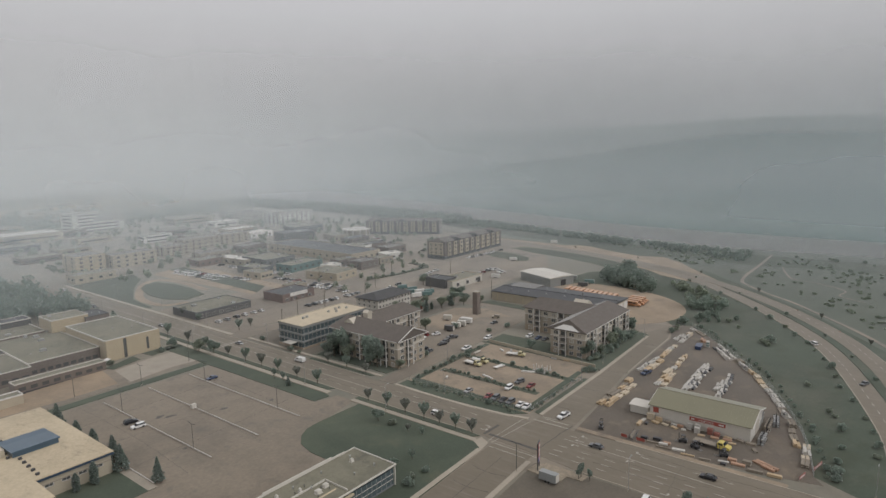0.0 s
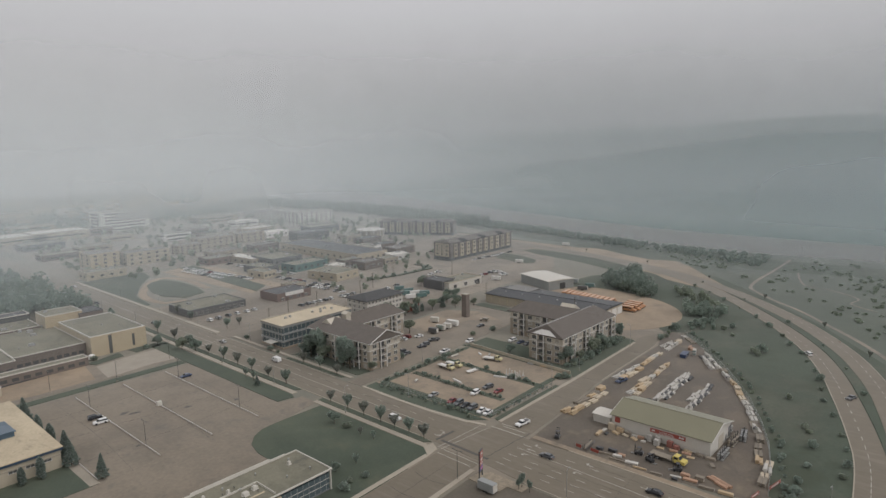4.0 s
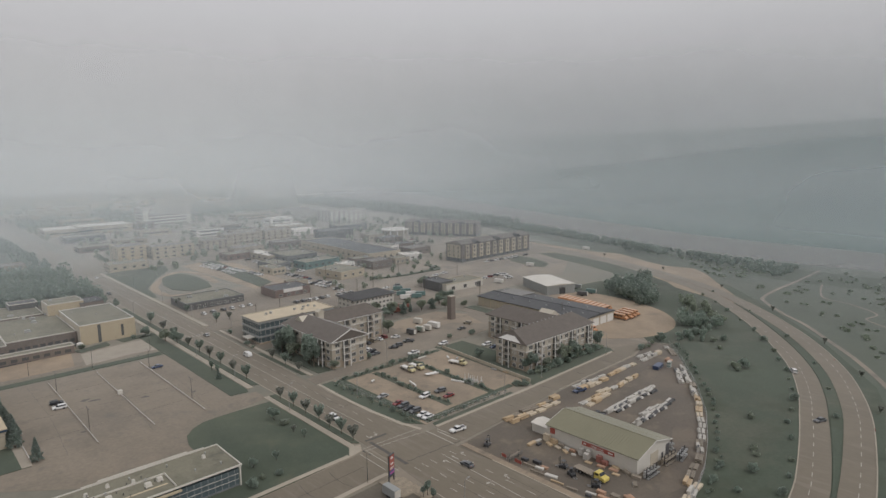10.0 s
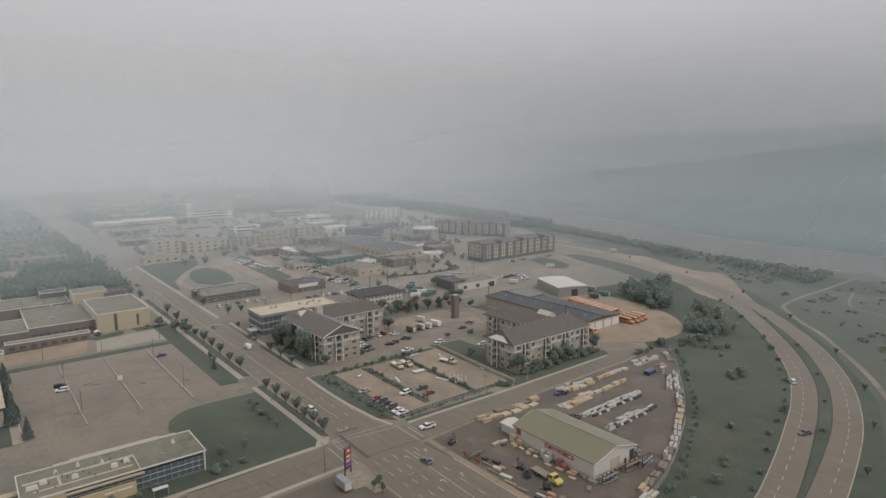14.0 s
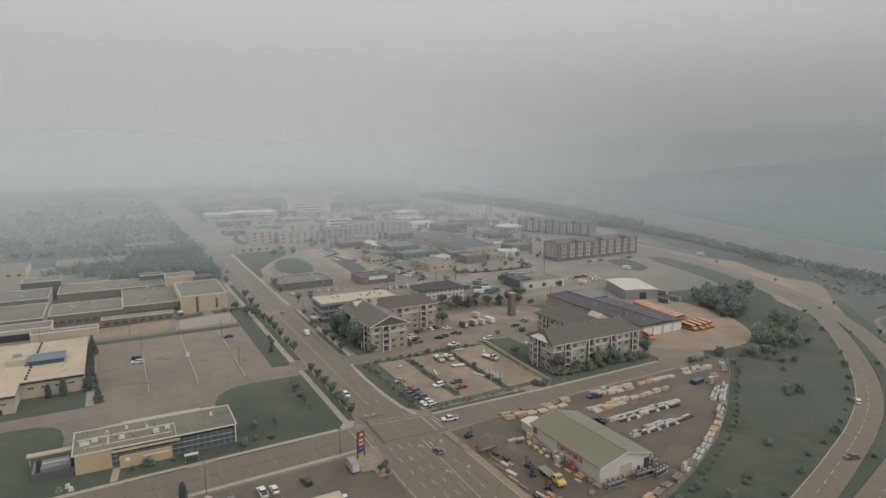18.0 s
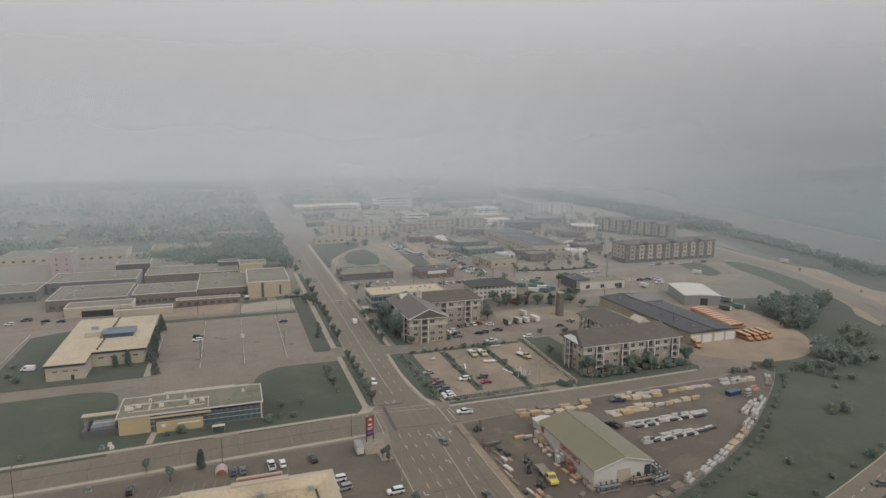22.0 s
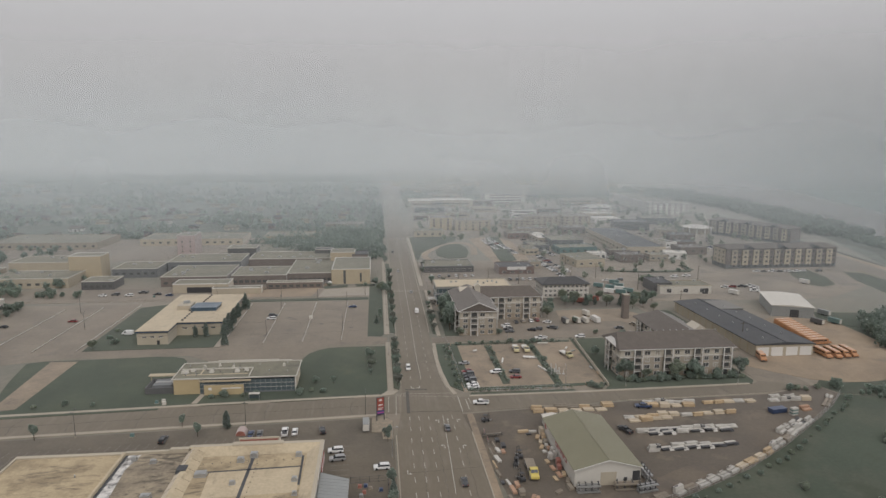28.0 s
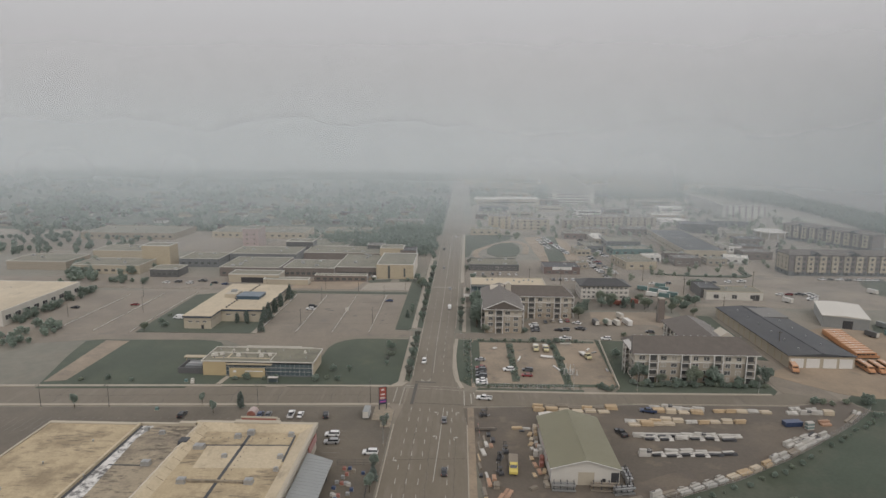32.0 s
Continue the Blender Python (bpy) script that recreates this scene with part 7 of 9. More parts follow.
box_trailer(13.3, -94.6, 0, 5.5, GREY_METAL, "grey metal equipment trailer parked at the corner")
box_trailer(123.4, 21, 20, 5, PALE_METAL, "white caravan parked behind the apartments")
box_trailer(128, 20.4, 15, 4.4, PALE_METAL, "pale caravan parked behind the apartments")
box_trailer(117, 20.5, 12, 5, DARK_CLAD, "dark roofed trailer behind the apartments")
box_trailer(133, 34, 20, 4.6, PALE_METAL, "white cargo trailer behind apartments")
rv = thing("motorhome", "white motorhome parked behind the apartments", "motorhome", 134, 22.5, 0.05, 10)
part("body", MB().profile([(-4, .5), (-4, 3.0), (2.4, 3.1), (3.2, 2.4), (3.4, 1.4), (4.2, 1.2), (4.2, .5)], 1.2), WHITE, rv)
part("windscreen", MB().box(-1, 1, 3.1, 3.36, 1.5, 2.3), GLASS_CAR, rv)
part("stripe", MB().box(-1.22, 1.22, -3.8, 2.6, 1.2, 1.4), TAN, rv)
wheels(rv, (-2.3, 3.2), 1.15, .42)
for x, y, m, lab in ((174, 89, WHITE, "white box van body beside the motel"), (178, 108, TEAL, "teal shipping container beside the motel"), (164, 100, TEAL, "teal shipping container beside the motel"),
                     (149, 66, RUST_RED, "faded red shed beside the motel"), (139, 62, RUST_RED, "low faded red outbuilding"), (262, 8, TEAL, "green trailer at the edge of the bus yard"),
                     (268, 24, GREY_METAL, "grey container by the metal shed"), (170, 94, TEAL, "teal truck body beside the motel"), (177, 98, TEAL, "teal truck body beside the motel"), (172, 81, TEAL, "long teal trailer beside the motel"), (178, 84, TEAL, "long teal trailer beside the motel"), (165, 84, WHITE, "white coach body beside the motel"),
                     (414, 116, WHITE, "white site trailer by the road works"), (252, 8, DARK_CLAD, "dark container by the buses"), (244, 74, WHITE, "white trailer by the garage"), (311, 100, WHITE, "white truck on the dirt lot")):
    box_trailer(x, y, 60 if x < 200 else 20, 6.5, m, lab)

# boats and clutter in the storage lot

bt = thing("boat", "upturned red and white boat in the dirt lot", "boat", 85, -31.5, 0.1, 80)
part("hull", MB().profile([(-2.8, .3), (-2.9, .8), (2.0, .8), (3.2, .9), (2.0, .3)], .9, -.2, .4), WHITE, bt)
part("keel_stripe", MB().box(-.95, .95, -2.6, 2.2, .55, .65), RUST_RED, bt)
rp = random.Random(9)
for k in range(14):
    t = thing("signal_post", "white crossing barrier post standing in the lot", "post", 92 + rp.uniform(-3, 3), -48 + rp.uniform(-4, 4), 0.08, rp.uniform(0, 180), "stored posts")
    part("pole", MB().cyl(0, 0, 0, rp.uniform(1.6, 2.8), .16, .12), WHITE, t)
    part("foot", MB().box(-.5, .5, -.5, .5, 0, .18), STEEL, t)
for x, y, r, L, m, lab in ((72, -34, 75, 6, WHITE, "long white beam on the ground"), (87, -45, 110, 6, WHITE, "long white beam on the ground"), (105, -20, 60, 3, WHITE, "white equipment crate on dirt"),
                           (107, -24, 30, 2.5, STEEL, "grey metal crate on dirt"), (108, -46, 90, 3, STEEL, "stack of grey metal frames"), (109, -52, 90, 3, WOOD, "small pile of sawn boards"), (62, -20, 20, 2, WHITE, "white wooden crate on the dirt"),
                           (96, -12, 0, 5, PALE_METAL, "flat pale trailer deck parked")):
    t = thing("yard_clutter", lab, "stored goods", x, y, 0.08, r)
    part("pack", MB().box(-L / 2, L / 2, -.35, .35, .12, .6, .04), m, t)
    part("bearer", MB().box(-L / 2 + .2, -L / 2 + .4, -.5, .5, 0, .12), WOOD_GREY, t)
    part("bearer", MB().box(L / 2 - .4, L / 2 - .2, -.5, .5, 0, .12), WOOD_GREY, t)


# ---------------------------------------------------------------- lumber stacks
def board_bundle(L, W, H, rows, cols, jag, rd):
    """One strapped bundle: a grooved outline run along its length, with uneven ends."""
    o, g = [], .03
    for c in range(cols):
        o += [(-W / 2 + W * c / cols + (g if c else 0), H), (-W / 2 + W * (c + 1) / cols - .005, H)]
        if c < cols - 1:
            o += [(-W / 2 + W * (c + 1) / cols + .01, H - .06)]
    for r in range(rows):
        z1, z0 = H - H * r / rows, H - H * (r + 1) / rows
        o += [(W / 2, z1 - .02), (W / 2, z0 + .02), (W / 2 - .04, z0)]
    for r in range(rows):
        z0, z1 = H * r / rows, H * (r + 1) / rows
        o += [(-W / 2 + .04, z0), (-W / 2, z0 + .02), (-W / 2, z1 - .02)]
    n = len(o)
    a0, a1 = [rd.uniform(-jag, jag) for _ in o], [rd.uniform(-jag, jag) for _ in o]
    v = [(-L / 2 + e, y, z) for (y, z), e in zip(o, a0)] + [(L / 2 + e, y, z) for (y, z), e in zip(o, a1)]
    return MB().add(v, [tuple(range(n)), tuple(range(n, 2 * n))[::-1]] + [(i, n + i, n + (i + 1) % n, (i + 1) % n) for i in range(n)])


def make_stack(kind, seed):
    rd = random.Random(seed)
    names = {"lumber": ("lumber_stack", "stack of strapped sawn lumber bundles", WOOD), "wrapped": ("wrapped_lumber", "stack of lumber bundles in white wrap", WRAP),
             "tan": ("panel_stack", "stack of tan wrapped panel boards", WRAP_TAN), "black": ("roofing_stack", "low stack in torn black and white wrap", BLACK_WRAP),
             "grey": ("timber_stack", "stack of grey weathered timber", WOOD_GREY), "red": ("cedar_stack", "stack of red cedar boards", WOOD_RED)}[kind]
    t = thing(names[0], names[1], "lumber stack", group="stacks in the lumber yard")
    nb = 2
    L = rd.uniform(3.4, 4.6)
    tops = rd.choice((1, 2, 2, 3)) if kind != "black" else 1
    for y in (-.65, .65):
        for lv in range(tops):
            if lv and rd.random() < .25:
                continue
            z = .02 + lv * .70
            if kind in ("wrapped", "tan") or (kind == "black" and y > 0):
                bm_ = MB().box(-L / 2, L / 2, -.56, .56, 0, .66, .05)
                ob = part("pack", bm_, WRAP_TAN if kind == "tan" else WRAP, t)
            else:
                m = BLACK_WRAP if kind == "black" else names[2]
                ob = part("pack", board_bundle(L, 1.1, .66, 4, 4, .12, rd), m, t)
            ob.matrix_basis = pose(rd.uniform(-.25, .25), y + rd.uniform(-.08, .08), z, 0, 0, rd.uniform(-2, 2))
    if kind in ("wrapped", "black"):
        top = .04 + .70 * tops
        x0 = rd.uniform(-L * .3, L * .25)
        v = []
        for i in range(5):
            for j in range(4):
                zz = top + .04 - (max(0, j - 1) ** 1.5) * .30 + rd.uniform(-.03, .07)
                v.append((x0 + i * .38 + rd.uniform(-.12, .12), -.5 - j * .36 + rd.uniform(-.1, .1), max(.06, zz)))
        v += [(x, y, z - .02) for x, y, z in v]
        f = [(i * 4 + j, i * 4 + j + 1, i * 4 + j + 5, i * 4 + j + 4) for i in range(4) for j in range(3)]
        part("torn_wrap", MB().add(v, f + [tuple(k + 20 for k in q)[::-1] for q in f]), WRAP if seed % 2 else BLACK_WRAP, t, "torn flapping sheet of wrap")
    return t


STACKS = {}


def stack(kind, x, y, rot, v=0):
    key = (kind, v % 3)
    if key not in STACKS:
        STACKS[key] = make_stack(kind, 11 * v + len(kind))
        STACKS[key].matrix_basis = pose(x, y, .04, 0, 0, rot)
        return STACKS[key]
    ob = copy_thing(STACKS[key], pose(x, y, .04, 0, 0, rot))
    ob.scale = (1.0, .88, .74 + .4 * ((x * 7.1 + y * 3.3) % 1.0))
    return ob


rs = random.Random(3)


def stack_row(x0, y0, x1, y1, kinds, gap=4.4, wob=.5):
    d = math.hypot(x1 - x0, y1 - y0)
    n = max(1, round(d / gap))
    a = math.degrees(math.atan2(y1 - y0, x1 - x0))
    for i in range(n):
        u = (i + .5) / n
        stack(rs.choice(kinds), x0 + (x1 - x0) * u, y0 + (y1 - y0) * u + rs.uniform(-wob, wob), a + rs.uniform(-6, 6), rs.randrange(3))


stack_row(72, -83.8, 103, -84.2, ("lumber", "lumber", "tan", "grey"))
stack_row(72, -87, 100, -87, ("lumber", "tan", "lumber"))
stack_row(115, -82.8, 134, -84, ("wrapped",), 4.2, .1)
stack_row(115, -85.4, 133, -86.6, ("tan", "lumber", "wrapped"), 4.4, .2)
stack_row(103, -94, 128, -93.8, ("tan", "lumber", "wrapped"))
stack_row(128, -93.8, 145, -93, ("wrapped", "tan", "lumber"), 4.6)
stack_row(104, -96.4, 120, -96, ("lumber", "tan"))
stack_row(103, -104.6, 139, -104, ("wrapped", "black", "wrapped"), 4.2)
stack_row(106, -106.8, 136, -106, ("black", "black", "wrapped"), 4.8)
stack_row(101, -117.5, 132, -116, ("black", "wrapped", "black"), 4.4)
stack_row(110, -115.4, 124, -114.8, ("wrapped",), 4.6)
stack_row(137, -84.5, 158, -84.5, ("tan", "wrapped", "lumber"), 4.6)
stack_row(163, -84.8, 180, -85.2, ("wrapped", "wrapped", "tan"), 4.4)
stack_row(165, -82, 176, -82, ("wrapped",), 4.6)
stack_row(190, -82.4, 181, -91.6, ("wrapped", "grey"), 4.6)
stack_row(168, -101.4, 153, -112, ("wrapped", "wrapped", "black"), 4.0)
stack_row(165, -100.4, 150, -111, ("wrapped", "black"), 4.4)
stack_row(152, -113.4, 137, -123.2, ("wrapped", "lumber", "grey", "wrapped"), 4.0)
stack_row(136, -124.2, 119, -133, ("tan", "lumber", "wrapped", "grey"), 4.4)
stack_row(119, -133.4, 98, -142.4, ("grey", "grey", "wrapped"), 4.8)
stack_row(96, -143.5, 76, -148.5, ("wrapped", "grey", "lumber"), 4.6)
stack_row(80, -150, 64, -152.5, ("wrapped", "wrapped", "grey", "tan"), 4.0)
stack_row(57, -146, 60, -140, ("wrapped", "red"), 3.4)


def pallet(x, y, rot, m, w, d, h, label):
    """A small load on a slatted pallet."""
    t = thing("pallet_load", label, "pallet", x, y, .04, rot, "pallets in the lumber yard")
    part("pallet", shared(("pallet", w, d), lambda: MB().box(-w / 2, w / 2, -d / 2, -d / 2 + .12, 0, .12).box(-w / 2, w / 2, -.06, .06, 0, .12).box(-w / 2, w / 2, d / 2 - .12, d / 2, 0, .12).box(-w / 2, w / 2, -d / 2, d / 2, .12, .15), WOOD_GREY), None, t)
    n = max(1, round(h / .35))
    for k in range(n):
        e = .04 * ((k * 7 + int(x * 3)) % 3)
        part("layer", MB().box(-w / 2 + e, w / 2 - e, -d / 2 + e, d / 2 - .05, .15 + k * h / n, .13 + (k + 1) * h / n, .02), m, t)
    return t


LOADS = {"lumber": (WOOD, "small load of pale sawn boards on a pallet"), "red": (WOOD_RED, "low load of reddish boards on a pallet"), "wrapped": (WRAP, "white wrapped load on a pallet"), "grey": (WOOD_GREY, "weathered grey boards on a pallet"),
         "black": (BLACK_WRAP, "dark wrapped goods on a pallet"), "brick": (RUST_RED, "load of dull red paving blocks on a pallet"), "tan": (WRAP_TAN, "tan wrapped boards on a pallet")}
for kind, x, y, rot, w, d, h in (
        ("lumber", 65.2, -101.8, 4, 3.6, 1.2, .7), ("wrapped", 68.4, -102, -3, 2.6, 1.1, .5), ("black", 66.6, -103.8, 2, 1.8, 1.1, .5), ("tan", 70.9, -103.6, 90, 2.4, 1.3, 2.2), ("lumber", 70.8, -106.6, 86, 2.4, 1.2, 1.5),
        ("lumber", 69, -106, 70, 2.6, 1.3, .5), ("grey", 70.7, -109.6, 88, 2.4, 1.2, .9), ("tan", 69.2, -109.2, 75, 2.2, 1.2, .4), ("wrapped", 70.4, -112, 80, 2.2, 1.2, .6), ("lumber", 68.7, -112.6, 65, 2.5, 1.3, .4),
        ("red", 70.6, -114, 90, 2.2, 1.2, .7), ("wrapped", 68.8, -115.6, 100, 1.6, 1.2, .4), ("wrapped", 70.8, -117, 90, 1.6, 1.4, 2.1), ("wrapped", 69.4, -119.8, 90, 1.7, 1.4, 1.9), ("wrapped", 70.9, -119.6, 88, 1.6, 1.3, 2.3),
        ("lumber", 68, -121.6, 95, 2.2, 1.2, .3), ("brick", 70.8, -123.6, 90, 1.8, 1.4, 2.0), ("brick", 70.4, -125.8, 86, 1.8, 1.4, 1.3), ("red", 68.6, -125.6, 100, 2.6, 1.3, .4), ("red", 69.4, -129.4, 96, 2.8, 1.3, .4),
        ("lumber", 70.9, -129.2, 80, 2.6, 1.2, .5), ("lumber", 67.8, -131.2, 100, 2.4, 1.2, .25), ("grey", 71, -132.8, 70, 2.6, 1.3, .5), ("grey", 70.6, -136.2, 95, 3.0, 1.4, .6), ("grey", 66.8, -138, 35, 2.6, 1.3, .4),
        ("wrapped", 54.4, -113.6, 100, 2.8, 1.2, .6), ("wrapped", 53.3, -118.8, 102, 3.8, 1.3, .5), ("red", 55.9, -114.4, 95, 2.4, 1.3, .5), ("black", 56.6, -111, 90, 2.6, 1.4, .9), ("black", 55.4, -107.2, 92, 2.2, 1.4, .8),
        ("grey", 53.9, -110, 96, 4.2, .6, .4), ("grey", 52.2, -114.6, 94, 5.0, .5, .4), ("lumber", 51.9, -122, 98, 4.2, .6, .4), ("grey", 52, -127, 100, 3.4, .8, .4), ("black", 52.2, -132.4, 90, 1.6, 1.1, .6),
        ("wrapped", 53.9, -132, 100, 3.2, .9, .3), ("red", 54.4, -136, 96, 4.0, 1.3, .5), ("red", 55.9, -134, 92, 2.6, 1.3, .9), ("grey", 56.4, -138, 90, 2.4, 1.6, 1.2), ("grey", 53, -141, 98, 4.2, 1.0, .6), ("lumber", 53.4, -146, 96, 4.0, 1.2, .7)):
    pallet(x, y, rot, LOADS[kind][0], w, d, h, LOADS[kind][1])
fr_ = thing("frame_rack", "low dark steel frame rack with odd stock", "storage rack", 54.6, -103.6, .04, 4)
for k in range(4):
    part("upright", shared(("low_upright",), lambda: MB().box(-.06, .06, -.06, .06, 0, 1.3), DARK_STEEL), None, fr_).matrix_basis = pose(-3.4 + k * 2.2, -.8 + (k % 2) * 1.6, 0)
part("rail", MB().box(-3.6, 3.6, -.86, -.74, .6, .72).box(-3.6, 3.6, .74, .86, .6, .72).box(-3.6, 3.6, -.86, -.74, 1.2, 1.3), DARK_STEEL, fr_)
part("stock", MB().box(-3.2, 1.4, -.6, -.1, .72, .95).box(-2.0, 3.2, .1, .6, .72, .9), WOOD_GREY, fr_)
bc = thing("skip_container", "dark blue waste skip in the yard", "skip", 160.2, -94.6, .04, 8)
part("shell", MB().box(-3, 3, -1.2, 1.2, .1, 1.7, -.12), CARS["blue"], bc)
part("load", MB().box(-2.8, 2.8, -1.05, 1.05, 1.5, 1.68), DARK_STEEL, bc)
for k in range(5):
    part("rib", shared(("skip_rib",), lambda: MB().box(-.06, .06, -1.36, 1.36, .2, 1.6), CARS["blue"]), None, bc).matrix_basis = pose(-2.6 + k * 1.3, 0, 0)
gs = thing("insulation_stack", "tall stack of pale green insulation boards", "stored goods", 164.5, -97.5, .04, 12)
for k in range(5):
    part("board_pack", MB().box(-1.3, 1.3, -.7, .7, .15 + k * .55, .65 + k * .55, .03), (WRAP, TEAL)[k % 2], gs)
stack("red", 172, -93.5, 10, 0)

# red hoardings along the avenue
for x, y, w_ in ((52.2, -101.5, 2.2), (52.4, -107, 3.0), (57, -152.5, 4.5), (66, -155.2, 6.5)):
    t = thing("banner_board", "red advertising banner on a low frame", "banner", x, y, .05, 88 if y > -120 else -12)
    part("cloth", MB().box(-w_ / 2, w_ / 2, -.04, .04, .3, 1.3), RED, t)
    part("post", MB().box(-w_ / 2, -w_ / 2 + .08, -.05, .05, 0, 1.4), STEEL, t)
    part("post", MB().box(w_ / 2 - .08, w_ / 2, -.05, .05, 0, 1.4), STEEL, t)
    part("lettering_bar", MB().box(-w_ * .35, w_ * .3, -.06, -.04, .65, .95), WHITE, t)


# ---------------------------------------------------------------- fences
def fence(name, label, pts, step, h, post_m, mesh_m=None, rails=(0.1, 0.95), kind_group=""):
    t = thing(name, label, "fence")
    for (ax, ay_), (bx, by) in zip(pts, pts[1:]):
        d = math.hypot(bx - ax, by - ay_)
        n = max(1, round(d / step))
        for i in range(n + (1 if (bx, by) == pts[-1] else 0)):
            p = part("post", shared(("fence_post", h, post_m.name), lambda: MB().cyl(0, 0, 0, h, .06, n=6), post_m), None, t)
            p.matrix_basis = pose(ax + (bx - ax) * i / n, ay_ + (by - ay_) * i / n, 0)
        b = MB()
        for f in rails:
            b.rod((ax, ay_, h * f), (bx, by, h * f), .035, n=5)
        part("rail", b, post_m, t)
    return t


fence("chain_link_fence", "galvanised chain-link fence round the lumber yard", [(195, -81.5), (184.5, -91), (171.5, -101), (148, -118), (127, -131), (105, -141.5), (90, -147.5), (76, -151.5), (60, -155)], 3.2, 2.0, STEEL, rails=(.05, .35, .65, .98))
fence("chain_link_fence", "galvanised chain-link fence round the storage lot", [(50.6, -9), (51, -66), (92, -67)], 3.2, 1.8, STEEL, rails=(.05, .5, .98))
fence("wire_fence", "low fence between car park and service yard", [(-200, 84.6), (-60, 84.8), (-14, 86)], 4, 1.0, WOOD_GREY)

RAILS = [(0, 0, 75), (-18.3, -0.6, 74), (-36.6, -1.6, 73.5), (-55.5, -2, 74), (-118.5, -5.8, 76), (-137.5, -5, 71), (-157, 2, 68)]
for x, y0, y1 in RAILS:
    t = thing("parking_rail", "long low white parking rail with plug-in posts", "parking rail", x, y0, 0.03, 0, "parking rails")
    n = round((y1 - y0) / 3)
    for i in range(n + 1):
        part("post", shared(("rail_post",), lambda: MB().box(-.07, .07, -.07, .07, 0, .75), WOOD_GREY), None, t).matrix_basis = pose(0, (y1 - y0) * i / n, 0)
        if i < n:
            part("beam", shared(("rail_beam", round((y1 - y0) / n, 2)), lambda: MB().box(-.08, .08, .02, (y1 - y0) / n - .02, .34, .56), WHITE), None, t).matrix_basis = pose(0, (y1 - y0) * i / n, 0)
bx = thing("pay_booth", "small pale parking equipment box", "cabinet", -18.3, 40, .03)
part("body", MB().box(-.9, .9, -.7, .7, .1, 1.7, .05), PALE_METAL, bx)
part("plinth", MB().box(-1, 1, -.8, .8, 0, .12), CONCRETE, bx)


# ---------------------------------------------------------------- lamps, poles and signs
def make_lamp(h, arms, label, m=DARK_STEEL):
    t = thing("street_lamp", label, "street lamp")
    part("base", MB().cyl(0, 0, 0, .5, .28, .24), CONCRETE, t)
    part("pole", MB().cyl(0, 0, .5, h, .1, .06, 7), m, t)
    for s in arms:
        part("arm", MB().rod((0, 0, h - .1), (s * 1.5, 0, h + .15), .045), m, t)
        part("lamp_head", MB().box(s * 1.5 - .35, s * 1.5 + .35, -.16, .16, h + .08, h + .24, .03), m, t)
    return t


lot_lamp = make_lamp(9, (-1, 1), "dark twin-headed car park lamp post")
lot_lamp.matrix_basis = pose(-36.6, 9, 0, 0, 0, 90)
for x, y in ((0, 13), (-36.6, 58), (0, 62), (-18.3, 80), (-104, -93.5), (-80, -92), (-27, -89), (13, -83.9), (-130, 30), (-146, 62), (-166, 20), (10, 92), (-41, 89), (-80, 92)):
    copy_thing(lot_lamp, pose(x, y, 0, 0, 0, 90))
road_lamp = make_lamp(10, (1,), "grey street lamp with a single arm", STEEL)
road_lamp.matrix_basis = pose(22.4, 24, .1, 0, 0, 0)
for x, y, r in ((21.6, -115, 0), (22.4, -22, 0), (22.4, 66, 0), (22.8, 110, 0), (23, 160, 0), (23.5, 210, 0), (47.4, -30, 180), (48.4, 40, 180), (48.8, 85, 180), (49, 140, 180), (49.5, 190, 180), (50, 250, 180),
                (90, -68.2, 90), (161, -68.2, 90), (115, -66.5, 90), (21.8, -170, 0), (57, -170, 180), (80, -6.6, 90)):
    copy_thing(road_lamp, pose(x, y, .05, 0, 0, r))


def make_pole():
    t = thing("utility_pole", "brown wooden utility pole with crossarm", "utility pole", group="utility poles")
    part("pole", MB().cyl(0, 0, 0, 11, .17, .12, 7), BARK, t)
    part("crossarm", MB().box(-1.3, 1.3, -.07, .07, 10.1, 10.25), BARK, t)
    return t


up = make_pole()
POLES = [(113, 114), (150, 116), (193, 44), (187, 90), (210, 147), (241, 114), (172, 128), (166, 180), (158, 240), (92, 114), (192, -20), (70, 100)]
up.matrix_basis = pose(*POLES[0], 0)
for x, y in POLES[1:]:
    copy_thing(up, pose(x, y, 0, 0, 0, 10))
py = thing("pylon_sign", "tall red pylon sign on two dark posts", "sign", 18.15, -88.5, 0, 20)
part("post", MB().box(-1.45, -1.2, -.15, .15, 0, 8.6), DARK_STEEL, py)
part("post", MB().box(1.2, 1.45, -.15, .15, 0, 8.6), DARK_STEEL, py)
part("frame", MB().box(-1.5, 1.5, -.22, .22, 2.0, 2.15).box(-1.5, 1.5, -.22, .22, 8.45, 8.6).box(-1.2, 1.2, -.1, .1, 2.1, 8.5), DARK_STEEL, py)
main_panel = part("main_panel", MB().box(-1.2, 1.2, -.24, .24, 5.2, 8.4), RED, py, "red upper sign panel")
part("emblem", MB().add([(-.6, -.27, 7.3), (.6, -.27, 7.3), (.6, -.27, 7.6), (0, -.27, 8.1), (-.6, -.27, 7.6)], [(0, 1, 2, 3, 4)]).box(-.75, .75, -.27, -.24, 5.6, 6.1), WHITE, main_panel)
part("middle_panel", MB().box(-1.2, 1.2, -.24, .24, 3.9, 5.1), RED, py, "red lettered panel")
part("lettering_bar", MB().box(-.9, .9, -.27, -.24, 4.6, 4.8), WHITE, py)
part("lettering_bar", MB().box(-.8, .6, -.27, -.24, 4.2, 4.4), WHITE, py)
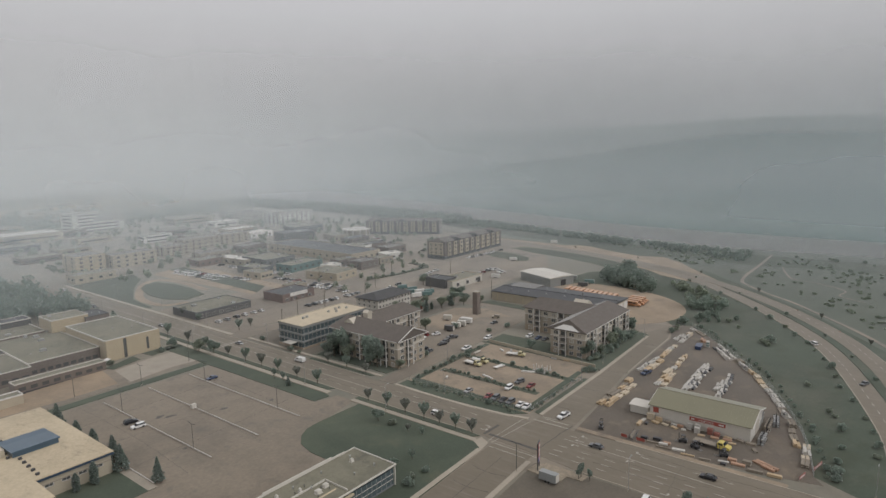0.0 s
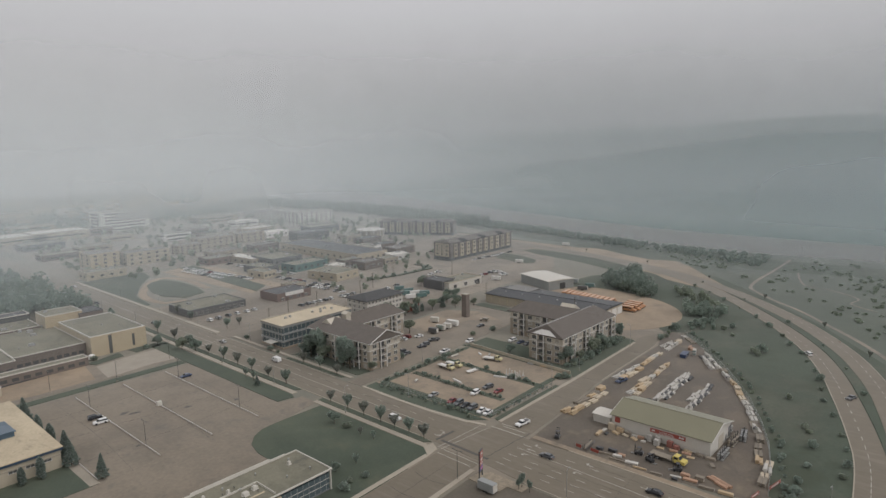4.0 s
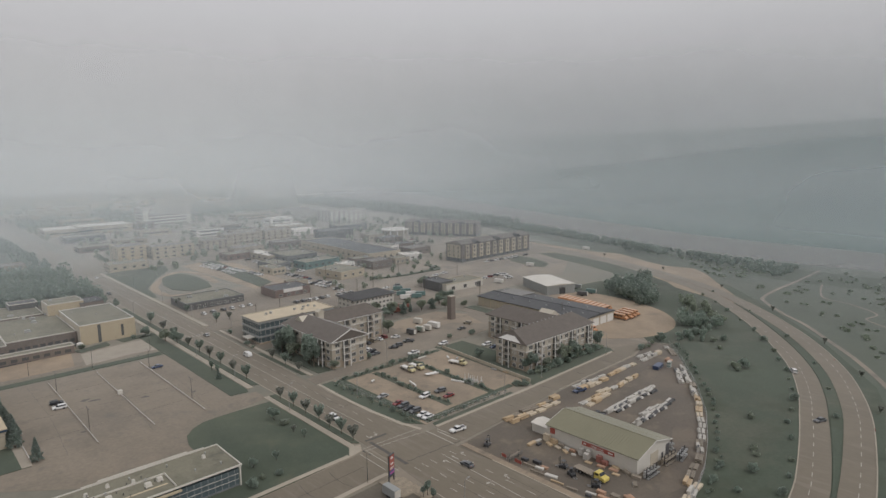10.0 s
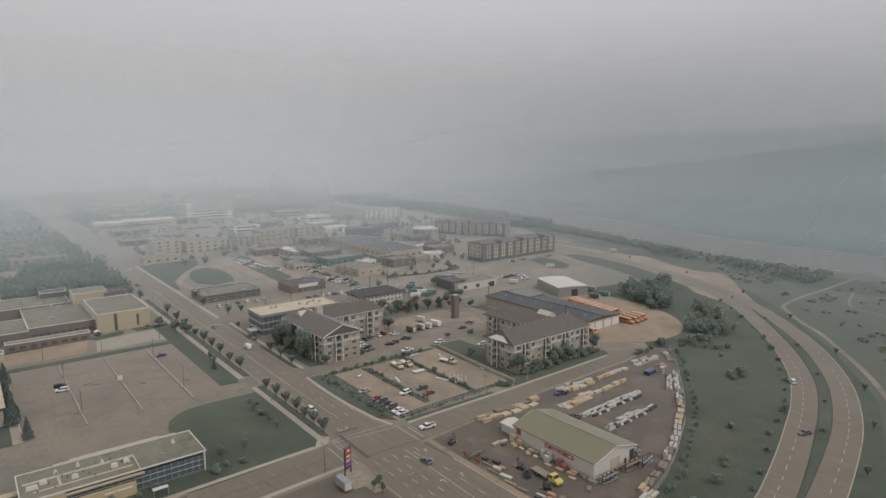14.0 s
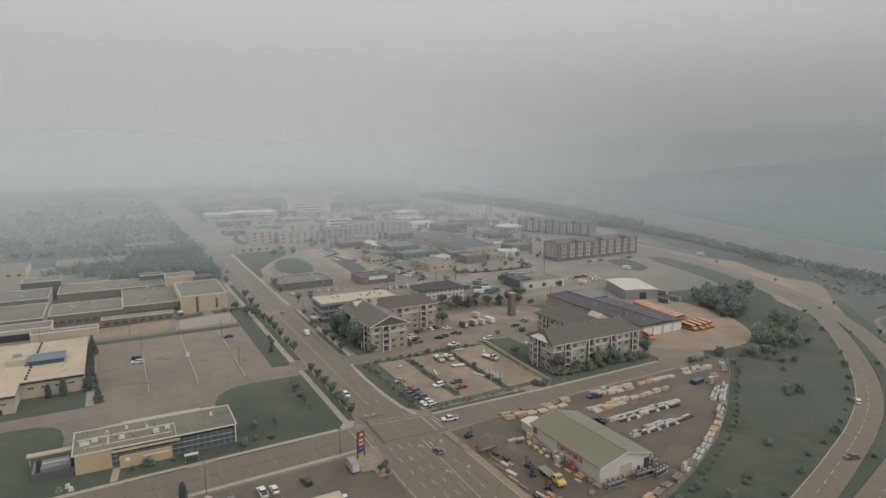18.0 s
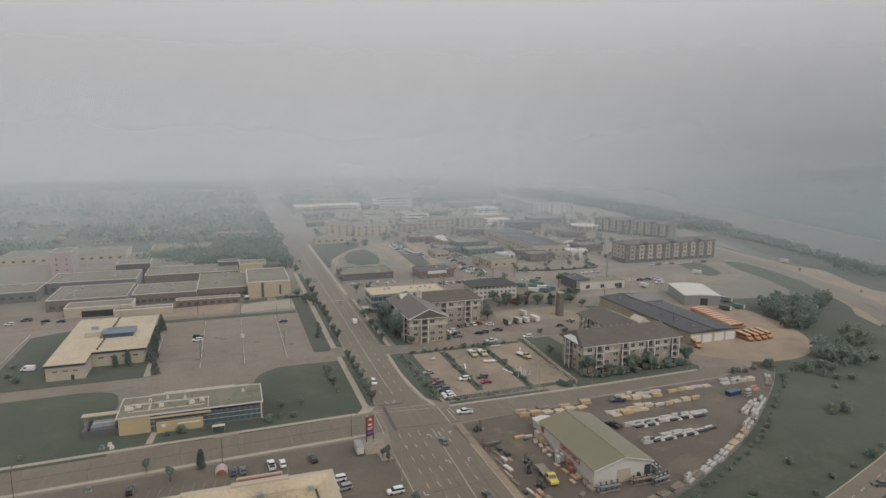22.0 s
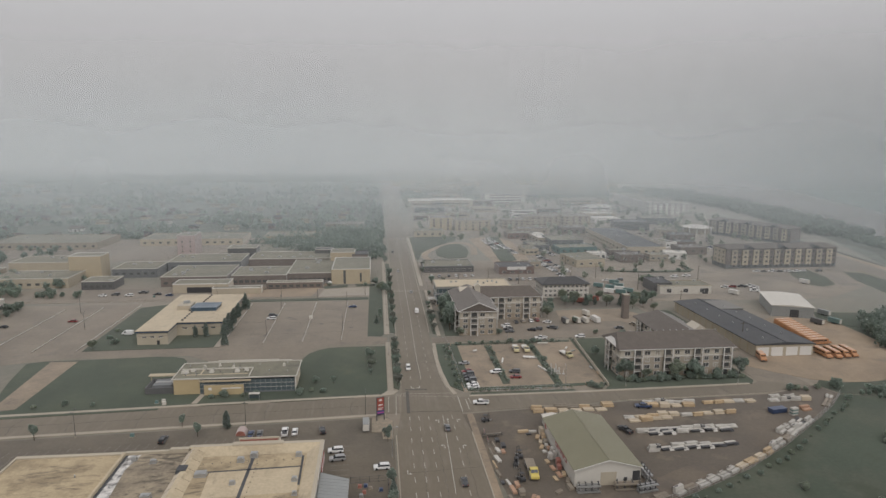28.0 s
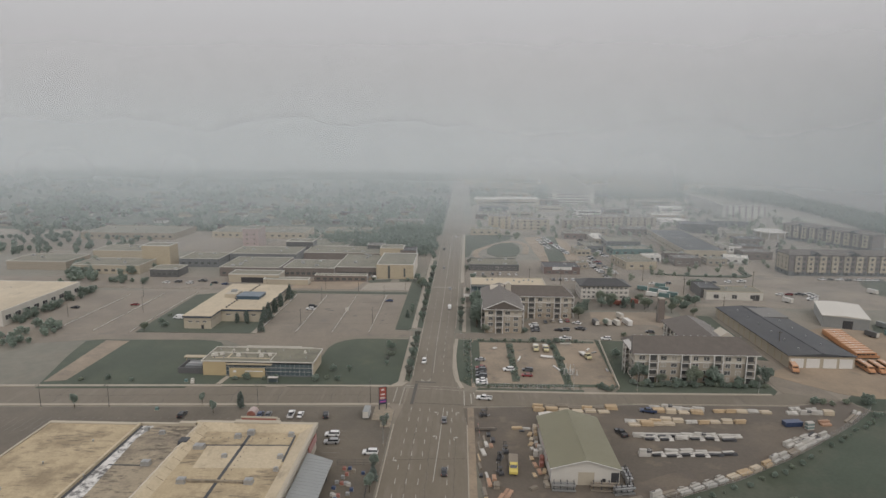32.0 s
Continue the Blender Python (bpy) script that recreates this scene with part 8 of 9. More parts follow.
part("message_panel", MB().box(-1.2, 1.2, -.24, .24, 2.6, 3.8), BLUE_SIGN, py, "dark blue message board")
part("message_strip", MB().box(-1.1, 1.1, -.27, -.24, 2.9, 3.3), MAGENTA, py, "magenta message strip")
dm = thing("play_tunnel", "pink half-round storage hut by the store", "hut", -27.3, -94, 0.04, 0)
part("shell", MB().rod((0, -1.8, .1), (0, 1.8, .1), 1.7, n=16), PINK, dm)
part("end_panel", MB().rod((0, -1.86, .1), (0, -1.8, .1), 1.5, n=16), RUST_RED, dm)
for x, y in ((-28.3, -66.6),):
    t = thing("bus_shelter", "small grey bus shelter beside the street", "bus shelter", x, y, .2)
    part("roof", MB().box(-2, 2, -.8, .8, 2.3, 2.42), PALE_METAL, t)
    part("back_panel", MB().box(-1.9, 1.9, .7, .76, .2, 2.3), GLASS_BLUE, t)
    for dx in (-1.85, 1.85):
        part("post", MB().box(dx - .05, dx + .05, -.7, -.6, 0, 2.3), STEEL, t)
ct = thing("brick_chimney_stack", "square brown brick tower behind the apartments", "tower", 153, 28)
part("shaft", MB().box(-1.7, 1.7, -1.7, 1.7, -.2, 13, .15), BRICK_BROWN, ct)
part("cap", MB().box(-1.75, 1.75, -1.75, 1.75, 13, 13.5), TAN, ct)
cab = [("green_cabinet", TEAL, -62, -93.2), ("green_cabinet", TEAL, -118, 95), ("green_cabinet", TEAL, -63, -67), ("white_cabinet", PALE_METAL, -60.9, -66), ("white_cabinet", PALE_METAL, -60, -68.2)]
for nm, m, x, y in cab:
    t = thing(nm, "small painted utility cabinet standing on grass", "cabinet", x, y, .1 if y < 90 else .03)
    part("body", MB().box(-.6, .6, -.45, .45, .1, 1.1, .06), m, t)
    part("pad", MB().box(-.8, .8, -.65, .65, 0, .12), CONCRETE, t)
for x, y in ((153, -176), (222, -145), (257, -121)):
    t = thing("road_work_sign", "orange diamond road work sign on a stand", "sign", x, y, .05, 30)
    part("board", MB().add([(0, 0, .6), (.6, 0, 1.2), (0, 0, 1.8), (-.6, 0, 1.2), (0, .05, .6), (.6, .05, 1.2), (0, .05, 1.8), (-.6, .05, 1.2)], [(0, 1, 2, 3), (7, 6, 5, 4), (0, 4, 5, 1), (1, 5, 6, 2), (2, 6, 7, 3), (3, 7, 4, 0)]), RUST_RED, t)
    part("stand", MB().rod((-.5, .3, 0), (0, 0, .7), .03).rod((.5, .3, 0), (0, 0, .7), .03), STEEL, t)

# pipes and a machine in the college yard
for k in range(9):
    t = thing("pipe_bundle", "dark steel pipes lying on the dirt yard", "pipes", -55 + k * 2.9, 111.5 + k * .28, .05, 84)
    for j in range(3):
        part("pipe", shared(("yard_pipe",), lambda: MB().rod((0, -1.5, .16), (0, 1.5, .16), .15, n=7), DARK_STEEL), None, t).matrix_basis = pose(-.36 + j * .36, 0, 0)
t = thing("loader", "faded red wheel loader with raised bucket", "loader", -24.5, 116.5, .05, 70)
part("body", MB().profile([(-2.2, .7), (-2.2, 1.7), (-.4, 1.9), (1.4, 1.3), (1.6, .7)], .8), RUST_RED, t)
part("cab", MB().box(-.7, .7, -.9, .5, 1.6, 2.9, .1), GLASS_CAR, t)
part("arm", MB().rod((-.6, 1.0, 1.4), (-.6, 3.0, .8), .12).rod((.6, 1.0, 1.4), (.6, 3.0, .8), .12).rod((-.6, 3.0, .8), (.6, 3.0, .8), .1), RUST_RED, t)
part("bucket", MB().profile([(2.9, .2), (2.9, 1.1), (3.2, 1.1), (3.9, .25)], 1.1), STEEL, t)
wheels(t, (-1.5, 1.1), 1.0, .65)
t = thing("white_tank", "round white tank beside the college hall", "tank", -14, 121, .16)
part("shell", MB().cyl(0, 0, 0, 1.8, 1.5, 1.5, 12).cyl(0, 0, 1.8, 2.4, 1.5, .5, 12), WHITE, t)
for k, (x, y, r) in enumerate(((-16, 126, 20), (-19.5, 122, 60), (-31, 118.5, 84), (-46, 117.5, 90))):
    t = thing("waste_skip", "dented grey steel waste skip on the dirt yard", "skip", x, y, .05, r)
    part("body", MB().profile([(-1.6, .15), (-2.1, 1.4), (2.1, 1.4), (1.6, .15)], .9), GREY_METAL, t)
    part("rim", MB().box(-.95, .95, -2.15, 2.15, 1.4, 1.5), DARK_STEEL, t)

# garden yard beside the hardware store
fence("garden_fence", "black steel fence round the garden yard", [(9.5, -128), (20, -127.5), (20.4, -158)], 2.6, 1.9, DARK_STEEL, rails=(.1, .5, .95))
rg = random.Random(14)
for k in range(26):
    x, y = rg.uniform(10.5, 18.5), rg.uniform(-157, -130)
    m, lab = rg.choice(((CARS["blue"], "pallet of blue bagged goods"), (WRAP, "pallet of white bagged goods"), (WOOD_GREY, "grey wooden display table"), (RUST_RED, "red garden machine display"), (STEEL, "steel garden rack")))
    t = thing("pallet_goods", lab + " in the garden yard", "garden goods", x, y, .04, rg.uniform(-8, 8))
    part("pallet", shared(("pallet",), lambda: MB().box(-.6, .6, -.5, .5, 0, .14), WOOD_GREY), None, t)
    part("load", shared(("load", m.name), lambda: MB().box(-.55, .55, -.45, .45, .14, .95, .06), m), None, t)

# ---------------------------------------------------------------- plants
def clump(b, c, r, rd, n=2):
    for k in range(n):
        u = Vector((rd.uniform(-1, 1), rd.uniform(-1, 1), rd.uniform(-1, 1))).normalized()
        w = u.orthogonal().normalized()
        q = u.cross(w)
        a, e, f, g = (rd.uniform(.6, 1.15) * r for _ in range(4))
        b.add([tuple(c + a * w), tuple(c + e * q), tuple(c - f * w), tuple(c - g * q)], [(0, 1, 2, 3)])


def crown(rd, lobes, count, size):
    b = MB()
    for cx, cy, cz, rx, rz in lobes:
        for _ in range(count):
            d = Vector((rd.gauss(0, 1), rd.gauss(0, 1), rd.gauss(0, 1))).normalized() * (rd.random() ** .4)
            clump(b, Vector((cx + d.x * rx, cy + d.y * rx, cz + d.z * rz)), size * rd.uniform(.6, 1.3), rd)
    return b


def make_tree(seed, h, spread_, leaf, label, count=90, size=.45, name="tree", vase=False):
    rd = random.Random(seed)
    t = thing(name, label, "tree")
    tr = MB().rod((0, 0, -.1), (rd.uniform(-.1, .1), 0, h * .4), h * .022, h * .015, 7)
    lobes = [(0, 0, h * .62, spread_ * .55, h * .33)]
    for k in range(5):
        a = k * 1.257 + rd.uniform(-.4, .4)
        z = h * rd.uniform(.45, .75)
        p = (math.cos(a) * spread_ * .55, math.sin(a) * spread_ * .55, z)
        tr.rod((0, 0, h * .32), p, h * .011, h * .005, 5)
        lobes.append((*p, spread_ * rd.uniform(.36, .5), h * rd.uniform(.16, .24)))
    if vase:
        # upright branches that open out towards the top
        lobes = [(0, 0, h * .40, spread_ * .22, h * .14)]
        for k in range(6):
            a = k * 1.047 + rd.uniform(-.3, .3)
            lobes += [(math.cos(a) * spread_ * .30, math.sin(a) * spread_ * .30, h * .56, spread_ * .24, h * .16), (math.cos(a) * spread_ * .58, math.sin(a) * spread_ * .58, h * rd.uniform(.70, .84), spread_ * .26, h * .15)]
    part("trunk", tr, BARK, t)
    part("crown", crown(rd, lobes, count, size), leaf, t)
    return t


def make_conifer(seed, h, r, label, col=False):
    rd = random.Random(seed)
    t = thing("spruce_tree", label, "tree")
    part("trunk", MB().rod((0, 0, -.1), (0, 0, h * .95), h * .02, .03, 6), BARK, t)
    b = MB()
    n = 520
    for i in range(n):
        u = rd.random() ** .8
        z = h * (.08 + .9 * u)
        rr = r * ((1 - u) * (1 - .15 * math.sin(u * 40)) + .06) if not col else r * (math.sin(min(1, (1 - u) * 2.2 + .1) * 1.57))
        a = rd.uniform(0, 6.283)
        q = rr * rd.uniform(.5, 1.05)
        clump(b, Vector((math.cos(a) * q, math.sin(a) * q, z - .1 * q)), .28 + .25 * (1 - u), rd)
    part("crown", b, NEEDLE, t)
    return t


def make_shrub(seed, h, w, leaf, label):
    rd = random.Random(seed)
    t = thing("shrub", label, "shrub")
    part("stems", MB().rod((0, 0, -.1), (.2, .1, h * .5), .06, .03, 5).rod((0, 0, -.1), (-.2, .1, h * .5), .05, .03, 5).rod((0, 0, -.1), (.05, -.25, h * .5), .05, .03, 5), BARK, t)
    part("crown", crown(rd, [(rd.uniform(-w, w) * .35, rd.uniform(-w, w) * .35, h * rd.uniform(.4, .6), w * .38, h * .38) for _ in range(4)], 55, .34), leaf, t)
    return t


T = {
    "young": [make_tree(1, 5.2, 2.0, LEAF_DULL, "young street tree with dull green crown", 30, .30, vase=True), make_tree(2, 5.8, 2.2, LEAF, "young street tree with green crown", 30, .30, vase=True)],
    "broad": [make_tree(3, 9, 4.2, LEAF, "broad leafy dark green tree", 110, .55), make_tree(4, 10.5, 4.6, LEAF_OLIVE, "broad olive-green leafy tree", 120, .55), make_tree(5, 8, 3.6, LEAF, "leafy green tree with open crown", 100, .5)],
    "tall": [make_tree(16, 13, 3.4, LEAF, "tall dense dark green tree", 120, .6), make_tree(17, 12, 3.0, LEAF, "tall dense oval green tree", 120, .6)],
    "slim": [make_tree(6, 6.5, 1.3, LEAF, "slim upright green tree", 60, .34)],
    "spruce": [make_conifer(7, 9.5, 2.3, "dark green pointed spruce tree"), make_conifer(8, 8, 1.3, "dark narrow columnar conifer", True)],
    "shrub": [make_shrub(9, 2.2, 2.4, LEAF, "rounded green shrub in grass"), make_shrub(10, 1.6, 2.0, LEAF_OLIVE, "low olive-green spreading shrub"), make_shrub(12, 3.2, 3.2, LEAF, "tall bushy green shrub")],
}
PLACED = {}


def plant(kind, v, x, y, s=1.0, z=0.1):
    ob = T[kind][v % len(T[kind])]
    rot = (x * 37 + y * 61) % 360
    if (kind, v % len(T[kind])) not in PLACED:
        PLACED[(kind, v % len(T[kind]))] = True
        ob.matrix_basis = pose(x, y, z, 0, 0, rot) @ Matrix.Scale(s, 4)
        return ob
    c = copy_thing(ob, pose(x, y, z, 0, 0, rot))
    c.scale = (s, s, s * (1 + ((x * 13 + y * 7) % 10 - 5) * .02))
    return c


for i, (x, y) in enumerate(((25.2, -10), (25.2, -20), (25.2, -29), (25.2, -38), (25.2, -45), (25.2, -52), (25.2, -59), (25.6, 20), (25.6, 33), (25.6, 46), (25.6, 58), (25.6, 70), (25.6, 84), (25.8, 104), (26, 120), (26, 140),
                           (46, 12), (46, 24), (46, 36), (54, 117), (62, 118), (50, 150), (52, 170))):
    plant("young", i, x, y, 1.0 + (i % 4) * .07)
for i, (x, y, k, s) in enumerate(((19, 34, "slim", .8), (17, 28, "spruce", .5), (19, 40, "slim", .8), (-33, -90, "spruce", .8), (-92, -93, "slim", 1), (-48, -87.5, "slim", .8), (-41, -95, "slim", .9), (21, -101, "slim", .75), (20.4, -104, "slim", .6), (19.4, -101, "slim", .6),
                              (21, -131, "slim", 1), (21.2, -142, "slim", 1.1), (21.4, -136, "spruce", .6), (-57.4, 14, "spruce", 1.0), (-54, -1.5, "spruce", .8), (-66, 12.5, "spruce", .85), (-71, 12.5, "spruce", .75), (-57.3, 33, "spruce", 1.05), (-57.5, 45, "spruce", 1.0), (-58, 76, "shrub", 1.2),
                              (-57, 62, "spruce", 1.1), (-56.9, 20, "spruce", 1.15))):
    plant(k, 1 if (k == "spruce" and i in (15, 16, 17, 18, 3)) else i if k != "spruce" else 0, x, y, s)
for i, (x, y, k, s) in enumerate(((14, -26, "broad", .55), (15, -32, "shrub", 1.4), (-7, -53, "broad", .42), (0, -54, "young", .65), (14, -40, "young", .6), (14.5, -46, "young", .55), (-4, -62, "shrub", .9), (-8, -61, "shrub", .8), (-12, -63, "shrub", .9), (-28, -62, "shrub", .9),
                              (-33, -63, "shrub", .8), (-40, -63, "shrub", .9), (-44, -64, "shrub", .8), (-105, -68, "shrub", .8), (-95, -66, "shrub", .7), (-85, -67, "shrub", .7), (-112, -4, "broad", .5), (-105, 4, "shrub", 1), (-110, 12, "shrub", 1.1), (-112, 24, "shrub", 1))):
    plant(k, i, x, y, s)
for i, (x, y, k, s) in enumerate(((54.2, 13, "tall", 1.1), (54.6, 18, "tall", 1.25), (54.8, 36, "tall", 1.2), (53.6, 40.5, "tall", 1.1), (56, 43, "spruce", 1.2), (54, 46, "broad", .8), (51, 29, "shrub", .8), (58.5, 3, "broad", .5), (78, 4.5, "shrub", 1), (50, 90, "shrub", 1.1), (47, 58, "shrub", .8),
                              (47, 64, "shrub", .8), (29 - 6, 92, "broad", .8), (20, 100, "broad", .7), (16, 118, "broad", .7), (10, 117, "shrub", 1.1), (-14, 118, "shrub", 1.3))):
    plant(k, i, x, y, s)
for i, (x, y, s) in enumerate(((54.5, 15.5, .9), (54.5, 32, .8), (106, 40, .7), (128, 57, .7), (134, 58, .8), (173, 50, .7))):
    plant("broad", i, x, y, s)
for i, (x, y, s) in enumerate(((130, 69, .7), (133, 57, .75), (143, 59, .7), (152, 66, .6), (155, 56, .75), (163, 56, .7), (174, 61, .6), (181, 66, .8), (184, 62, .75), (175, 40, .5), (122, 20, .45), (113, 42, .8), (110, 31, .7))):
    plant("broad", i + 1, x, y, s)
for i, (x, y) in enumerate(((190, 151), (200, 147), (209, 145), (222, 145), (232, 145), (242, 145), (252, 150), (255, 160))):
    plant("shrub", i, x, y, 1.1)
rt = random.Random(21)
for i in range(26):
    plant("shrub", i, 116 + i * 2.0 + rt.uniform(-.6, .6), -61.2 + rt.uniform(-1.4, .8), rt.uniform(.7, 1.25))
for i, (x, y, k, s) in enumerate(((118, -58, "broad", .95), (117, -48, "broad", .55), (115.5, -30, "broad", .6), (147, -60.5, "broad", .85), (139, -60.5, "broad", .8), (168, -58, "broad", .95), (167, -50, "broad", .65), (126, -60.5, "broad", .5), (157, -60.5, "broad", .5),
                              (139, -1, "shrub", 1.3), (127, 2, "shrub", 1.2), (177, 57, "broad", .65), (170, 57, "broad", .7), (152, 53, "broad", .7), (160, 52, "spruce", .8), (146, 56, "spruce", .7), (140, 55, "spruce", .8), (120, 60, "broad", .6), (203, 109, "broad", .8), (196, 104, "broad", .7),
                              (112, 44, "spruce", .7), (116, 46, "broad", .6), (165, 46, "broad", .6))):
    plant(k, i, x, y, s)
for i in range(22):
    plant("shrub", i, 49.2 + rt.uniform(-1.2, 1.4), -62 + i * 2.4, rt.uniform(.3, .7))
for i in range(20):
    plant("shrub", i, 68.5 + rt.uniform(-1.2, 1.2) + i * .02, -58 + i * 2.3, rt.uniform(.35, .75))
    plant("shrub", i + 1, 89.5 + rt.uniform(-1.4, 1.4), -60 + i * 2.5, rt.uniform(.35, .8))
for i in range(16):
    plant("shrub", i, 54 + i * 3.4 + rt.uniform(-1, 1), -9.5 + rt.uniform(-1, 1), rt.uniform(.4, .9))
for i in range(14):
    plant("shrub", i, 54 + i * 3 + rt.uniform(-1, 1), -66 + rt.uniform(-.5, .6), rt.uniform(.3, .6))
for i in range(12):
    plant("shrub", i, 102 + rt.uniform(-2, 6), -66.5 + rt.uniform(-1.5, 3), rt.uniform(.4, .8))
for i in range(8, 70, 2):
    p = inner_b[i] if i < len(inner_b) else None
    if p and i < 46:
        q = offset_line(inner_b, -2.2)[i]
        plant("shrub", i // 2, q[0] + rt.uniform(-1, 1), q[1] + rt.uniform(-1, 1), rt.uniform(.5, 1.0))
med = offset_line(ring, 0)
for i in range(20, 46, 5):
    plant("shrub", i, med[i][0], med[i][1], .6)
out2 = offset_line(outer_b, 3)
for i in range(10, 60, 6):
    plant("young", i, out2[i][0], out2[i][1], rt.uniform(.5, .7))
for x, y, s in ((184, -118, 1.6), (188, -120, 1.3), (181, -120, 1.2), (112, -153, 1.0), (109, -155, .9), (136, -143, 1.1), (205, -102, 1.0), (219, -97, 1.2), (214, -95, 1.2), (98, -158, .9), (84, -160, .8), (60, -160, 1.2), (66, -161, 1.3), (72, -160, .9)):
    plant("shrub", int(x), x, y, s)


def grove(name, label, pts, count, seed, hs=(5, 10), leaf=LEAF, per=70, size=.7, wide=1.0, patchy=-2.0):
    """A wood too dense to count, as one mesh of trunks and leaf clumps inside an outline."""
    rd = random.Random(seed)
    xs, ys = [p[0] for p in pts], [p[1] for p in pts]
    b = MB()
    k = 0
    while k < count:
        x, y = rd.uniform(min(xs), max(xs)), rd.uniform(min(ys), max(ys))
        inside = False
        for (ax, ay_), (bx_, by) in zip(pts, pts[1:] + pts[:1]):
            if (ay_ > y) != (by > y) and x < (bx_ - ax) * (y - ay_) / (by - ay_) + ax:
                inside = not inside
        if not inside or noise.noise((x * .011, y * .013, seed)) < patchy or any(abs(x - r[2]) < r[4] / 2 + 3 and abs(y - r[3]) < r[5] / 2 + 3 for r in TOWN) or 24 < x < 52 or (y < 0 and any((x - p[0]) ** 2 + (y - p[1]) ** 2 < 42 for p in foot + trail2)):
            continue
        k += 1
        h = rd.uniform(*hs)
        w = h * rd.uniform(.28, .42) * wide
        z0 = land_height(x, y)
        b.rod((x, y, z0 - .1), (x, y, z0 + h * .5), h * .02, h * .012, 4)
        for _ in range(per):
            d = Vector((rd.gauss(0, 1), rd.gauss(0, 1), rd.gauss(0, 1))).normalized() * (rd.random() ** .4)
            clump(b, Vector((x + d.x * w, y + d.y * w, z0 + h * .55 + d.z * h * .42)), size * rd.uniform(.6, 1.3), rd)
    return tagged(part(name, b, leaf), label, "trees", "", "stuff")


grove("grove_yard", "tall dark leafy trees beside the bus yard", [(252, -40), (262, -42), (284, -26), (300, -8), (292, 8), (270, 2), (258, -18)], 70, 31, (5, 11), LEAF, 64, .75)
grove("grove_yard_bushes", "loose leafy bushes on the rough grass by the bus yard", [(240, -72), (252, -60), (280, -46), (292, -34), (280, -60), (262, -76), (244, -90)], 34, 56, (2.5, 6), LEAF_OLIVE, 54, .65)
grove("grove_yard_corner", "low dark bushes at the corner of the lumber yard", [(202, -78), (216, -78), (238, -74), (234, -84), (216, -92), (204, -94)], 26, 57, (1.6, 4), LEAF, 50, .6)
grove("grove_shed", "dark green trees behind the metal shed", [(300, 10), (320, 12), (328, 4), (312, -8), (298, -10)], 20, 32, (4, 9), LEAF, 50, .85)
grove("grove_bank", "scrub along the river flat", [(345, -140), (300, -150), (250, -175), (320, -230), (460, -240), (470, -100), (460, -85), (400, -90), (360, -95)], 60, 33, (.8, 2.2), LEAF_SCRUB, 22, 1.0, 1.8)
grove("grove_bank_north", "bushes along the river bank", [(400, -60), (462, -60), (470, 60), (500, 180), (530, 290), (505, 290), (470, 180), (440, 60), (425, 0)], 420, 34, (2, 6), LEAF, 26, 1.1)
grove("grove_river", "trees on the low river shore", [(470, 300), (540, 300), (598, 540), (590, 760), (560, 900), (500, 900), (520, 560)], 900, 35, (5, 12), LEAF, 20, 1.8)
grove("grove_poplar", "small stand of tall poplars", [(420, 40), (430, 40), (440, 90), (428, 90)], 9, 36, (9, 14), LEAF, 60, .9)
grove("grove_college", "dark trees behind the college", [(-60, 225), (20, 215), (22, 330), (-20, 345), (-95, 262)], 190, 37, (9, 16), LEAF, 42, 1.1)
grove("grove_college_west", "trees beside the college lots", [(-196, -30), (-150, -38), (-142, -28), (-160, -20), (-196, -18)], 16, 38, (3, 5), LEAF, 60, .6)
grove("grove_hall", "hedge trees beside the pale hall", [(-187, 4), (-181, 4), (-181, 74), (-187, 74)], 30, 39, (3, 6.5), LEAF, 60, .7)
grove("grove_yard_trees", "rounded leafy trees between the bus yard and the road", [(228, -68), (240, -66), (250, -80), (242, -90), (232, -80)], 14, 64, (5, 9), LEAF, 64, .75)
grove("grove_hall_hedge", "row of clipped trees before the low halls", [(-190, 98), (-163, 93), (-162, 101), (-188, 106)], 12, 65, (3, 5.5), LEAF, 60, .6)
grove("grove_hall_west", "dark round trees among the low halls", [(-226, 112), (-206, 116), (-222, 150), (-246, 154)], 22, 66, (5, 9), LEAF, 55, .8)
grove("grove_hall_north", "trees by the community building", [(-200, 116), (-186, 118), (-178, 150), (-190, 150)], 12, 40, (4, 7), LEAF, 55, .7)
grove("grove_lot_corner", "dark bushy trees at the corner of the western lot", [(-222, 92), (-204, 88), (-196, 106), (-214, 112)], 14, 54, (4, 8), LEAF, 60, .7)
grove("grove_drive", "bushy trees beside the drive", [(-172, -16), (-152, -14), (-150, 0), (-168, 4)], 12, 55, (3, 6), LEAF, 60, .6)
grove("grove_avenue", "street trees along the far avenue", [(8, 190), (24, 190), (28, 620), (8, 620)], 120, 41, (5, 8), LEAF, 45, .8)
grove("grove_residential", "leafy trees over the residential district", [(-800, 330), (10, 330), (20, 760), (-800, 760)], 1050, 42, (4, 11), LEAF, 20, 1.7, 1.1, -.02)
grove("grove_residential_far", "far treetops over the residential district lost in smoke", [(-1000, 760), (20, 760), (24, 1450), (-1000, 1450)], 700, 52, (6, 12), LEAF, 12, 3.0, 1.3, 0.0)
grove("grove_town_far", "far treetops at the end of town lost in smoke", [(60, 860), (520, 900), (640, 1450), (60, 1450)], 260, 53, (6, 11), LEAF, 12, 3.0, 1.3)
grove("grove_town", "scattered trees among the far shops", [(60, 300), (420, 300), (520, 800), (60, 800)], 420, 44, (4, 8), LEAF_OLIVE, 22, 1.3)
grove("grove_west_town", "trees among the western halls", [(-420, 190), (-230, 190), (-230, 330), (-420, 330)], 120, 46, (4, 8), LEAF, 34, 1.1)


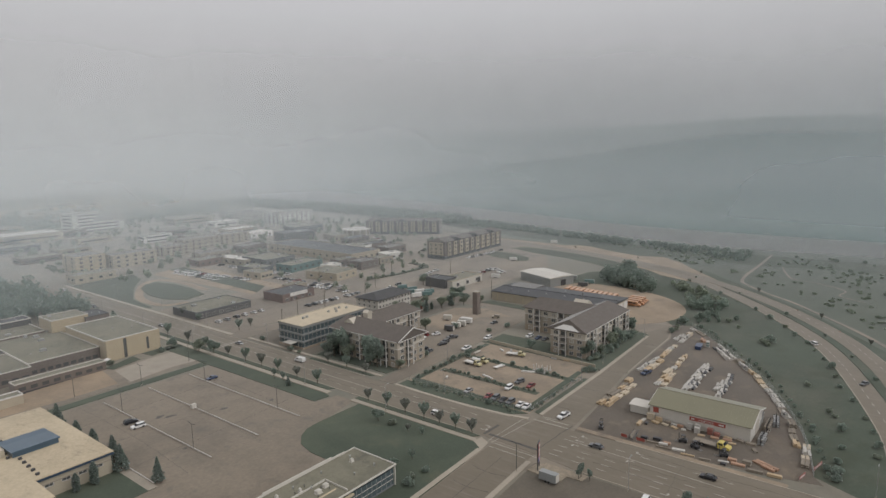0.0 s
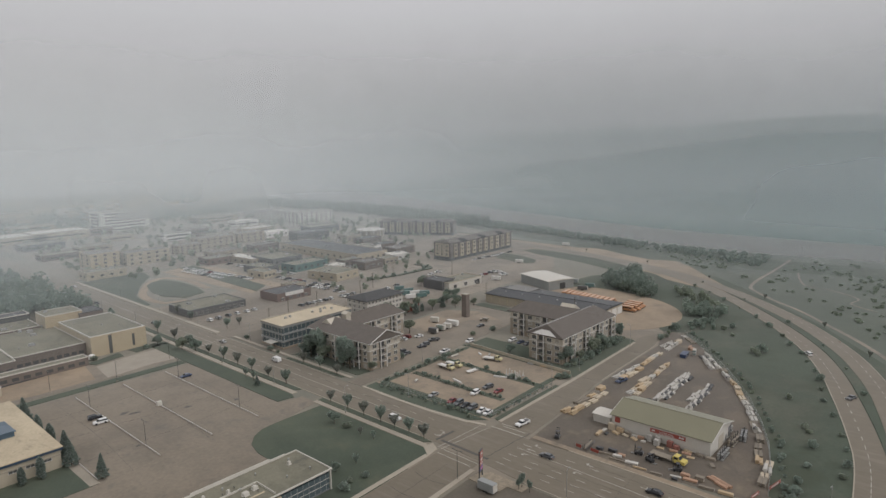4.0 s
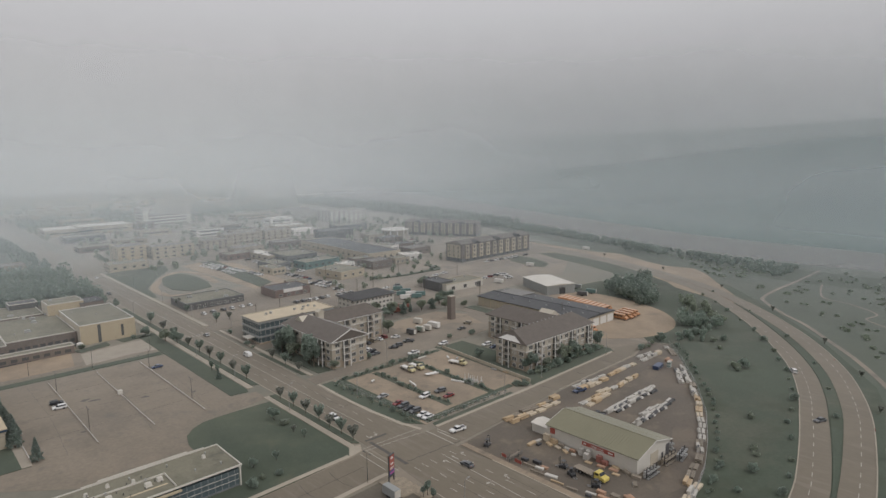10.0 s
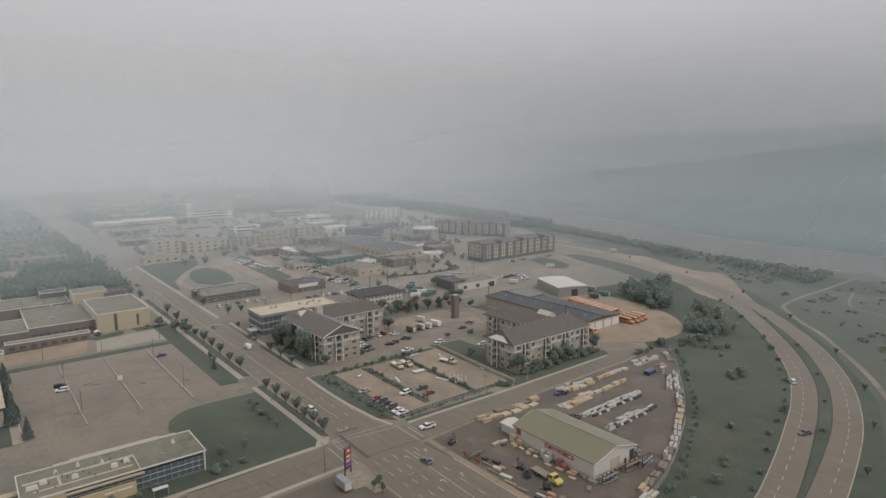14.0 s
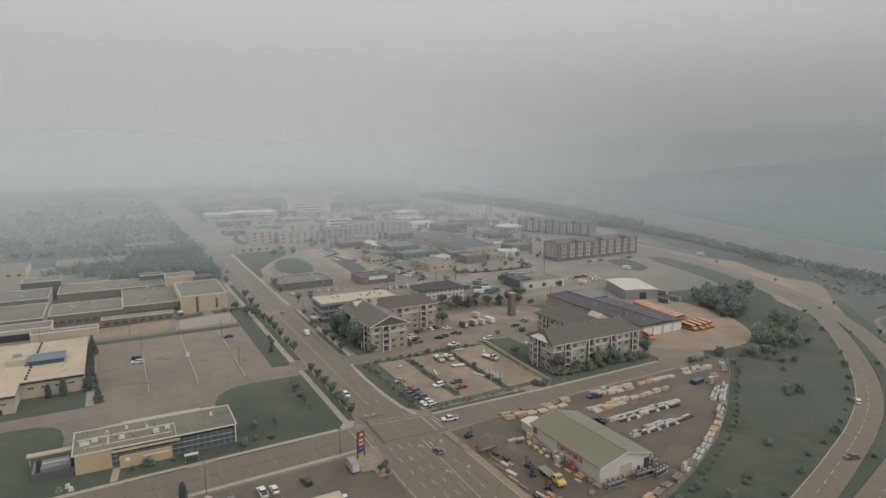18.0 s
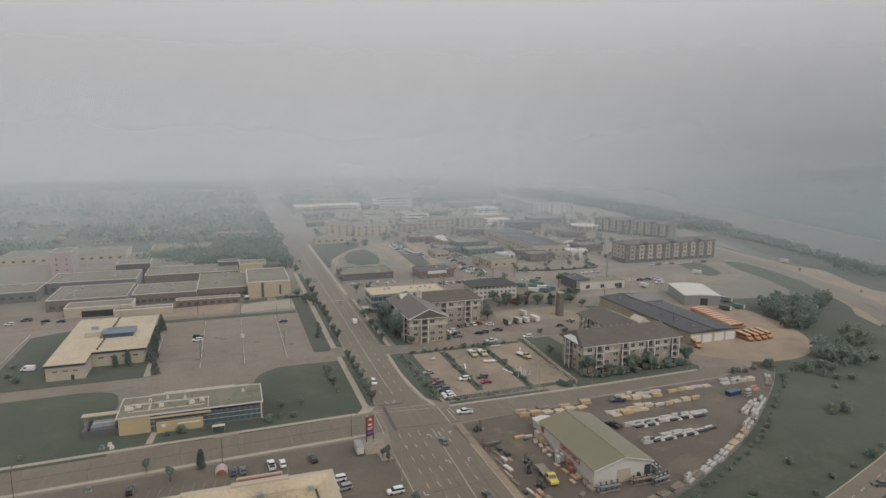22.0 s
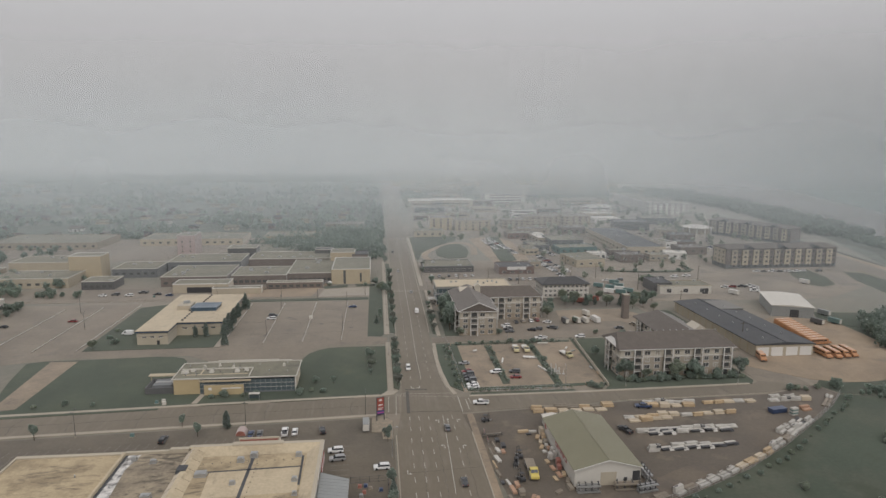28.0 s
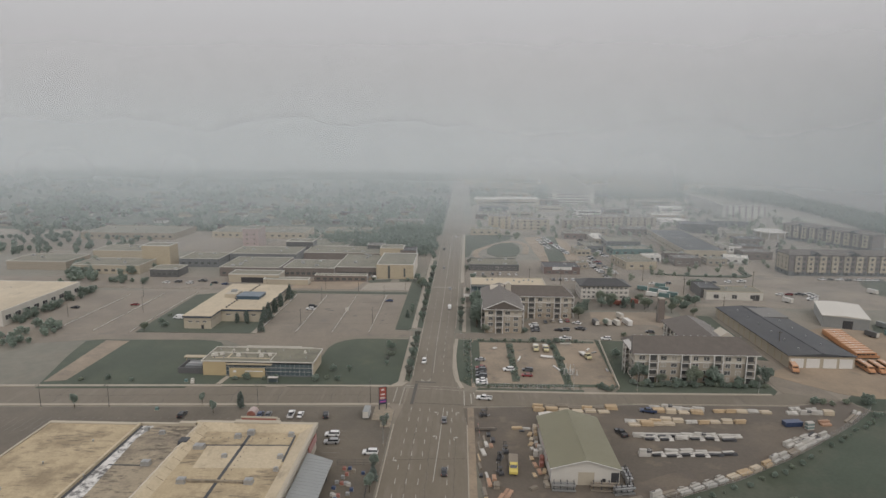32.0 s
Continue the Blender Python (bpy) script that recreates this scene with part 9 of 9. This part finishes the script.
# ---------------------------------------------------------------- houses
def make_house(seed, w, d, wall, roof, label):
    t = thing("house", label, "house", group="houses of the residential district")
    part("wall", MB().box(-w / 2, w / 2, -d / 2, d / 2, -.2, 3.2), wall, t)
    part("roof", MB().gable(-w / 2 - .5, w / 2 + .5, -d / 2 - .5, d / 2 + .5, 3.2, 1.9, "x", .25, seed % 3, seed % 3), roof, t)
    for u in (-w * .3, w * .28) if seed < 5 else ():
        add_pane(t, "S", w / 2, d / 2, u, 1.7, 1.6, 1.2)
    if seed < 5:
        add_slab(t, "door", "S", w / 2, d / 2, 0, 1.05, 1.0, 2.1, .06, DARK_STEEL)
    return t


HOUSES = [make_house(1, 13, 9, WHITE, SHINGLE, "white bungalow with brown shingle roof"), make_house(2, 12, 8.5, TAN, SHINGLE, "tan bungalow with brown shingle roof"), make_house(3, 14, 9, BUFF_PALE, ROOF_GREY, "cream bungalow with grey roof"),
          make_house(4, 11, 9, BRICK_RED, SHINGLE_DK, "red bungalow with dark roof"),
          make_house(5, 13, 9, BUFF_PALE, SHINGLE, "far cream bungalow with brown roof"), make_house(6, 12, 8.5, TAN, ROOF_GREY, "far tan bungalow with grey roof"), make_house(7, 14, 9, TAN, ROOF_GREY, "far tan house with grey roof"),
          make_house(8, 11, 9, BRICK_RED, SHINGLE_DK, "far red house with dark roof")]
used = set()
rh = random.Random(77)
for jy in range(7):
    for ix in range(15):
        x, y = -560 + ix * 38 + rh.uniform(-6, 6), 352 + jy * 46 + rh.uniform(-7, 7)
        if x > 0 or rh.random() < .12:
            continue
        k = rh.randrange(4) + (4 if jy > 2 else 0)
        if k not in used:
            used.add(k)
            HOUSES[k].matrix_basis = pose(x, y, 0, 0, 0, rh.choice((0, 90, 180)) + 2)
        else:
            copy_thing(HOUSES[k], pose(x, y, 0, 0, 0, rh.choice((0, 90, 180)) + rh.uniform(-4, 4)))

grove("grove_far_town", "blurred treetops at the far end of town", [(60, 690), (250, 700), (470, 760), (520, 900), (60, 860)], 520, 47, (5, 10), LEAF, 14, 2.0)
grove("grove_mid_town", "small trees between the shops", [(150, 120), (160, 300), (400, 300), (395, 200), (300, 170)], 60, 48, (3, 6), LEAF_OLIVE, 34, .8)

# low buildings at the far end of town, too veiled to tell apart
rf = random.Random(31)
far_walls, far_roofs = MB(), MB()
for k in range(150):
    x, y = rf.uniform(70, 520), rf.uniform(790, 1480)
    if k >= 90:
        x, y = rf.uniform(-760, -10), rf.uniform(690, 1300)
    w, d, h = (rf.uniform(16, 46), rf.uniform(14, 30), rf.uniform(5, 11)) if k < 90 else (rf.uniform(10, 15), rf.uniform(8, 11), 3.4)
    far_walls.box(x - w / 2, x + w / 2, y - d / 2, y + d / 2, -.2, h)
    if k < 90:
        far_roofs.box(x - w / 2 - .2, x + w / 2 + .2, y - d / 2 - .2, y + d / 2 + .2, h, h + .5)
    else:
        far_roofs.gable(x - w / 2 - .5, x + w / 2 + .5, y - d / 2 - .5, y + d / 2 + .5, h, 1.9, "x", .25)
far_town = tagged(part("far_buildings", far_walls, BUFF_PALE), "low pale buildings of the far town lost in smoke", "buildings", "", "stuff")
part("roofs", far_roofs, ROOF_GREY, far_town)

# weeds outside the lumber yard fence
rw = random.Random(90)
line = offset_line(smooth_line([(195, -81.5), (184.5, -91), (171.5, -101), (148, -118), (127, -131), (105, -141.5), (90, -147.5), (76, -151.5), (60, -155)], 5), -3.2)
for i, (x, y) in enumerate(line):
    plant("shrub", i, x + rw.uniform(-.8, .8), y + rw.uniform(-.8, .8), rw.uniform(.3, .75))
for x, y, s in ((177, -76.5, 1.3), (181, -76, 1.2), (184, -77, 1.0), (190, -75.5, 1.1), (197, -76, 1.4), (199, -73, 1.1)):
    plant("shrub", int(x), x, y, s)

# scrub over the river flats
grove("grove_flats_scrub", "dense low scrub covering the river flats", [(340, -60), (448, -64), (430, -110), (400, -160), (360, -235), (250, -245), (180, -225), (235, -158), (285, -122), (322, -86)], 240, 61, (.4, .9), LEAF_SCRUB, 14, .9, 5.0)
grove("grove_flats_scrub_north", "dense low scrub between road works and river", [(362, -46), (442, -52), (462, 0), (466, 60), (488, 150), (470, 150), (440, 80), (430, 30), (390, 0)], 120, 62, (.5, 1.1), LEAF_SCRUB, 14, .9, 4.5)
grove("grove_bank_far", "green overgrowth along the far river bank path", [(470, 160), (500, 165), (534, 280), (560, 400), (590, 560), (560, 560), (520, 400), (490, 290)], 380, 63, (1.5, 4.5), LEAF, 16, 1.5, 1.8)
